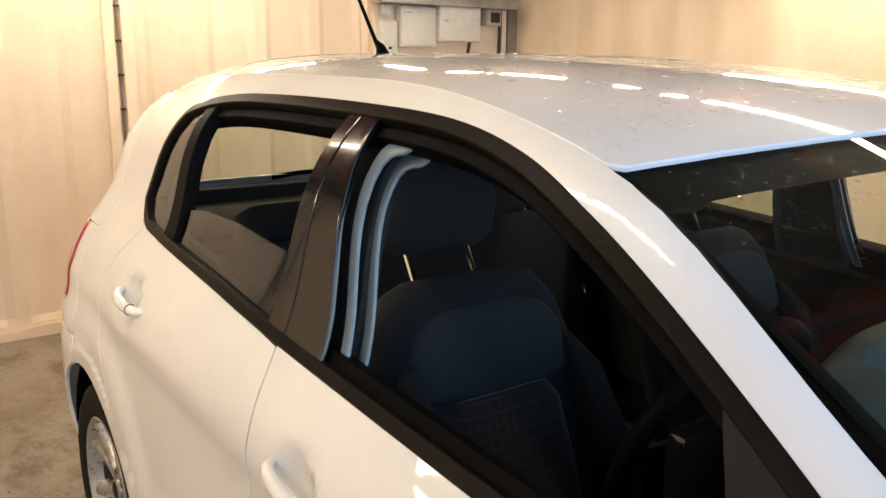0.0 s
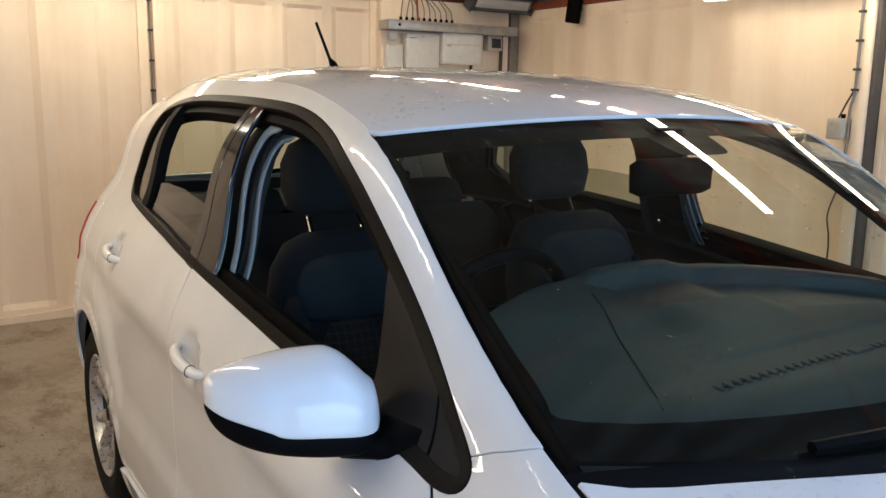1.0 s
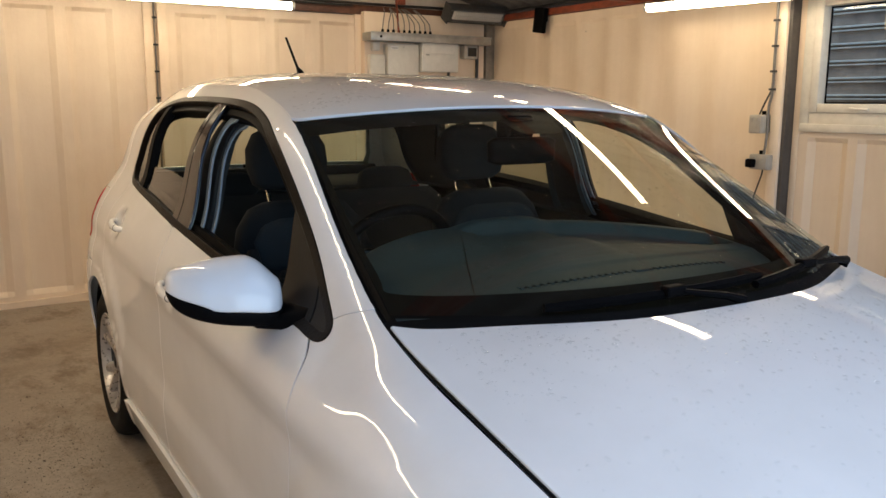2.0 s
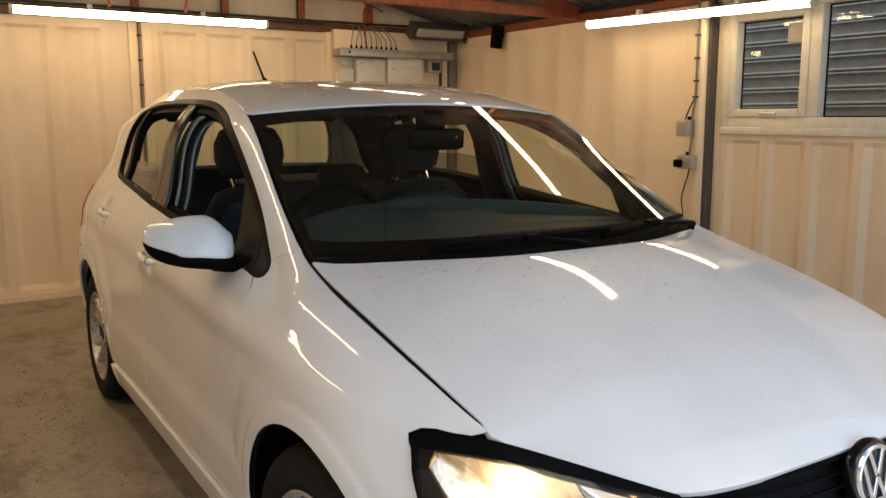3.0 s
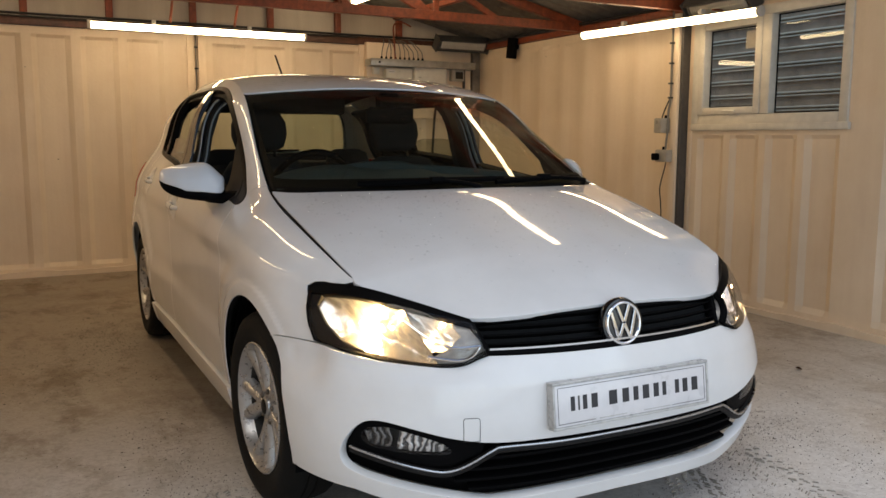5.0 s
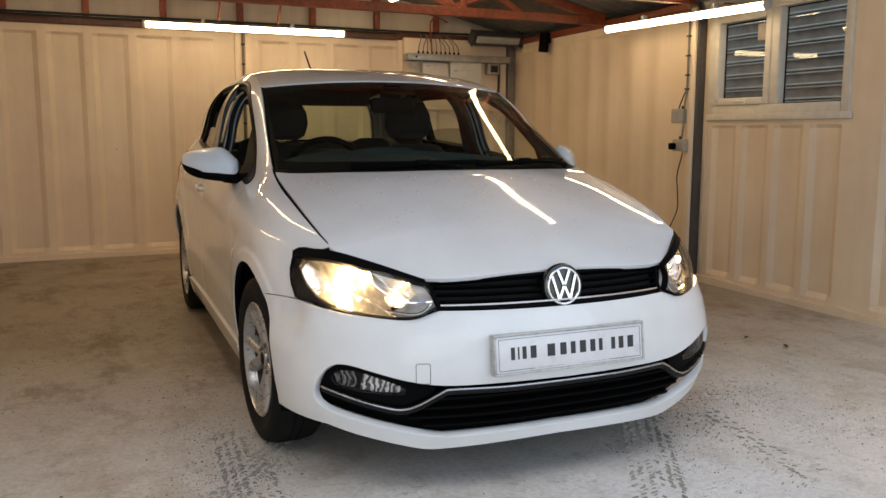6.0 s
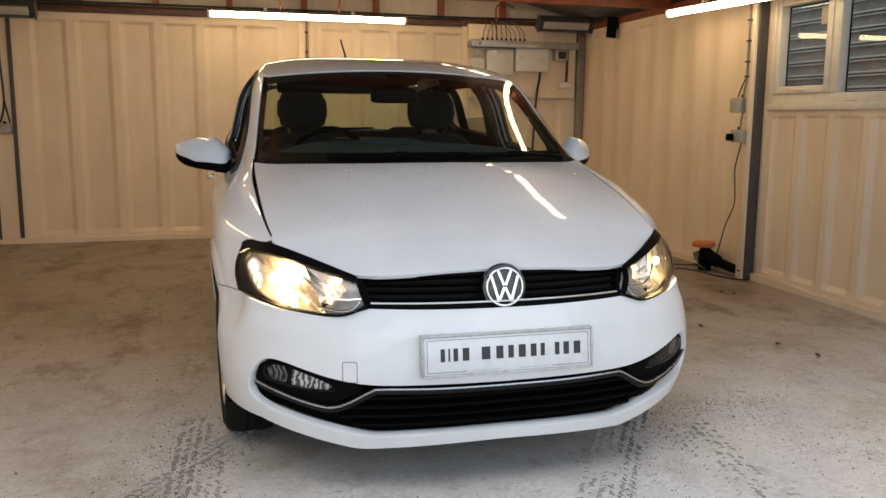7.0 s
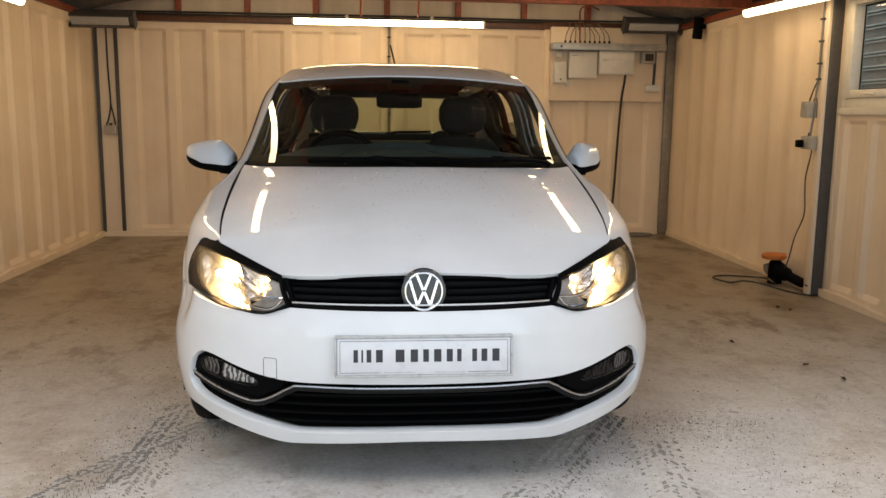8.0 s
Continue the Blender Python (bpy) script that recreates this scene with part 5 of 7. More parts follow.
for word in ((0.021, 0.010, 0.022, 0.032), (0.042, 0.035, 0.027, 0.035, 0.029, 0.021), (0.023, 0.028, 0.034)):
    for wd in word:
        w = wd * (0.62 if wd > 0.02 else 0.5)
        part("letter_bar", box((x + (wd - w) / 2, -0.016, 0.0018), (x + (wd + w) / 2, 0.021, 0.0027)), INK, plate)
        x += wd + 0.0035
    x += 0.020
for x0, x1 in ((-0.118, -0.028), (0.030, 0.122)):
    part("text_bar", box((x0, -0.0478, 0.0018), (x1, -0.0455, 0.0025)), CLEAR, plate)

# lower intake
intake = panel("lower_intake", car, BLACK, shell(front, offset_loop(mouth, -0.012), off=-0.045, thick=0, step=0.05, aspect=0.6, outward=(0, -1, 0)), "black lower air intake with slats and fog lamps")
for z, xe, dz in ((0.317, 0.42, 0.0), (0.287, 0.465, 0.0), (0.256, 0.49, 0.0), (0.226, 0.45, 0.0)):
    part("slat", nose_bar(-xe, xe, z, z, -0.012, 0.03, 0.009, 30), BLACK, intake)
for s in (1, -1):
    rail = smooth_line([(0.0, 0.345), (0.20, 0.346), (0.365, 0.350), (0.40, 0.343), (0.46, 0.308), (0.50, 0.292), (0.54, 0.292), (0.62, 0.312), (0.70, 0.338), (0.722, 0.346)], 5)
    part("chrome_trim", tube([front_at(s * max(x, 0.0005), z, -0.004) for x, z in rail], 0.0034, 8), SATIN, intake, "satin chrome trim line", True)
    part("trim_shelf", tube([front_at(s * max(x, 0.0005), z - 0.010, -0.014) for x, z in rail], 0.011, 8), TRIM, intake, "", True)
    fog = [(0.702, 0.385), (0.682, 0.402), (0.645, 0.404), (0.585, 0.386), (0.525, 0.362), (0.505, 0.346), (0.520, 0.334), (0.600, 0.337), (0.690, 0.353)]
    fl = [(front_u(s * x, z), z) for x, z in smooth_line(fog, 3, True)]
    lamp = panel("fog_lamp", intake, LENS, shell(front, fl, off=-0.013, thick=0.01, step=0.03, aspect=0.5, outward=(0, -1, 0)), "clear fog lamp")
    fb = [(front_u(s * x, z), z) for x, z in ((0.625, 0.396), (0.575, 0.381), (0.53, 0.364), (0.512, 0.346), (0.53, 0.337), (0.60, 0.339), (0.632, 0.345))]
    panel("reflector", intake, FOGBOWL, shell(front, fb, off=-0.024, thick=0, step=0.02, aspect=0.6, outward=(0, -1, 0)), "bright fog lamp reflector")
    fb = [(front_u(s * x, z), z) for x, z in ((0.700, 0.386), (0.682, 0.400), (0.650, 0.402), (0.641, 0.372), (0.646, 0.347), (0.69, 0.354))]
    panel("reflector", intake, FOGDARK, shell(front, fb, off=-0.024, thick=0, step=0.02, aspect=0.6, outward=(0, -1, 0)))
    surround = [(front_u(s * x, z), z) for x, z in ((0.728, 0.35), (0.715, 0.395), (0.685, 0.416), (0.645, 0.416), (0.58, 0.398), (0.50, 0.375), (0.42, 0.362), (0.43, 0.335), (0.50, 0.303), (0.55, 0.303), (0.64, 0.325), (0.715, 0.342))]
    panel("fog_surround", intake, BLACK, shell(front, surround, holes=[offset_loop(fl, -0.002)], off=-0.014, thick=0.02, step=0.03, aspect=0.5, outward=(0, -1, 0)))
# towing eye cover: a hairline square in the bumper
for lo, hi in (((-0.478, 0.372), (-0.478, 0.428)), ((-0.438, 0.372), (-0.438, 0.428)), ((-0.474, 0.433), (-0.442, 0.433)), ((-0.478, 0.428), (-0.474, 0.433)), ((-0.442, 0.433), (-0.438, 0.428)), ((-0.478, 0.3725), (-0.438, 0.3725))):
    part("towing_cover_gap", tube([front_at(lo[0] + (hi[0] - lo[0]) * k / 8, lo[1] + (hi[1] - lo[1]) * k / 8, 0.0) for k in range(9)], 0.0009, 4), TRIM, car)


# ---- headlamps ----
H_TOP = smooth_line([(0.733, -0.300, 0.734), (0.655, -0.444, 0.741), (0.545, -0.572, 0.713), (0.428, -0.664, 0.675)], 12)
H_BOT = smooth_line([(0.757, -0.408, 0.585), (0.629, -0.588, 0.564), (0.487, -0.698, 0.560), (0.404, -0.724, 0.586)], 12)


def lamp_face(u, v):
    u, v = np.asarray(u, float), np.asarray(v, float)
    T, B = np.array(H_TOP), np.array(H_BOT)
    g = np.linspace(0, 1, len(T))
    t = np.stack([np.interp(u, g, T[:, k]) for k in range(3)], -1)
    b = np.stack([np.interp(u, g, B[:, k]) for k in range(3)], -1)
    p = b + (t - b) * v[..., None]
    sw = 0.020 * 4 * v * (1 - v)
    return p + np.stack([sw * (0.9 - 0.6 * u), -sw * (0.5 + 0.4 * u), 0.25 * sw], -1)


out = (0.6, -0.8, 0.2)
face = smooth_line([(0.0, 0.06), (0.0, 0.06), (0.33, 0.0), (0.67, 0.0), (0.67, 0.0), (1.0, 0.02), (1.0, 0.02), (1.0, 0.98), (1.0, 0.98), (0.66, 1.0), (0.33, 1.0), (0.11, 1.0), (0.04, 0.975), (0.006, 0.90), (-0.003, 0.5)], 4, True)
for mir in MIR:
    lens_in = [(u, min(v, 0.845)) for u, v in offset_loop(face, 0.013)]
    lamp = panel("headlamp", car, BLACK, shell(lamp_face, face, holes=[lens_in], off=-0.002, thick=0.02, step=0.022, mirror=mir, outward=out), "lit headlamp behind a clear lens")
    p = panel("lens", lamp, LENS, shell(lamp_face, offset_loop(lens_in, -0.004), off=0.0005, thick=0, step=0.06, mirror=mir, outward=out), "clear lens")
    p.visible_shadow = False
    panel("housing", lamp, TRIM, shell(lamp_face, offset_loop(face, -0.005), off=-0.105, thick=0, step=0.06, mirror=mir, outward=out))
    cheek = [(0.012, 0.93), (0.085, 0.86), (0.048, 0.66), (0.085, 0.34), (0.135, 0.14), (0.235, 0.045), (0.20, 0.020), (0.012, 0.06)]
    panel("cheek", lamp, TRIM, shell(lamp_face, cheek, off=-0.010, thick=0.010, step=0.05, mirror=mir, outward=out), "dark side trim inside the lamp")
    inner = [(0.93, 0.90), (0.86, 0.80), (0.87, 0.52), (0.72, 0.28), (0.60, 0.14), (0.52, 0.02), (0.985, 0.02), (0.985, 0.90)]
    panel("inner_trim", lamp, LAMPGREY, shell(lamp_face, inner, off=-0.022, thick=0.03, step=0.05, mirror=mir, outward=out), "grey trim inside the lamp")

    def bowl(u0, u1, v0, v1, d0, d1, flutes):
        """A dished reflector between two lamp values, d0 deep at its rim and d1 in its middle."""
        bm = bmesh.new()
        n = 36
        grid = []
        for j in range(n + 1):
            row = []
            for i in range(n + 1):
                u, v = u0 + (u1 - u0) * i / n, v0 + (v1 - v0) * j / n
                e = 1e-3
                q = lamp_face(np.array(u), np.array(v))
                nn = np.cross(lamp_face(np.array(u + e), np.array(v)) - q, lamp_face(np.array(u), np.array(v + e)) - q)
                nn /= np.linalg.norm(nn)
                nn = nn if nn @ np.array(out) > 0 else -nn
                r = max(abs(2 * i / n - 1), abs(2 * j / n - 1))
                r2 = math.hypot(2 * i / n - 1, 2 * j / n - 1) / 1.414
                flute = 0.0035 * (1 - r**4) * (abs(math.sin(math.pi * i * flutes / n)) + 0.6 * abs(math.sin(math.pi * j * 3 / n)))
                row.append(bm.verts.new(Vector(q - nn * (d1 + (d0 - d1) * (0.5 * r**3 + 0.5 * r2**2) - flute))))
            grid.append(row)
        for j in range(n):
            for i in range(n):
                bm.faces.new((grid[j][i], grid[j][i + 1], grid[j + 1][i + 1], grid[j + 1][i]))
        return flip(bm) if mir else bm
    part("reflector", bowl(0.035, 0.575, 0.03, 0.87, 0.014, 0.075, 7), REFLECTOR, lamp, "bright main reflector", True)
    part("reflector", bowl(0.58, 0.87, 0.20, 0.86, 0.014, 0.055, 4), REFLECTOR, lamp, "bright inner reflector", True)
    q = lamp_face(np.array(0.29), np.array(0.47))
    bm = bmesh.new()
    bmesh.ops.create_uvsphere(bm, u_segments=14, v_segments=10, radius=0.011)
    c = Vector(q) + Vector((-0.6, 0.75, -0.2)).normalized() * 0.045
    for v in bm.verts:
        v.co = v.co + c
    part("bulb", flip(bm) if mir else bm, BULB, lamp, "glowing warm bulb", True)
    # extra bulb added only to brighten the inner reflector
    bm = bmesh.new()
    bmesh.ops.create_uvsphere(bm, u_segments=10, v_segments=8, radius=0.0026)
    c = Vector(lamp_face(np.array(0.72), np.array(0.60))) + Vector((-0.6, 0.75, -0.2)).normalized() * 0.034
    for v in bm.verts:
        v.co = v.co + c
    part("bowl_fill_bulb", flip(bm) if mir else bm, BULB, lamp, "small lit bulb added to brighten the inner reflector", True)
    pts = [Vector(lamp_face(np.array(u), np.array(v))) + Vector((-0.4, 0.7, 0)) * 0.014 for u, v in ((0.53, 0.62), (0.60, 0.42), (0.68, 0.30), (0.80, 0.26), (0.965, 0.24), (0.965, 0.24), (0.84, 0.08), (0.70, 0.07), (0.55, 0.12))]
    if mir:
        pts = [Vector((-p.x, p.y, p.z)) for p in pts]
    part("light_blade", tube(smooth_line([tuple(p) for p in pts], 4), 0.0035, 6), CHROME, lamp, "bright trim blade", True)

# ---- scuttle and wipers ----
bm = bmesh.new()
rows = []
for k in range(31):
    u = -1 + 2 * k / 30
    x = 0.675 * u
    y1 = 0.050 + 0.182 * u * u
    dz = 0.010 * u**8
    rows.append([bm.verts.new(p) for p in ((x, y1, 0.905 - dz), (x, y1 + 0.03, 0.926 - dz), (x, y1 + 0.050, 0.950 - dz), (x, y1 + 0.072, 0.962 - dz), (x, y1 + 0.10, 0.87), (x, y1, 0.86))])
for a, b in zip(rows, rows[1:]):
    for i in range(6):
        j = (i + 1) % 6
        bm.faces.new((a[i], a[j], b[j], b[i]))
part("scuttle", bm, FRIT, car, "black plastic scuttle panel", True, 30)


def on_screen(u, v, off):
    e = 1e-3
    p = screen(np.array(u), np.array(v))
    n = np.cross(screen(np.array(u + e), np.array(v)) - p, screen(np.array(u), np.array(v + e)) - p)
    n /= np.linalg.norm(n)
    n = n if n[2] > 0 else -n
    return Vector(p + n * off)


def wiper(u0, u1, v0, v1, pu, pv):
    blade = tube([on_screen(u0 + (u1 - u0) * k / 12, v0 + (v1 - v0) * k / 12, 0.010) for k in range(13)], [0.009] + [0.011] * 11 + [0.007], 6)
    w = part("wiper", blade, BLACK, car, "black windscreen wiper", True)
    um, vm = (u0 + u1) / 2, (v0 + v1) / 2
    part("arm", tube([on_screen(pu, pv, 0.006), on_screen(pu, pv + 0.004, 0.022), on_screen(pu * 0.75 + um * 0.25, pv * 0.7 + vm * 0.3, 0.026), on_screen(um, vm, 0.017)], [0.012, 0.011, 0.008, 0.006], 8), BLACK, w, "", True)
    a = on_screen(um, vm, 0.016)
    part("clip", box((a.x - 0.026, a.y - 0.014, a.z - 0.010), (a.x + 0.026, a.y + 0.012, a.z + 0.012), 0.005), BLACK, w)


wiper(-0.60, 0.22, 0.012, 0.034, 0.02, -0.045)
wiper(0.16, 0.88, 0.008, 0.050, 0.84, -0.03)

# door mirror outlines: s runs from the inner end to the tip, heights from the mirror's middle
M_TOP = hermite((-0.117, -0.114, -0.104, -0.086, -0.064, -0.042, 0.0, 0.050, 0.085, 0.104, 0.112), (0.002, 0.018, 0.028, 0.046, 0.064, 0.072, 0.070, 0.062, 0.053, 0.045, 0.034))
M_SPLIT = hermite((-0.117, -0.112, -0.100, -0.040, 0.015, 0.030, 0.050, 0.085, 0.112), (-0.026, -0.034, -0.036, -0.030, -0.026, -0.019, -0.012, -0.002, 0.010))
M_BOT = hermite((-0.117, -0.060, 0.0, 0.045, 0.080, 0.103, 0.112), (-0.074, -0.069, -0.062, -0.053, -0.039, -0.018, 0.002))
M_DEEP = hermite((-0.117, -0.110, -0.085, -0.03, 0.03, 0.08, 0.105, 0.112), (0.030, 0.046, 0.060, 0.068, 0.064, 0.046, 0.026, 0.012))

# black moulding that fills the joint between glass and pillar
for s in (1, -1):
    bm = bmesh.new()
    rows = []
    for k in range(27):
        y = 0.285 + 0.655 * k / 26
        xe, ze = float(EDGE_X(y)), float(EDGE_Z(y))
        g = screen(np.array(0.968), np.array((y - 0.265) / 0.648))
        rows.append([bm.verts.new(p) for p in ((s * (xe - 0.001), y, ze - 0.007), (s * (xe - 0.010), y - 0.002, ze - 0.011), (s * float(g[0]), float(g[1]), float(g[2]) - 0.018), (s * float(g[0]), float(g[1]), float(g[2]) - 0.026), (s * (xe - 0.001), y, ze - 0.018))])
    for a, b in zip(rows, rows[1:]):
        for i in range(5):
            j = (i + 1) % 5
            bm.faces.new((a[i], a[j], b[j], b[i]))
    bm.faces.new(rows[0])
    bm.faces.new(rows[-1][::-1])
    part("screen_moulding", bm, FRIT, car, "", True, 40)

# ---- side glass, seals, pillars ----
ring_in = offset_loop(dlo, 0.015)
inner_in = offset_loop(dlo, 0.032)
for mir in MIR:
    s = -1 if mir else 1
    panel("window_seal", car, SEAL, shell(side, offset_loop(dlo, 0.001), holes=[ring_in], off=0.003, thick=0.02, step=0.03, mirror=mir), "dark weathered window seal")
    panel("window_frame", car, BLACK, shell(side, offset_loop(dlo, 0.012), holes=[inner_in], off=-0.016, thick=0.035, step=0.04, mirror=mir), "black inner window frame")
    panel("pillar_cover", car, GLOSS, shell(side, [(1.328, 0.972), (1.452, 0.984), (1.443, 1.352), (1.395, 1.345)], off=-0.001, gap=0.001, thick=0.010, step=0.03, mirror=mir), "gloss black door pillar")
    panel("pillar_cover", car, GLOSS, shell(side, [(1.455, 0.984), (1.515, 0.99), (1.485, 1.352), (1.446, 1.353)], off=-0.001, gap=0.001, thick=0.03, step=0.03, mirror=mir), "gloss black door pillar")
    sail = [(0.488, 0.911), (0.655, 0.926), (0.690, 1.06), (0.715, 1.128), (0.60, 1.054), (0.526, 1.001)]
    panel("sail_panel", car, TRIM, shell(side, sail, off=0.0005, thick=0.03, step=0.03, gap=0.0008, lip=0.0008, mirror=mir), "dark grey mirror corner panel")
    panel("sail_panel", car, TRIM, shell(side, [(0.425, 0.905), (0.484, 0.911), (0.522, 0.998), (0.46, 0.955), (0.418, 0.925)], off=0.0005, thick=0.03, step=0.03, gap=0.0008, lip=0.0008, mirror=mir), "dark grey front corner panel")
    panel("quarter_bar", car, BLACK, shell(side, [(2.06, 1.030), (2.135, 1.036), (2.125, 1.34), (2.075, 1.345)], off=-0.003, thick=0.03, step=0.03, mirror=mir), "black window divider")
    panel("quarter_glass", car, WETGLASS, shell(side, [(2.13, 1.045), (2.26, 1.062), (2.318, 1.09), (2.325, 1.128), (2.25, 1.275), (2.19, 1.318), (2.12, 1.335)], off=-0.008, thick=0, step=0.04, mirror=mir), "fixed quarter window").visible_shadow = False
    panel("rear_door_glass", car, WETGLASS, shell(side, [(1.50, 0.985), (2.07, 1.02), (2.072, 1.112), (1.95, 1.128), (1.75, 1.132), (1.498, 1.118)], off=-0.014, thick=0.003, lip=0.0, step=0.04, mirror=mir), "half lowered door glass").visible_shadow = False
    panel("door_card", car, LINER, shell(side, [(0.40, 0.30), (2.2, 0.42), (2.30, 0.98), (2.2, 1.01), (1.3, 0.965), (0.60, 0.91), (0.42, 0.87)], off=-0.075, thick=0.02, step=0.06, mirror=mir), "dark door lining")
    jamb = smooth_line([(1.275, 0.972), (1.275, 0.972), (1.291, 0.974), (1.291, 0.974), (1.334, 1.15), (1.352, 1.295), (1.33, 1.33), (1.33, 1.33), (1.29, 1.327), (1.29, 1.315), (1.331, 1.29), (1.318, 1.15)], 4, True)
    panel("door_jamb", car, JAMB, shell(side, [(y + 0.03, z) for y, z in jamb], off=-0.030, thick=0.006, step=0.03, mirror=mir), "white door frame edge with its bluish shade painted in")
    panel("door_jamb", car, JAMB, shell(side, [(y + 0.022, z) for y, z in jamb], off=-0.060, thick=0.006, step=0.03, mirror=mir), "white door frame edge with its bluish shade painted in")
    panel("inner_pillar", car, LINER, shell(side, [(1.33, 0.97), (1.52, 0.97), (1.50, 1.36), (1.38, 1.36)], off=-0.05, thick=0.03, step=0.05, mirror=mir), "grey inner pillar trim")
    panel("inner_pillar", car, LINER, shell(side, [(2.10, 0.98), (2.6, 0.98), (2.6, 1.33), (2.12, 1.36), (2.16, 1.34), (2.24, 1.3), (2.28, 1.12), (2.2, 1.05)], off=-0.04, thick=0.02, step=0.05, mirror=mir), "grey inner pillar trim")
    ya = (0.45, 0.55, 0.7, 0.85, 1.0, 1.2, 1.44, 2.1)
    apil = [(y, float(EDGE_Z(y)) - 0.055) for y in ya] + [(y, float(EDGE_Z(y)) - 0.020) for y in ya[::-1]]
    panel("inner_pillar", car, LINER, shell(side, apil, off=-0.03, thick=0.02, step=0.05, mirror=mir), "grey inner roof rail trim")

    # handles
    for (cy, cz) in CUPS:
        pts = []
        for k in range(11):
            f = k / 10
            y, z = cy - 0.090 + 0.195 * f, cz - 0.006 + 0.012 * f
            lift = 0.030 * math.sin(math.pi * min(1, max(0, f))) ** 0.45
            pts.append((s * (float(side_x(cy - 0.12, z)[0]) * (1 - f) + float(side_x(cy + 0.15, z)[0]) * f - 0.010 + lift), y, z))
        h = part("door_handle", tube(pts, [0.008, 0.011, 0.012, 0.0125, 0.0125, 0.0125, 0.0125, 0.0125, 0.012, 0.011, 0.008], 10), PAINT, car, "white pull handle", True)
        c, d = Vector(pts[2]), Vector(pts[3]) - Vector(pts[1])
        d.normalize()
        e = d.orthogonal().normalized()
        g = d.cross(e)
        part("lock_cap_seam", tube([c + (e * math.cos(a) + g * math.sin(a)) * 0.0122 for a in (2 * math.pi * k / 16 for k in range(17))], 0.0011, 4), TRIM, h, "dark seam of the lock cap")
    # mirror
    fold = radians(46 if s > 0 else 17.4)

    def m_place(q, ly, lz):
        w = q + 0.117
        return Vector((s * (0.758 + w * math.cos(fold) - ly * 0.9 * math.sin(fold)), 0.605 + w * math.sin(fold) + ly * (0.35 + 0.65 * math.cos(fold)), 0.968 + lz))
    stations = [-0.117, -0.1155, -0.113, -0.109, -0.103, -0.095] + [-0.085 + 0.170 * k / 18 for k in range(19)] + [0.093, 0.100, 0.105, 0.109, 0.1115]
    bm_cap, bm_low = bmesh.new(), bmesh.new()
    for bmx in (bm_cap, bm_low):
        rows = []
        for q in stations:
            t, m, b, d = (float(f(q)) for f in (M_TOP, M_SPLIT, M_BOT, M_DEEP))
            if bmx is bm_cap:
                line = [(0.026, m + 0.3 * (t - m)), (0.026, m + 0.75 * (t - m)), (0.018, t - 0.004), (0.002, t), (-0.30 * d, t - 0.06 * (t - m)), (-0.62 * d, t - 0.24 * (t - m)), (-0.86 * d, m + 0.46 * (t - m)), (-0.96 * d, m + 0.18 * (t - m)), (-d, m), (-0.9 * d, m - 0.001)]
            else:
                line = [(-0.9 * d, m - 0.001), (-0.985 * d, m - 0.003), (-0.985 * d, m + 0.45 * (b - m)), (-0.82 * d, b + 0.12 * (m - b)), (-0.30 * d, b), (0.016, b + 0.002), (0.026, b + 0.3 * (m - b)), (0.026, m + 0.3 * (t - m))]
            line = smooth_line([(p[0], p[1]) for p in line], 3)
            rows.append([bmx.verts.new(m_place(q, *p)) for p in line])
        for a, b in zip(rows, rows[1:]):
            for i in range(len(a) - 1):
                bmx.faces.new((a[i], a[i + 1], b[i + 1], b[i]))
        bmx.faces.new(rows[0])
        bmx.faces.new(rows[-1][::-1])
    mirror = part("door_mirror", bm_low, BLACK, car, "white capped door mirror on a black base", True, 60)
    part("cap", bm_cap, PAINT, mirror, "white mirror cap", True, 60)
    bm = bmesh.new()
    rows = []
    for x, y, z0, z1, h in ((0.822, 0.605, 0.896, 0.918, 0.030), (0.780, 0.590, 0.892, 0.924, 0.036), (0.762, 0.578, 0.886, 0.928, 0.040), (0.748, 0.565, 0.876, 0.934, 0.048), (0.722, 0.556, 0.866, 0.944, 0.056)):
        rows.append([bm.verts.new((s * x, y + h * cy, z0 + (z1 - z0) * cz)) for cy, cz in ((-0.8, 0), (-1, 0.25), (-1, 0.75), (-0.75, 1), (0.75, 1), (1, 0.75), (1, 0.25), (0.8, 0))])
    for a, b in zip(rows, rows[1:]):
        for i in range(8):
            bm.faces.new((a[i], a[(i + 1) % 8], b[(i + 1) % 8], b[i]))
    bm.faces.new(rows[0])
    bm.faces.new(rows[-1][::-1])
    part("arm", bm, BLACK, mirror, "", True, 50)
    gl = bmesh.new()
    add_prism(gl, [(-0.092, -0.050), (0.070, -0.038), (0.092, -0.004), (0.080, 0.030), (-0.045, 0.046), (-0.092, 0.010)], 0.003, lambda a, b, d: tuple(m_place(a, 0.0265 + d, b)))
    part("mirror_glass", gl, CHROME, mirror, "mirror glass")

# antenna
ant = part("antenna", tube([(0, 2.36, 1.445), (0, 2.37, 1.467), (0, 2.40, 1.487)], [0.022, 0.014, 0.006], 10), BLACK, car, "black roof aerial", True)
part("whip", tube([(0, 2.395, 1.482), (-0.030, 2.445, 1.612)], [0.0060, 0.0050], 8), BLACK, ant, "", True)
bm = tube([(-0.05, 3.02, 1.030), (0.05, 3.018, 1.040), (0.28, 3.0, 1.047)], [0.011, 0.009, 0.006], 6)
part("rear_wiper", bm, BLACK, car, "black rear wiper", True)

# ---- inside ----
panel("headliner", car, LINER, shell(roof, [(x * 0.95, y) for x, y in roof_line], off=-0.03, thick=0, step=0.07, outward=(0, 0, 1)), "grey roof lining")


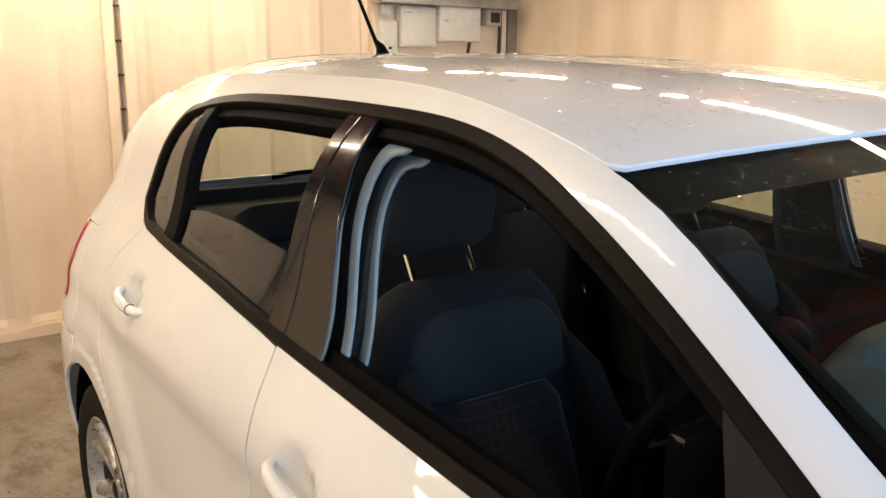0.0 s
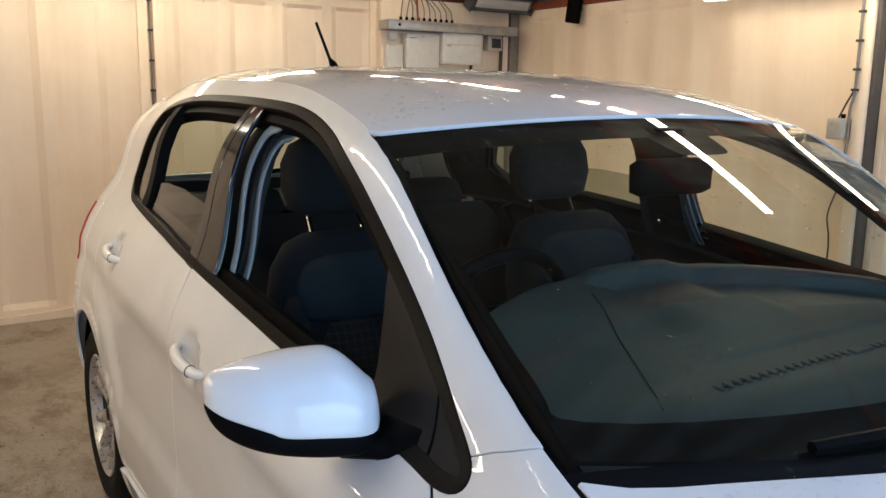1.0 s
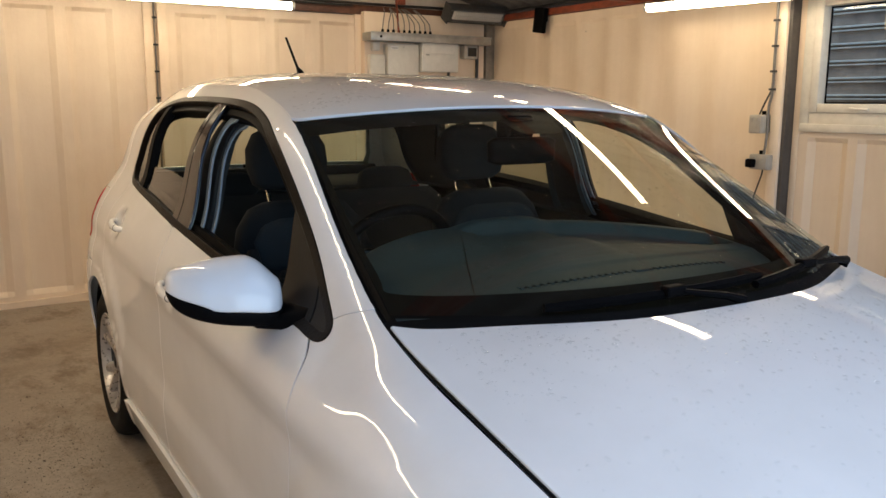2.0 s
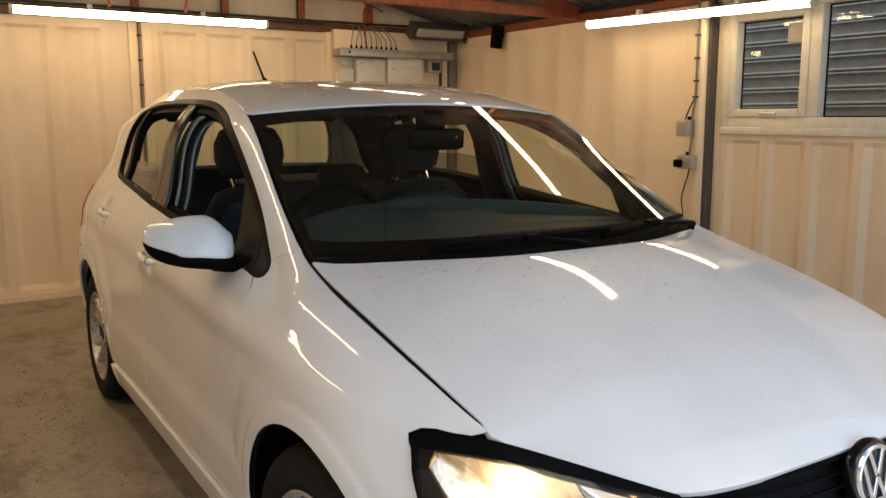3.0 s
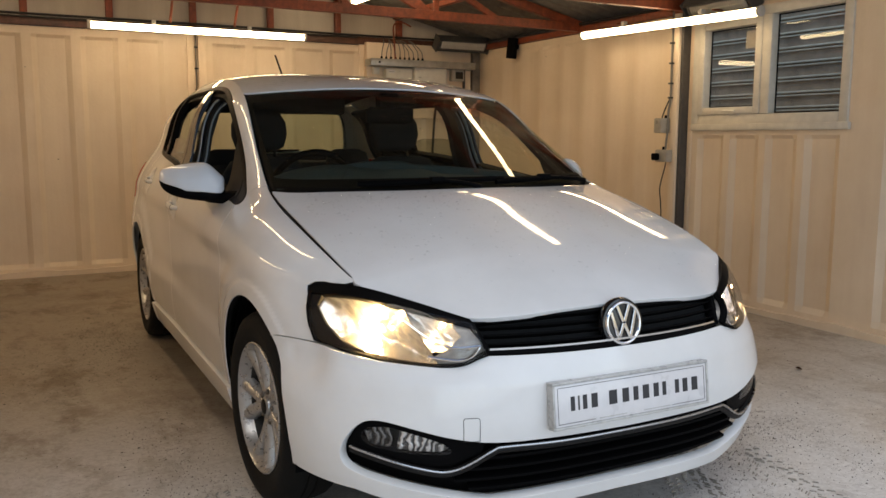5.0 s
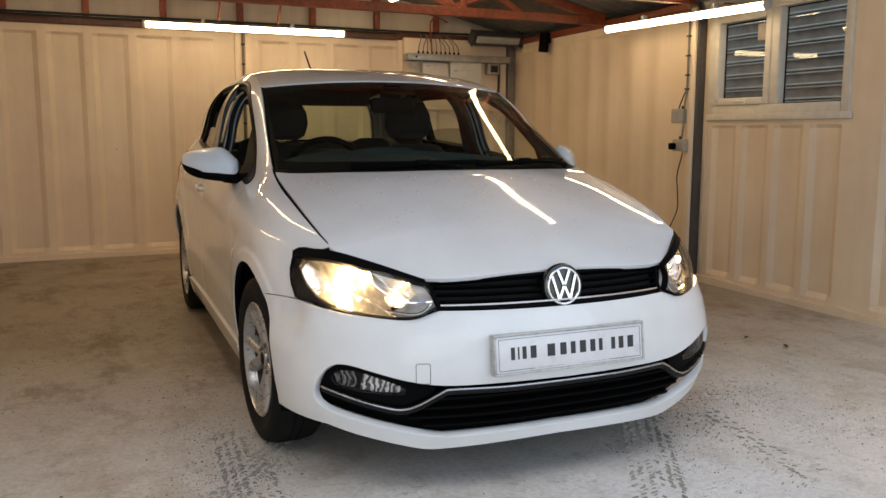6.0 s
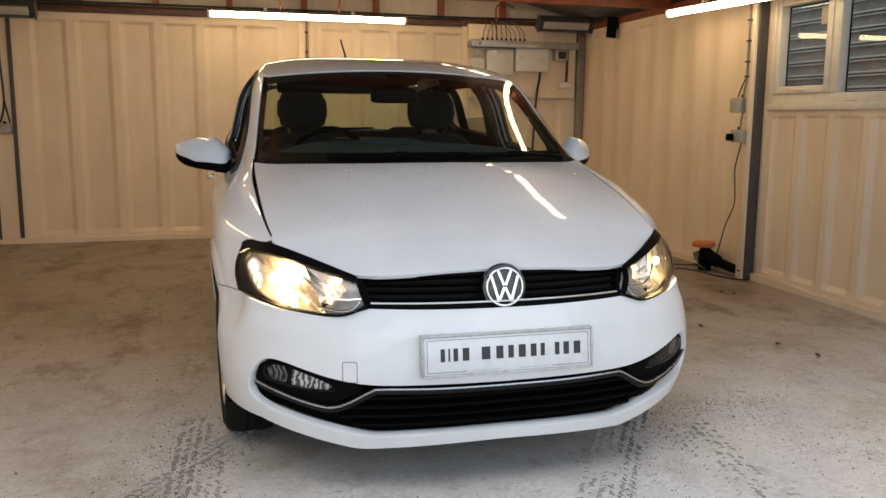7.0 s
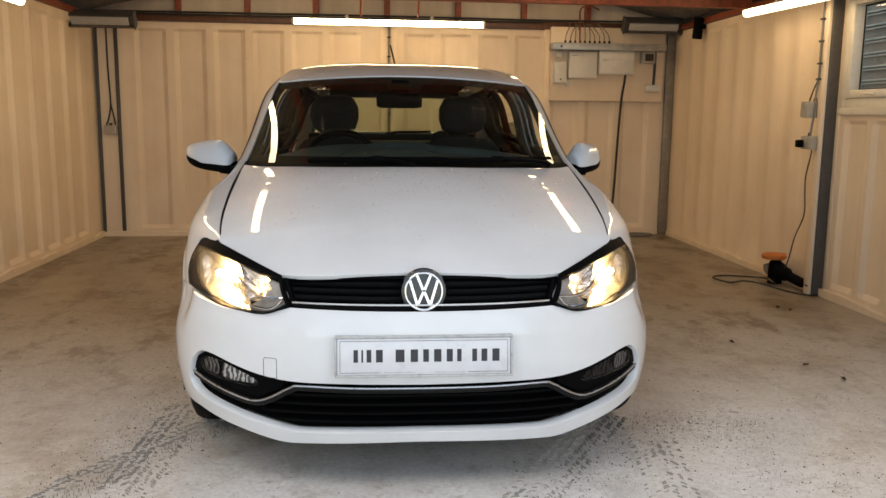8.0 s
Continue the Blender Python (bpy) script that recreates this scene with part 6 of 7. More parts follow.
def pad(secs, n=20, expo=0.55):
    """A cushion lofted through sections (x, y, z, half width, half depth, lean in degrees), closed and rounded at both ends."""
    bm = bmesh.new()
    rows = []
    for x, y, z, hw, hd, lean in secs:
        cl, sl = math.cos(radians(lean)), math.sin(radians(lean))
        row = []
        for k in range(n):
            a = 2 * math.pi * k / n
            px = hw * math.copysign(abs(math.cos(a)) ** expo, math.cos(a))
            py = hd * math.copysign(abs(math.sin(a)) ** expo, math.sin(a))
            row.append(bm.verts.new((x + px, y + py * cl, z - py * sl)))
        rows.append(row)
    for a, b in zip(rows, rows[1:]):
        for i in range(n):
            bm.faces.new((a[i], a[(i + 1) % n], b[(i + 1) % n], b[i]))
    bm.faces.new(rows[0][::-1])
    bm.faces.new(rows[-1])
    return bm


for sx in (-0.36, 0.36):
    seat = part("front_seat", pad([(sx, 1.310, 0.42, 0.20, 0.05, 18), (sx, 1.330, 0.46, 0.235, 0.075, 18), (sx, 1.400, 0.65, 0.245, 0.075, 18), (sx, 1.470, 0.85, 0.235, 0.072, 18), (sx, 1.505, 0.96, 0.205, 0.066, 18), (sx, 1.525, 1.012, 0.165, 0.052, 18), (sx, 1.530, 1.03, 0.12, 0.03, 18)]), CLOTH, car, "dark blue cloth front seat with a checked centre", True, 60)
    part("seat_centre", pad([(sx, 1.265, 0.47, 0.12, 0.03, 18), (sx, 1.335, 0.66, 0.135, 0.035, 18), (sx, 1.385, 0.80, 0.13, 0.032, 18), (sx, 1.398, 0.835, 0.11, 0.02, 18)]), CHECK, seat, "checked cloth centre", True, 60)
    part("upper_panel", pad([(sx, 1.400, 0.836, 0.12, 0.018, 18), (sx, 1.406, 0.850, 0.172, 0.026, 18), (sx, 1.436, 0.920, 0.180, 0.028, 18), (sx, 1.450, 0.960, 0.155, 0.026, 18), (sx, 1.462, 0.985, 0.12, 0.014, 18)]), PANEL, seat, "plain grey-blue upper cloth panel", True, 60)
    for sg in (-1, 1):
        part("bolster", pad([(sx + sg * 0.205, 1.265, 0.46, 0.03, 0.06, 18), (sx + sg * 0.215, 1.325, 0.66, 0.038, 0.075, 18), (sx + sg * 0.20, 1.400, 0.84, 0.032, 0.05, 18), (sx + sg * 0.185, 1.430, 0.90, 0.015, 0.02, 18)], 14), CLOTH, seat, "", True, 60)
    part("cushion", pad([(sx, 1.080, 0.26, 0.22, 0.24, 0), (sx, 1.080, 0.36, 0.25, 0.27, 4), (sx, 1.080, 0.42, 0.24, 0.26, 6), (sx, 1.080, 0.445, 0.19, 0.21, 6)]), CLOTH, seat, "", True, 60)
    part("headrest", pad([(sx, 1.595, 1.065, 0.085, 0.03, 12), (sx, 1.595, 1.085, 0.118, 0.048, 12), (sx, 1.602, 1.14, 0.135, 0.055, 12), (sx, 1.612, 1.20, 0.132, 0.052, 12), (sx, 1.620, 1.245, 0.108, 0.042, 12), (sx, 1.624, 1.262, 0.07, 0.022, 12)]), CLOTH, seat, "", True, 60)
    for sg in (-1, 1):
        part("headrest_rod", tube([(sx + sg * 0.072, 1.555, 0.99), (sx + sg * 0.072, 1.612, 1.09)], 0.0065, 8), CHROME, seat, "chrome headrest rod", True)
bench = part("rear_seat", pad([(0, 2.10, 0.45, 0.60, 0.07, 20), (0, 2.17, 0.70, 0.62, 0.075, 20), (0, 2.24, 0.92, 0.60, 0.065, 20), (0, 2.255, 0.965, 0.56, 0.04, 20)], 28, 0.4), CLOTH, car, "dark cloth rear bench", True, 60)
part("cushion", pad([(0, 1.86, 0.28, 0.58, 0.24, 0), (0, 1.86, 0.40, 0.62, 0.27, 4), (0, 1.86, 0.45, 0.56, 0.22, 4)], 28, 0.4), CLOTH, bench, "", True, 60)
for sx in (-0.36, 0.36):
    part("headrest", pad([(sx, 2.29, 0.955, 0.11, 0.03, 14), (sx, 2.295, 0.985, 0.135, 0.045, 14), (sx, 2.31, 1.04, 0.12, 0.04, 14), (sx, 2.315, 1.06, 0.08, 0.02, 14)]), CLOTH, bench, "", True, 60)
part("parcel_shelf", box((-0.56, 2.34, 0.965), (0.56, 2.90, 0.985), 0.008), LINER, car, "dark parcel shelf", True)
part("tailgate_header", box((-0.43, 2.50, 1.275), (0.43, 2.60, 1.385), 0.02), LINER, car, "", True)
part("tailgate_lining", box((-0.60, 2.86, 0.62), (0.60, 2.90, 1.03), 0.01), LINER, car, "", True)

# dashboard: a soft top with a raised middle, a sunken tray behind it and a long defroster vent
def dash_fold(x):
    return 0.318 + 0.36 * x * x


def dash_rear(x):
    return 0.885 - 0.60 * x * x


def dash_top(x, y):
    tray_edge = np.interp(x, (-0.17, -0.14, -0.115, -0.05, 0.06, 0.10, 0.14, 0.24, 0.466, 0.56, 0.60), (0.83, 0.74, 0.665, 0.655, 0.655, 0.645, 0.605, 0.587, 0.541, 0.545, 0.80))
    z = 0.955 + 0.12 * (y - 0.4) - 0.026 * (x / 0.685) ** 2
    z += 0.014 * float(ease((x + 0.20) / 0.10)) * float(ease((0.15 - x) / 0.08)) * float(ease((y - 0.46) / 0.17))
    z += 0.004 * float(ease((y - 0.470 - 0.03 * max(x, 0)) / 0.012)) * float(ease((x + 0.24) / 0.08))
    z -= 0.030 * float(ease((y - tray_edge) / 0.014)) * float(ease((dash_rear(x) - 0.020 - y) / 0.045))
    z += 0.016 * math.exp(-(((x + 0.36) / 0.17) ** 4)) * float(ease((y - 0.60) / 0.12))
    z -= 4.0 * max(dash_fold(x) + 0.06 - y, 0) ** 2 + 0.05 * float(ease((abs(x) - 0.575) / 0.10))
    return float(z)


bm = bmesh.new()
rows = []
for k in range(121):
    x = -0.685 + 1.37 * k / 120
    u = x / 0.685
    yf, yr = dash_fold(x), dash_rear(x)
    zr = dash_top(x, yr)
    y0 = 0.20 + 0.15 * u * u
    row = [(x, y0, 0.60), (x, y0, 0.82), *[(x, yf - q, dash_top(x, yf - q)) for q in (0.085, 0.06, 0.04, 0.02)]]
    row += [(x, yf + (yr - yf) * i / 80, dash_top(x, yf + (yr - yf) * i / 80)) for i in range(81)]
    row += [(x, yr + 0.014, zr - 0.004), (x, yr + 0.024, zr - 0.016), (x, yr + 0.026, 0.90), (x, 0.80, 0.70), (x, 0.66, 0.45)]
    rows.append([bm.verts.new(p) for p in row])
for a, b in zip(rows, rows[1:]):
    for i in range(len(a) - 1):
        bm.faces.new((a[i], a[i + 1], b[i + 1], b[i]))
bm.faces.new(rows[0][::-1])
bm.faces.new(rows[-1])
dash = part("dashboard", bm, DASH, car, "dark soft plastic dashboard", True, 60)
part("seam", tube([(-0.202 - 0.204 * k / 12, 0.782 - 0.378 * k / 12, dash_top(-0.202 - 0.204 * k / 12, 0.782 - 0.378 * k / 12)) for k in range(13)], 0.0014, 6), TRIM, dash)
for x0, x1 in ((-0.285, 0.035), (0.100, 0.36)):
    part("vent_slot", tube([(x, 0.408, dash_top(x, 0.408) - 0.0015) for x in np.linspace(x0, x1, 14)], 0.0040, 6), TRIM, dash)
    for k in range(int((x1 - x0) / 0.021) + 1):
        x = x0 + 0.021 * k
        z = dash_top(x, 0.408)
        part("vent_rib", box((x - 0.005, 0.399, z - 0.006), (x + 0.005, 0.418, z + 0.0030), 0.002), DASH, dash)
z = dash_top(0.07, 0.408)
part("sensor_cap", box((0.045, 0.398, z - 0.004), (0.092, 0.416, z + 0.004), 0.003), DASH, dash)
part("instrument_binnacle", box((-0.50, 0.88, 0.84), (-0.22, 0.915, 0.975), 0.012), GLOSS, dash, "", True)
wheel_m = pose(-0.30, 0.985, 0.90, 24)
ring = [(0.185 * math.cos(a), 0.0, 0.185 * math.sin(a)) for a in (2 * math.pi * k / 40 for k in range(41))]
sw = part("steering_wheel", tube(ring, 0.0155, 10), BLACK, car, "black steering wheel", True)
sw.matrix_world = wheel_m
part("boss", pad([(0, -0.03, -0.06, 0.04, 0.02, 0), (0, -0.03, -0.045, 0.075, 0.03, 0), (0, -0.03, 0.04, 0.085, 0.03, 0), (0, -0.03, 0.055, 0.05, 0.02, 0)]), BLACK, sw, "", True)
for a in (0, 180, 270):
    part("spoke", tube([(0.06 * math.cos(radians(a)), -0.02, 0.06 * math.sin(radians(a))), (0.178 * math.cos(radians(a)), 0, 0.178 * math.sin(radians(a)))], [0.02, 0.012], 8), BLACK, sw, "", True)
part("column", tube([(0, -0.02, 0), (0, -0.17, 0.02)], 0.045, 12), BLACK, sw, "", True)
im = part("interior_mirror", pad([(-0.025, 0.765, 1.189, 0.085, 0.012, 0), (-0.025, 0.765, 1.197, 0.105, 0.02, 0), (-0.025, 0.765, 1.249, 0.108, 0.02, 0), (-0.025, 0.765, 1.259, 0.09, 0.012, 0)]), BLACK, car, "black interior mirror", True, 60)
part("stalk", box((-0.065, 0.775, 1.253), (0.025, 0.835, 1.318), 0.012), BLACK, im)

# ---- switchgear on the back wall ----
def room_thing(name, x, y, z, label, category, group=""):
    return thing(name, ROOM @ pose(x, y, z), label, category, group)


board = room_thing("backboard", 1.68, 4.95, 1.325, "cream painted plywood board on the back wall", "board")
part("panel", box((0, 0, 0), (1.13, 0.075, 0.70), 0.004), WALL, board, "", True)

tray = room_thing("cable_trunking", 1.66, 4.80, 1.80, "galvanised steel cable trunking under a row of cables", "trunking")
part("body", box((0, 0, 0), (1.12, 0.148, 0.062), 0.004), GALV, tray, "", True)
part("lid_edge", box((-0.002, -0.003, 0.052), (1.122, 0.0, 0.064), 0.001), GALV, tray)
part("knockout", tube([(0.085, -0.001, 0.030), (0.085, -0.005, 0.030)], 0.010, 14), BLACK, tray)
for k in range(10):
    x = 0.14 + 0.048 * k
    part("gland", tube([(x, 0.075, 0.062), (x, 0.075, 0.080), (x, 0.075, 0.092)], [0.0115, 0.0115, 0.008], 8), BLACK, tray, "", True)
    b = (0.33 - x) * 0.25 + 0.02 * math.sin(k * 1.7)
    part("cable", tube(smooth_line([(x, 0.075, 0.090), (x + 0.2 * b, 0.08, 0.15), (x + b, 0.13, 0.22), (x + b * 1.5, 0.19, 0.262)], 4), 0.0042, 6), GREYPIPE, tray, "", True)


def case(name, x0, x1, z0, z1, depth, material, label, seam=None, y=4.949):
    t = room_thing(name, x0, y, z0, label, "electrical box", "switchgear boxes")
    w, h = x1 - x0, z1 - z0
    part("case", box((0, -depth, 0), (w, -0.001, h), 0.006), material, t, "", True)
    part("cover", box((0.008, -depth - 0.006, 0.008), (w - 0.008, -depth + 0.001, h - 0.008), 0.004), material, t, "", True)
    if seam:
        part("flap", box((0.012, -depth - 0.010, h * seam), (w - 0.012, -depth - 0.005, h - 0.014), 0.003), material, t, "", True)
        part("latch", box((0.03, -depth - 0.013, h * seam - 0.012), (0.06, -depth - 0.006, h * seam - 0.003), 0.002), GALV, t)
    return t


b = case("fuse_box", 1.843, 2.12, 1.535, 1.785, 0.085, BOXWHITE, "white enamel fuse box with a warning label")
part("label_plate", box((0.02, -0.0935, 0.205), (0.085, -0.0915, 0.232)), PLATE, b, "small pale label")
part("text_bar", box((0.024, -0.0942, 0.214), (0.078, -0.0934, 0.218)), INK, b)
part("screw", tube([(0.135, -0.090, 0.225), (0.135, -0.094, 0.225)], 0.005, 8), GALV, b)
case("consumer_unit", 2.135, 2.48, 1.575, 1.80, 0.11, BOXWHITE, "cream consumer unit with a hinged flap", 0.62)
b = case("meter", 2.565, 2.70, 1.69, 1.80, 0.07, BOXGREY, "grey electricity meter with a dark window")
part("display", box((0.03, -0.080, 0.02), (0.115, -0.075, 0.088), 0.002), GLOSS, b, "dark meter window")
b = case("isolator_box", 1.70, 1.83, 1.487, 1.70, 0.06, BOXWHITE, "white isolator box with a small black knob")
part("knob", tube([(0.065, -0.062, 0.04), (0.065, -0.078, 0.04)], 0.008, 10), BLACK, b)
case("junction_box", 1.73, 1.79, 1.73, 1.795, 0.05, BOXWHITE, "small white junction box")
case("junction_box", 2.63, 2.76, 1.42, 1.485, 0.055, BOXWHITE, "cream junction box under a black cable")
o = obj("key_fob", box((0, 0, 0), (0.028, 0.012, 0.05), 0.004), BOXWHITE, True)
o.matrix_world = ROOM @ pose(1.835, 4.93, 1.462)
tagged(o, "small pale tag hung on the board", "tag")


def cable(pts, r, material, label, name="cable", category="cable"):
    o = obj(name, tube(smooth_line(pts, 6), r, 8), material, True)
    o.matrix_world = ROOM
    return tagged(o, label, category, "loose cables")


cable([(2.705, 4.90, 1.80), (2.705, 4.90, 1.65), (2.70, 4.90, 1.485)], 0.014, CABLE, "black cable down to the junction box")
cable([(2.40, 4.86, 1.58), (2.40, 4.88, 1.50), (2.395, 4.93, 1.35), (2.385, 4.96, 1.0), (2.37, 4.97, 0.5), (2.35, 4.97, 0.12), (2.36, 4.95, 0.03)], 0.012, CABLE, "thick black cable hanging down the wall")
cable([(2.36, 4.95, 0.014), (2.45, 4.86, 0.012), (2.62, 4.80, 0.012), (2.74, 4.86, 0.012), (2.66, 4.93, 0.012), (2.52, 4.92, 0.014)], 0.012, GREYPIPE, "grey hose end lying in the corner", "hose", "hose")
cable([(1.94, 4.87, 1.865), (1.945, 4.90, 2.02), (1.95, 4.93, 2.17), (1.985, 4.93, 2.215), (2.06, 4.935, 2.22), (2.14, 4.94, 2.19)], 0.008, OXIDE, "thin red brown conduit bent above the trunking", "conduit", "conduit")
cable([(-2.6, 5.0, 2.085), (-1.0, 4.99, 2.088), (0.4, 4.99, 2.09), (1.6, 4.99, 2.085), (2.5, 4.99, 2.09)], 0.010, CABLE, "dark cable clipped along the back wall rail")
cable([(-2.6, 4.985, 2.062), (-1.4, 4.985, 2.064), (0.0, 4.985, 2.06), (1.6, 4.985, 2.065)], 0.008, CABLE, "dark cable clipped along the back wall rail")
cable([(2.885, 4.8, 2.07), (2.885, 3.6, 2.075), (2.885, 2.4, 2.07), (2.885, 1.0, 2.075), (2.885, -1.0, 2.07)], 0.011, CABLE, "dark cable clipped along the eaves rail")


def conduit(name, pts, r, clips, material, label, place=None):
    t = thing(name, place or ROOM, label, "cable", "clipped cables")
    part("run", tube(smooth_line(pts, 4), r, 8), material, t, "", True)
    for c in clips:
        part("clip", box((c[0] - 0.016, c[1] - 0.016, c[2] - 0.006), (c[0] + 0.016, c[1] + 0.016, c[2] + 0.006), 0.003), CABLE, t)
    return t


conduit("wall_cable", [(0.118, 5.03, 2.0), (0.118, 5.03, 1.4), (0.119, 5.03, 0.8), (0.118, 5.03, 0.2)], 0.0055, [(0.118, 5.028, z) for z in (1.9, 1.72, 1.54, 1.36, 1.18)], GREYPIPE, "grey cable clipped between the wall posts")
conduit("wall_cable", [(2.836, 2.076, 2.02), (2.836, 2.077, 1.7), (2.835, 2.076, 1.42), (2.832, 2.09, 1.32), (2.828, 2.086, 1.2), (2.815, 2.08, 1.12), (2.812, 2.085, 1.055)], 0.0075, [(2.838, 2.077, z) for z in (1.93, 1.80, 1.66, 1.52, 1.42)], GREYPIPE, "grey cable clipped to the side wall post", EAST)
conduit("wall_cable", [(2.835, 2.078, 1.42), (2.822, 2.11, 1.345), (2.815, 2.135, 1.28)], 0.005, [], CABLE, "dark flex into the switch box", EAST)
conduit("wall_cable", [(-2.485, 5.02, 2.0), (-2.485, 5.02, 1.6), (-2.475, 5.02, 1.25), (-2.50, 5.015, 1.10), (-2.52, 5.01, 1.05)], 0.008, [], CABLE, "dark cable down to a socket")
conduit("wall_cable", [(-2.475, 5.02, 1.25), (-2.45, 5.015, 1.12), (-2.438, 5.01, 1.05)], 0.007, [], CABLE, "dark cable down to a socket")


def socket(m, w, h, d, label, dark=True, place=None):
    t = thing("wall_socket", (place or ROOM) @ m, label, "socket", "wall sockets")
    part("box", box((0, 0, 0), (w, d, h), 0.006), BOXGREY, t, "", True)
    part("face", box((0.004, -0.006, 0.004), (w - 0.004, 0.001, h - 0.004), 0.003), BOXGREY, t, "", True)
    for k in (0.3, 0.7):
        part("switch", box((w * k - 0.010, -0.011, h * 0.62), (w * k + 0.010, -0.005, h * 0.86), 0.002), BOXGREY, t)
    if dark:
        part("gland", tube([(w * 0.5, d * 0.5, h), (w * 0.5, d * 0.5, h + 0.022)], 0.012, 8), BLACK, t)
    return t


socket(pose(2.785, 2.180, 1.172, 0, 0, -90), 0.085, 0.105, 0.144, "grey metal switch box on the side wall", True, EAST)
s2 = socket(pose(2.798, 2.172, 0.965, 0, 0, -90), 0.125, 0.088, 0.0465, "grey double socket with a black plug", True, EAST)
part("plug", box((0.005, -0.048, 0.012), (0.055, -0.0065, 0.062), 0.010), BLACK, s2, "black plug", True)
socket(pose(-2.535, 4.985, 0.96), 0.11, 0.085, 0.043, "pale wall socket by the corner post")
cable([(2.80, 2.115, 0.975), (2.80, 2.12, 0.93), (2.80, 2.165, 0.78), (2.79, 2.14, 0.66), (2.80, 2.15, 0.52), (2.785, 2.22, 0.36), (2.78, 2.27, 0.20), (2.77, 2.30, 0.12)], 0.0045, CABLE, "black flex hanging from the socket to the floor")
cable([(2.76, 2.52, 0.02), (2.62, 2.66, 0.008), (2.50, 2.70, 0.007), (2.40, 2.62, 0.007), (2.44, 2.44, 0.007), (2.56, 2.46, 0.012), (2.66, 2.36, 0.007), (2.70, 2.12, 0.007), (2.78, 1.98, 0.007), (2.85, 2.00, 0.012), (2.84, 2.08, 0.03)], 0.0055, CABLE, "black flex lying in a loop on the floor")

tool = thing("polisher", ROOM @ pose(2.79, 2.32, 0), "black electric polisher with an orange pad, lying on the floor", "power tool")
part("body", pad([(0.045, -0.27, 0.045, 0.030, 0.030, 0), (0.03, -0.27, 0.062, 0.030, 0.03, 0)], 14), BLACK, tool, "", True)
part("grip", tube(smooth_line([(0.05, -0.28, 0.035), (0.035, -0.16, 0.055), (0.0, -0.02, 0.085), (-0.01, 0.08, 0.11)], 5), [0.026] * 5 + [0.034] * 5 + [0.05] * 5 + [0.055], 12), BLACK, tool, "", True)
part("head", tube([(-0.01, 0.12, 0.0), (-0.01, 0.12, 0.09), (-0.01, 0.12, 0.15), (-0.01, 0.12, 0.165)], [0.05, 0.05, 0.045, 0.03], 16), BLACK, tool, "", True)
part("gear_case", tube([(-0.01, 0.16, 0.06), (-0.02, 0.20, 0.09), (-0.025, 0.215, 0.12)], [0.035, 0.038, 0.030], 14), GREYPIPE, tool, "", True)
part("pad", tube([(-0.02, 0.13, 0.172), (-0.02, 0.13, 0.182), (-0.022, 0.13, 0.205), (-0.022, 0.13, 0.212)], [0.07, 0.085, 0.085, 0.07], 24), ORANGE, tool, "orange foam pad", True)
part("guard", tube([(-0.06, 0.02, 0.02), (-0.075, 0.09, 0.035), (-0.07, 0.17, 0.03)], 0.012, 8), GLOSS, tool, "", True)

# alarm sounder in the corner
sp = thing("wall_speaker", ROOM @ pose(2.84, 4.27, 1.90), "small black loudspeaker under the eaves", "loudspeaker")
part("case", box((-0.024, -0.05, -0.03), (0.024, 0.06, 0.16), 0.010, pose(0.02, 0, 0, 8, 0, 6)), BLACK, sp, "", True)
part("bracket", box((0.05, -0.012, 0.06), (0.132, 0.012, 0.10), 0.003), BLACK, sp)
nb = obj("notice", box((0, 0, 0), (0.006, 0.12, 0.11)), BOXGREY)
nb.matrix_world = EAST @ pose(XR + 0.041, 1.41, 1.72)
tagged(nb, "pale paper notice on the window glass", "notice")

# ---- litter and dirt on the floor ----
rng = random.Random(7)


def leaf(x, y, size, turn):
    bm = bmesh.new()
    ring = []
    for k in range(10):
        a = 2 * math.pi * k / 10
        r = size * (0.6 + 0.4 * math.cos(a) ** 2) * rng.uniform(0.8, 1.1)
        ring.append(bm.verts.new((r * math.cos(a), 0.55 * r * math.sin(a), 0.004 + 0.012 * abs(math.sin(a)) * rng.uniform(0.3, 1))))
    mid = bm.verts.new((0, 0, 0.003))
    for k in range(10):
        bm.faces.new((mid, ring[k], ring[(k + 1) % 10]))
    bmesh.ops.solidify(bm, geom=bm.faces[:], thickness=0.0015)
    o = obj("dead_leaf", bm, LEAF, True)
    o.matrix_world = pose(x, y, 0.0005, 0, 0, turn)
    return tagged(o, "curled brown dead leaf on the concrete", "leaf", "dead leaves")


for x, y, sz, tn in ((1.90, 0.50, 0.022, 20), (1.96, 0.28, 0.028, 75), (2.40, 1.62, 0.02, 40), (2.36, 1.70, 0.018, 10), (-2.28, 1.05, 0.024, 60), (1.72, 0.92, 0.02, 110)):
    leaf(x, y, sz, tn)


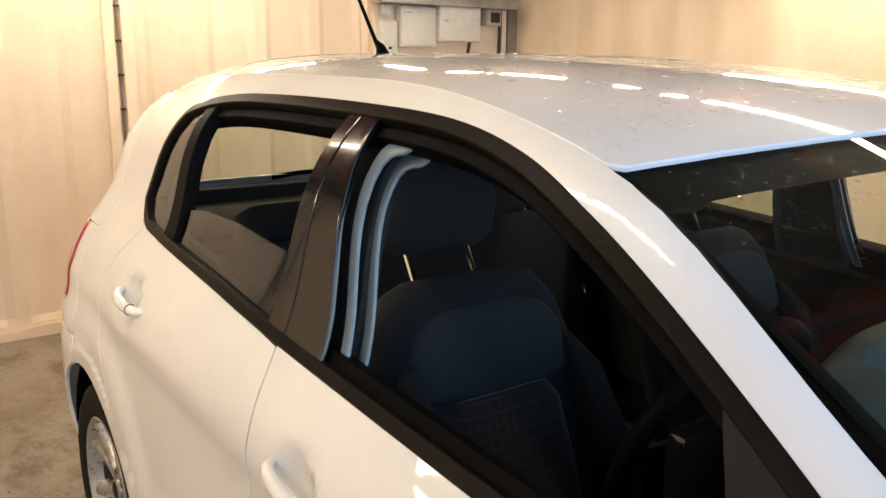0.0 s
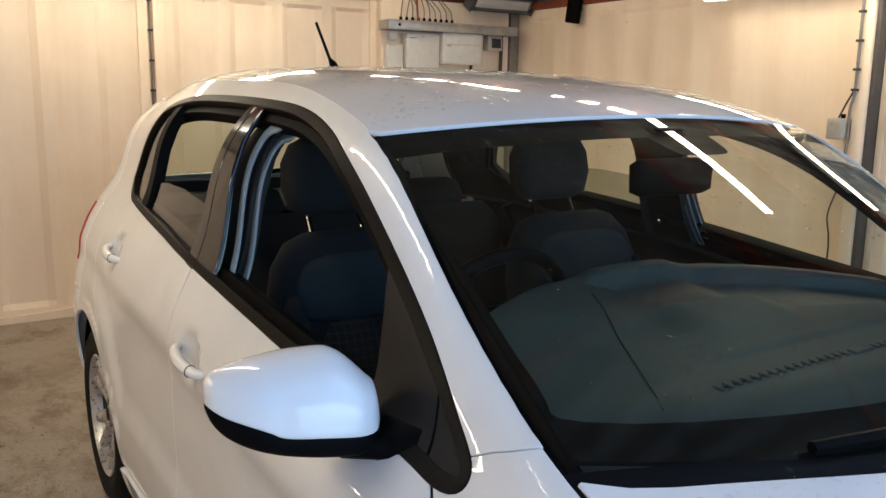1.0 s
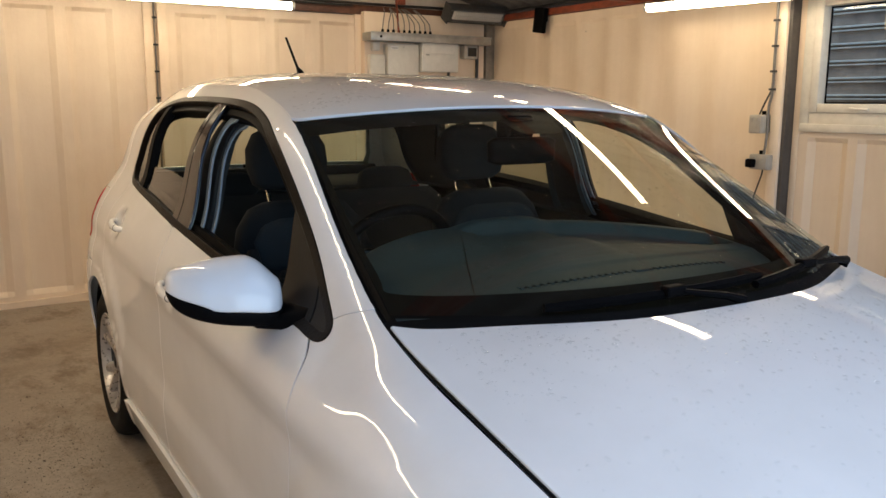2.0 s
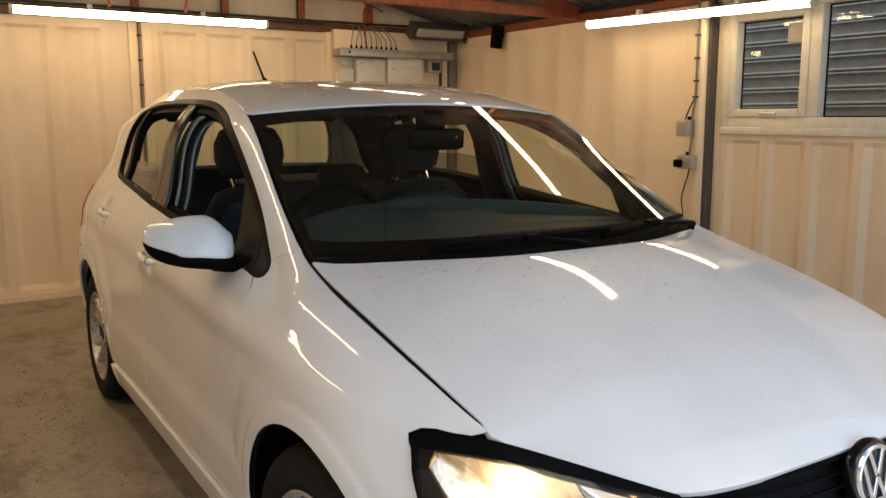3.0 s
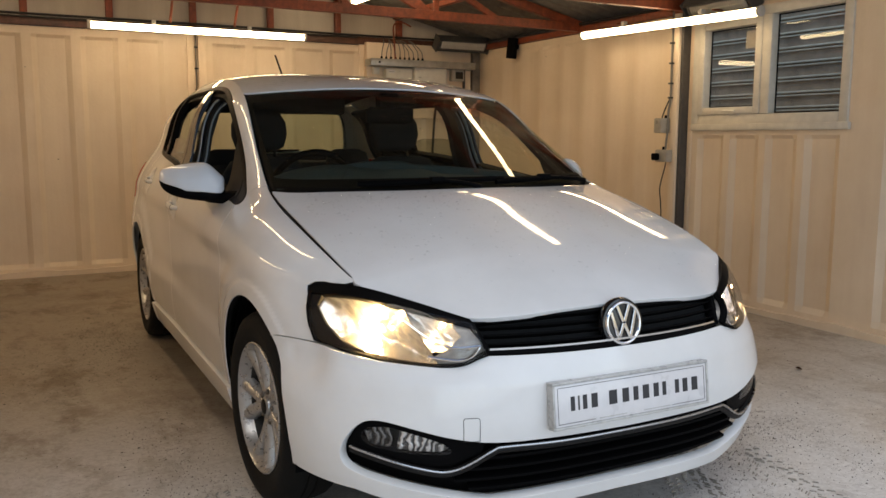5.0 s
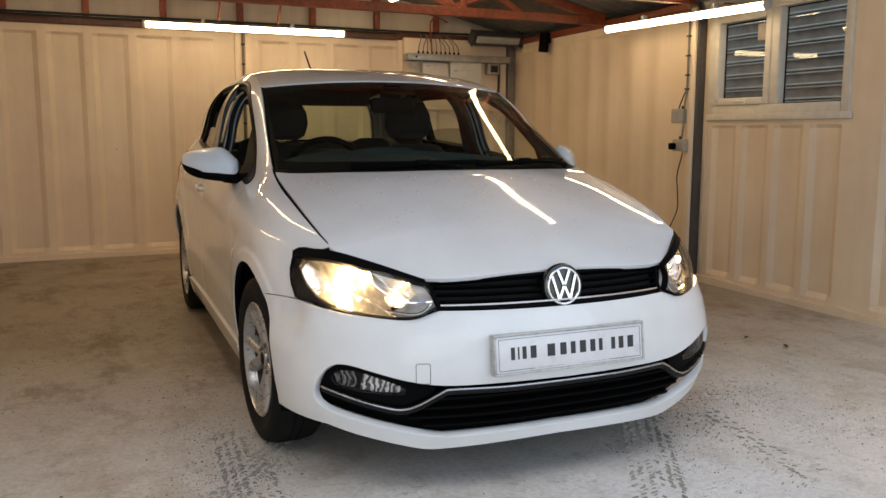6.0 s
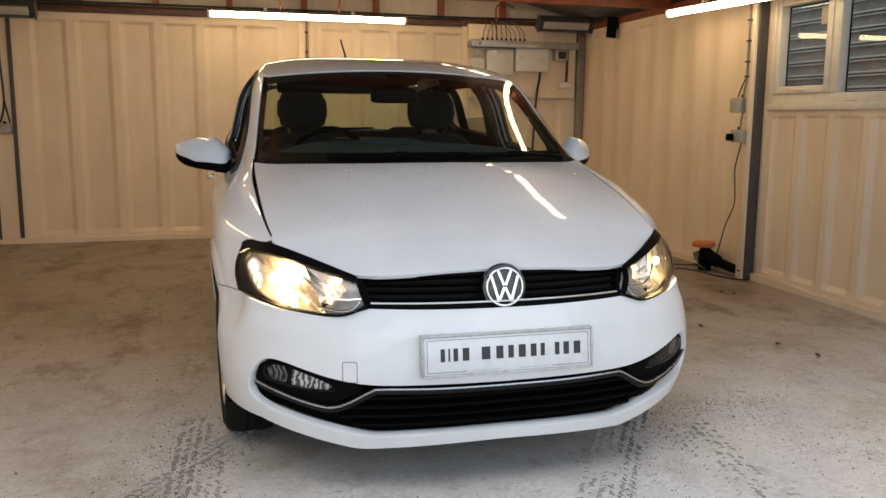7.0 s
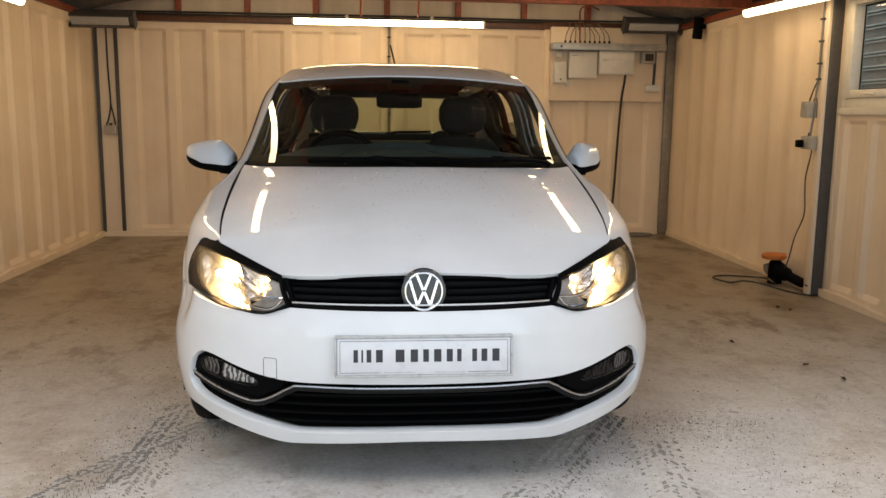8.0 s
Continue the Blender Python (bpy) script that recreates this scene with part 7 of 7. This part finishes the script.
def crumbs(spots, seed):
    """Loose grit: small dark chips strewn thickly about some spots."""
    r = random.Random(seed)
    vs, fs = [], []
    for cx, cy, sx, sy, n in spots:
        for _ in range(2 * n):
            x, y = r.gauss(cx, sx), r.gauss(cy, sy)
            if -0.62 < x < 0.62 and -0.5 < y < 2.8:
                continue
            s = min(0.0032, 0.0006 * math.exp(r.gauss(0, 0.65)))
            a = r.uniform(0, 6.3)
            k = len(vs)
            e = r.uniform(1.0, 2.6)
            for q in range(4):
                b = a + q * math.pi / 2
                w = s * (e if q % 2 == 0 else 1) * r.uniform(0.7, 1.2)
                vs.append((x + w * math.cos(b), y + w * math.sin(b), -0.002))
            vs.append((x + r.uniform(-0.3, 0.3) * s, y, s * r.uniform(0.4, 0.9)))
            fs += [(k, k + 1, k + 4), (k + 1, k + 2, k + 4), (k + 2, k + 3, k + 4), (k + 3, k, k + 4)]
    me = bpy.data.meshes.new("floor_grit")
    me.from_pydata(vs, [], fs)
    me.materials.append(GRIT)
    return me


GRIT = simple("dark_grit", (0.11, 0.092, 0.075), 0.95, 0, 90, 0.4, 0.1)
o = new("floor_grit", crumbs([(-0.92, -0.25, 0.10, 0.30, 900), (-1.05, -0.55, 0.12, 0.22, 700), (-0.60, -0.95, 0.25, 0.15, 250), (0.72, -0.30, 0.12, 0.20, 800), (0.50, -0.60, 0.12, 0.20, 700), (1.05, -0.25, 0.16, 0.10, 700), (1.25, -0.60, 0.25, 0.20, 500), (1.6, -0.1, 0.30, 0.25, 300), (-1.05, 2.4, 0.10, 0.35, 900), (-1.35, 1.9, 0.25, 0.40, 600), (-1.0, 0.5, 0.10, 0.4, 500), (0.2, -1.3, 0.9, 0.3, 250), (-1.9, 0.6, 0.5, 0.9, 250), (2.2, 0.7, 0.4, 0.7, 250)], 3))
tagged(o, "loose dark grit strewn on the concrete", "grit", "", "stuff")


def tyre_prints():
    """Dusty tread marks left by the wheels: rows of short slanting blocks a millimetre high."""
    r = random.Random(11)
    vs, fs = [], []
    for x0, y0, x1, y1 in ((-0.69, -0.05, -1.20, -0.80), (-0.88, 0.10, -0.93, -0.85), (0.76, -0.10, 0.18, -1.05), (0.86, -0.38, 0.72, -1.10)):
        d = Vector((x1 - x0, y1 - y0, 0))
        L = d.length
        d.normalize()
        n = Vector((-d.y, d.x, 0))
        for k in range(int(L / 0.015)):
            for row in (-0.075, -0.045, -0.015, 0.015, 0.045, 0.075):
                if r.random() < (0.30 if x0 < 0.8 else 0.62) or noise.noise((k * 0.06, row * 12, x0 * 9)) > 0.22:
                    continue
                c = Vector((x0, y0, 0)) + d * (k * 0.015 + r.uniform(-0.003, 0.003)) + n * (row + r.uniform(-0.004, 0.004))
                a, b = (n * 0.009 + d * 0.007 * (1 if row > 0 else -1)) * r.uniform(0.35, 1.0), d * 0.0014 * r.uniform(0.6, 1.3)
                i = len(vs)
                for q in (a + b, a - b, -a - b, -a + b):
                    p = c + q
                    vs.append((p.x, p.y, 0.0012))
                for q in (a + b, a - b, -a - b, -a + b):
                    p = c + q * 1.3
                    vs.append((p.x, p.y, -0.004))
                fs.append((i, i + 1, i + 2, i + 3))
                for j in range(4):
                    fs.append((i + j, i + (j + 1) % 4, i + 4 + (j + 1) % 4, i + 4 + j))
    me = bpy.data.meshes.new("tyre_prints")
    me.from_pydata(vs, [], fs)
    me.materials.append(DUST)
    return me


DUST = simple("tread_dust", (0.36, 0.33, 0.285), 0.95, 0, 60, 0.3, 0.1)
tagged(new("tyre_prints", tyre_prints()), "dusty tyre tread marks on the floor", "tyre marks", "", "stuff")


# ---- water on the car ----
WATER = glass("water_beads", (0.97, 0.98, 0.98), 0.0, 1.33)


def beads(fn, region, n, seed, sizes, up):
    r = random.Random(seed)
    vs, fs = [], []
    tries = 0
    while n and tries < 200000:
        tries += 1
        a, b, keep = region(r)
        if r.random() > keep:
            continue
        e = 2e-3
        p = fn(np.array(a), np.array(b)).reshape(3)
        q = np.cross(fn(np.array(a + e), np.array(b)).reshape(3) - p, fn(np.array(a), np.array(b + e)).reshape(3) - p)
        q = Vector(q / np.linalg.norm(q))
        q = q if q.dot(Vector(up)) > 0 else -q
        t = q.orthogonal().normalized()
        w = q.cross(t)
        s = min(sizes[1], sizes[0] * math.exp(r.gauss(0, 0.5)))
        el, ro = r.uniform(0.75, 1.4), r.uniform(0, 6.3)
        k = len(vs)
        base = Vector(p)
        for rr, hh in ((1.0, -0.06), (0.72, 0.20)):
            for i in range(7):
                an = 2 * math.pi * i / 7
                x, y = s * rr * el * math.cos(an), s * rr * math.sin(an) / el
                vs.append(base + t * (x * math.cos(ro) - y * math.sin(ro)) + w * (x * math.sin(ro) + y * math.cos(ro)) + q * (hh * s))
        vs.append(base + q * (0.28 * s))
        for i in range(7):
            j = (i + 1) % 7
            fs.append((k + i, k + j, k + 7 + j, k + 7 + i))
            fs.append((k + 7 + i, k + 7 + j, k + 14))
        n -= 1
    me = bpy.data.meshes.new("water_beads")
    me.from_pydata([tuple(v) for v in vs], [], fs)
    me.polygons.foreach_set("use_smooth", [True] * len(me.polygons))
    me.materials.append(WATER)
    return me


def roof_region(r):
    y = r.uniform(0.95, 2.7)
    x = r.uniform(-0.97, 0.97) * float(EDGE_X(y))
    return x, y, 0.25 + 0.75 * (noise.noise((x * 5, y * 5, 0.3)) > -0.05)


def bonnet_region(r):
    y = r.uniform(-0.62, 0.20)
    x = r.uniform(-0.62, 0.62)
    return x, y, min(1, max(0.06, 0.35 + 0.9 * y + 0.3 * noise.noise((x * 4, y * 4, 1.3))))


def screen_region(r):
    u, v = r.uniform(-0.95, 0.97), r.uniform(0.1, 0.97)
    side_wet = 1.0 if u > 0.45 and v > 0.45 else 0.0
    left_wet = 0.24 if u < -0.55 else 0.0
    return u, v, max(side_wet, left_wet, 0.05) * (0.3 + 0.7 * (noise.noise((u * 5, v * 5, 4.0)) > -0.1))


for nm, fn, reg, n, sz, up, lab in (("roof", roof, roof_region, 8500, (0.0026, 0.0070), (0, 0, 1), "beads of water on the white roof"), ("bonnet", bonnet, bonnet_region, 2000, (0.0022, 0.0065), (0, 0, 1), "beads of water on the bonnet"), ("screen", screen, screen_region, 4200, (0.0019, 0.0048), (0, -1, 1), "beads of water on the windscreen")):
    o = new("water_beads", beads(fn, reg, n, len(nm), sz, up))
    o.visible_shadow = False
    tagged(o, lab, "water", "", "stuff")


# thin sheets of standing water that ripple the reflections on the roof
FILM = glass("water_film", (0.985, 0.99, 0.99), 0.0, 1.33)
fn, fl = FILM.node_tree.nodes, FILM.node_tree.links
ripple = noise_node(fn, fl, 26.0, 3.0, 0.55)
relief = fn.new("ShaderNodeBump")
relief.inputs["Strength"].default_value = 0.4
relief.inputs["Distance"].default_value = 0.004
fl.new(ripple.outputs["Fac"], relief.inputs["Height"])
for node in fn:
    if node.bl_idname == "ShaderNodeBsdfGlossy":
        fl.new(relief.outputs["Normal"], node.inputs["Normal"])


def puddle(cx, cy, rx, ry, seed):
    """An irregular sheet of water over the roof skin."""
    edge = []
    for k in range(48):
        a = 2 * math.pi * k / 48
        q = 1 + 0.45 * noise.noise((math.cos(a) * 1.7 + seed, math.sin(a) * 1.7, seed * 0.7))
        edge.append((cx + rx * q * math.cos(a), cy + ry * q * math.sin(a)))
    edge = [(max(-0.47, min(0.47, x)), max(0.98, min(2.55, y))) for x, y in edge]
    me = shell(roof, edge, step=0.05, thick=0, off=0.0012, outward=(0, 0, 1))
    me.materials.append(FILM)
    me.name = "water_film"
    o = new("water_film", me)
    o.visible_shadow = False
    return tagged(o, "thin sheet of rain water on the white roof", "water", "", "stuff")


for cx, cy, rx, ry, seed in ((0.15, 1.95, 0.30, 0.42, 1.3), (-0.22, 2.35, 0.20, 0.16, 8.7)):
    puddle(cx, cy, rx, ry, seed)
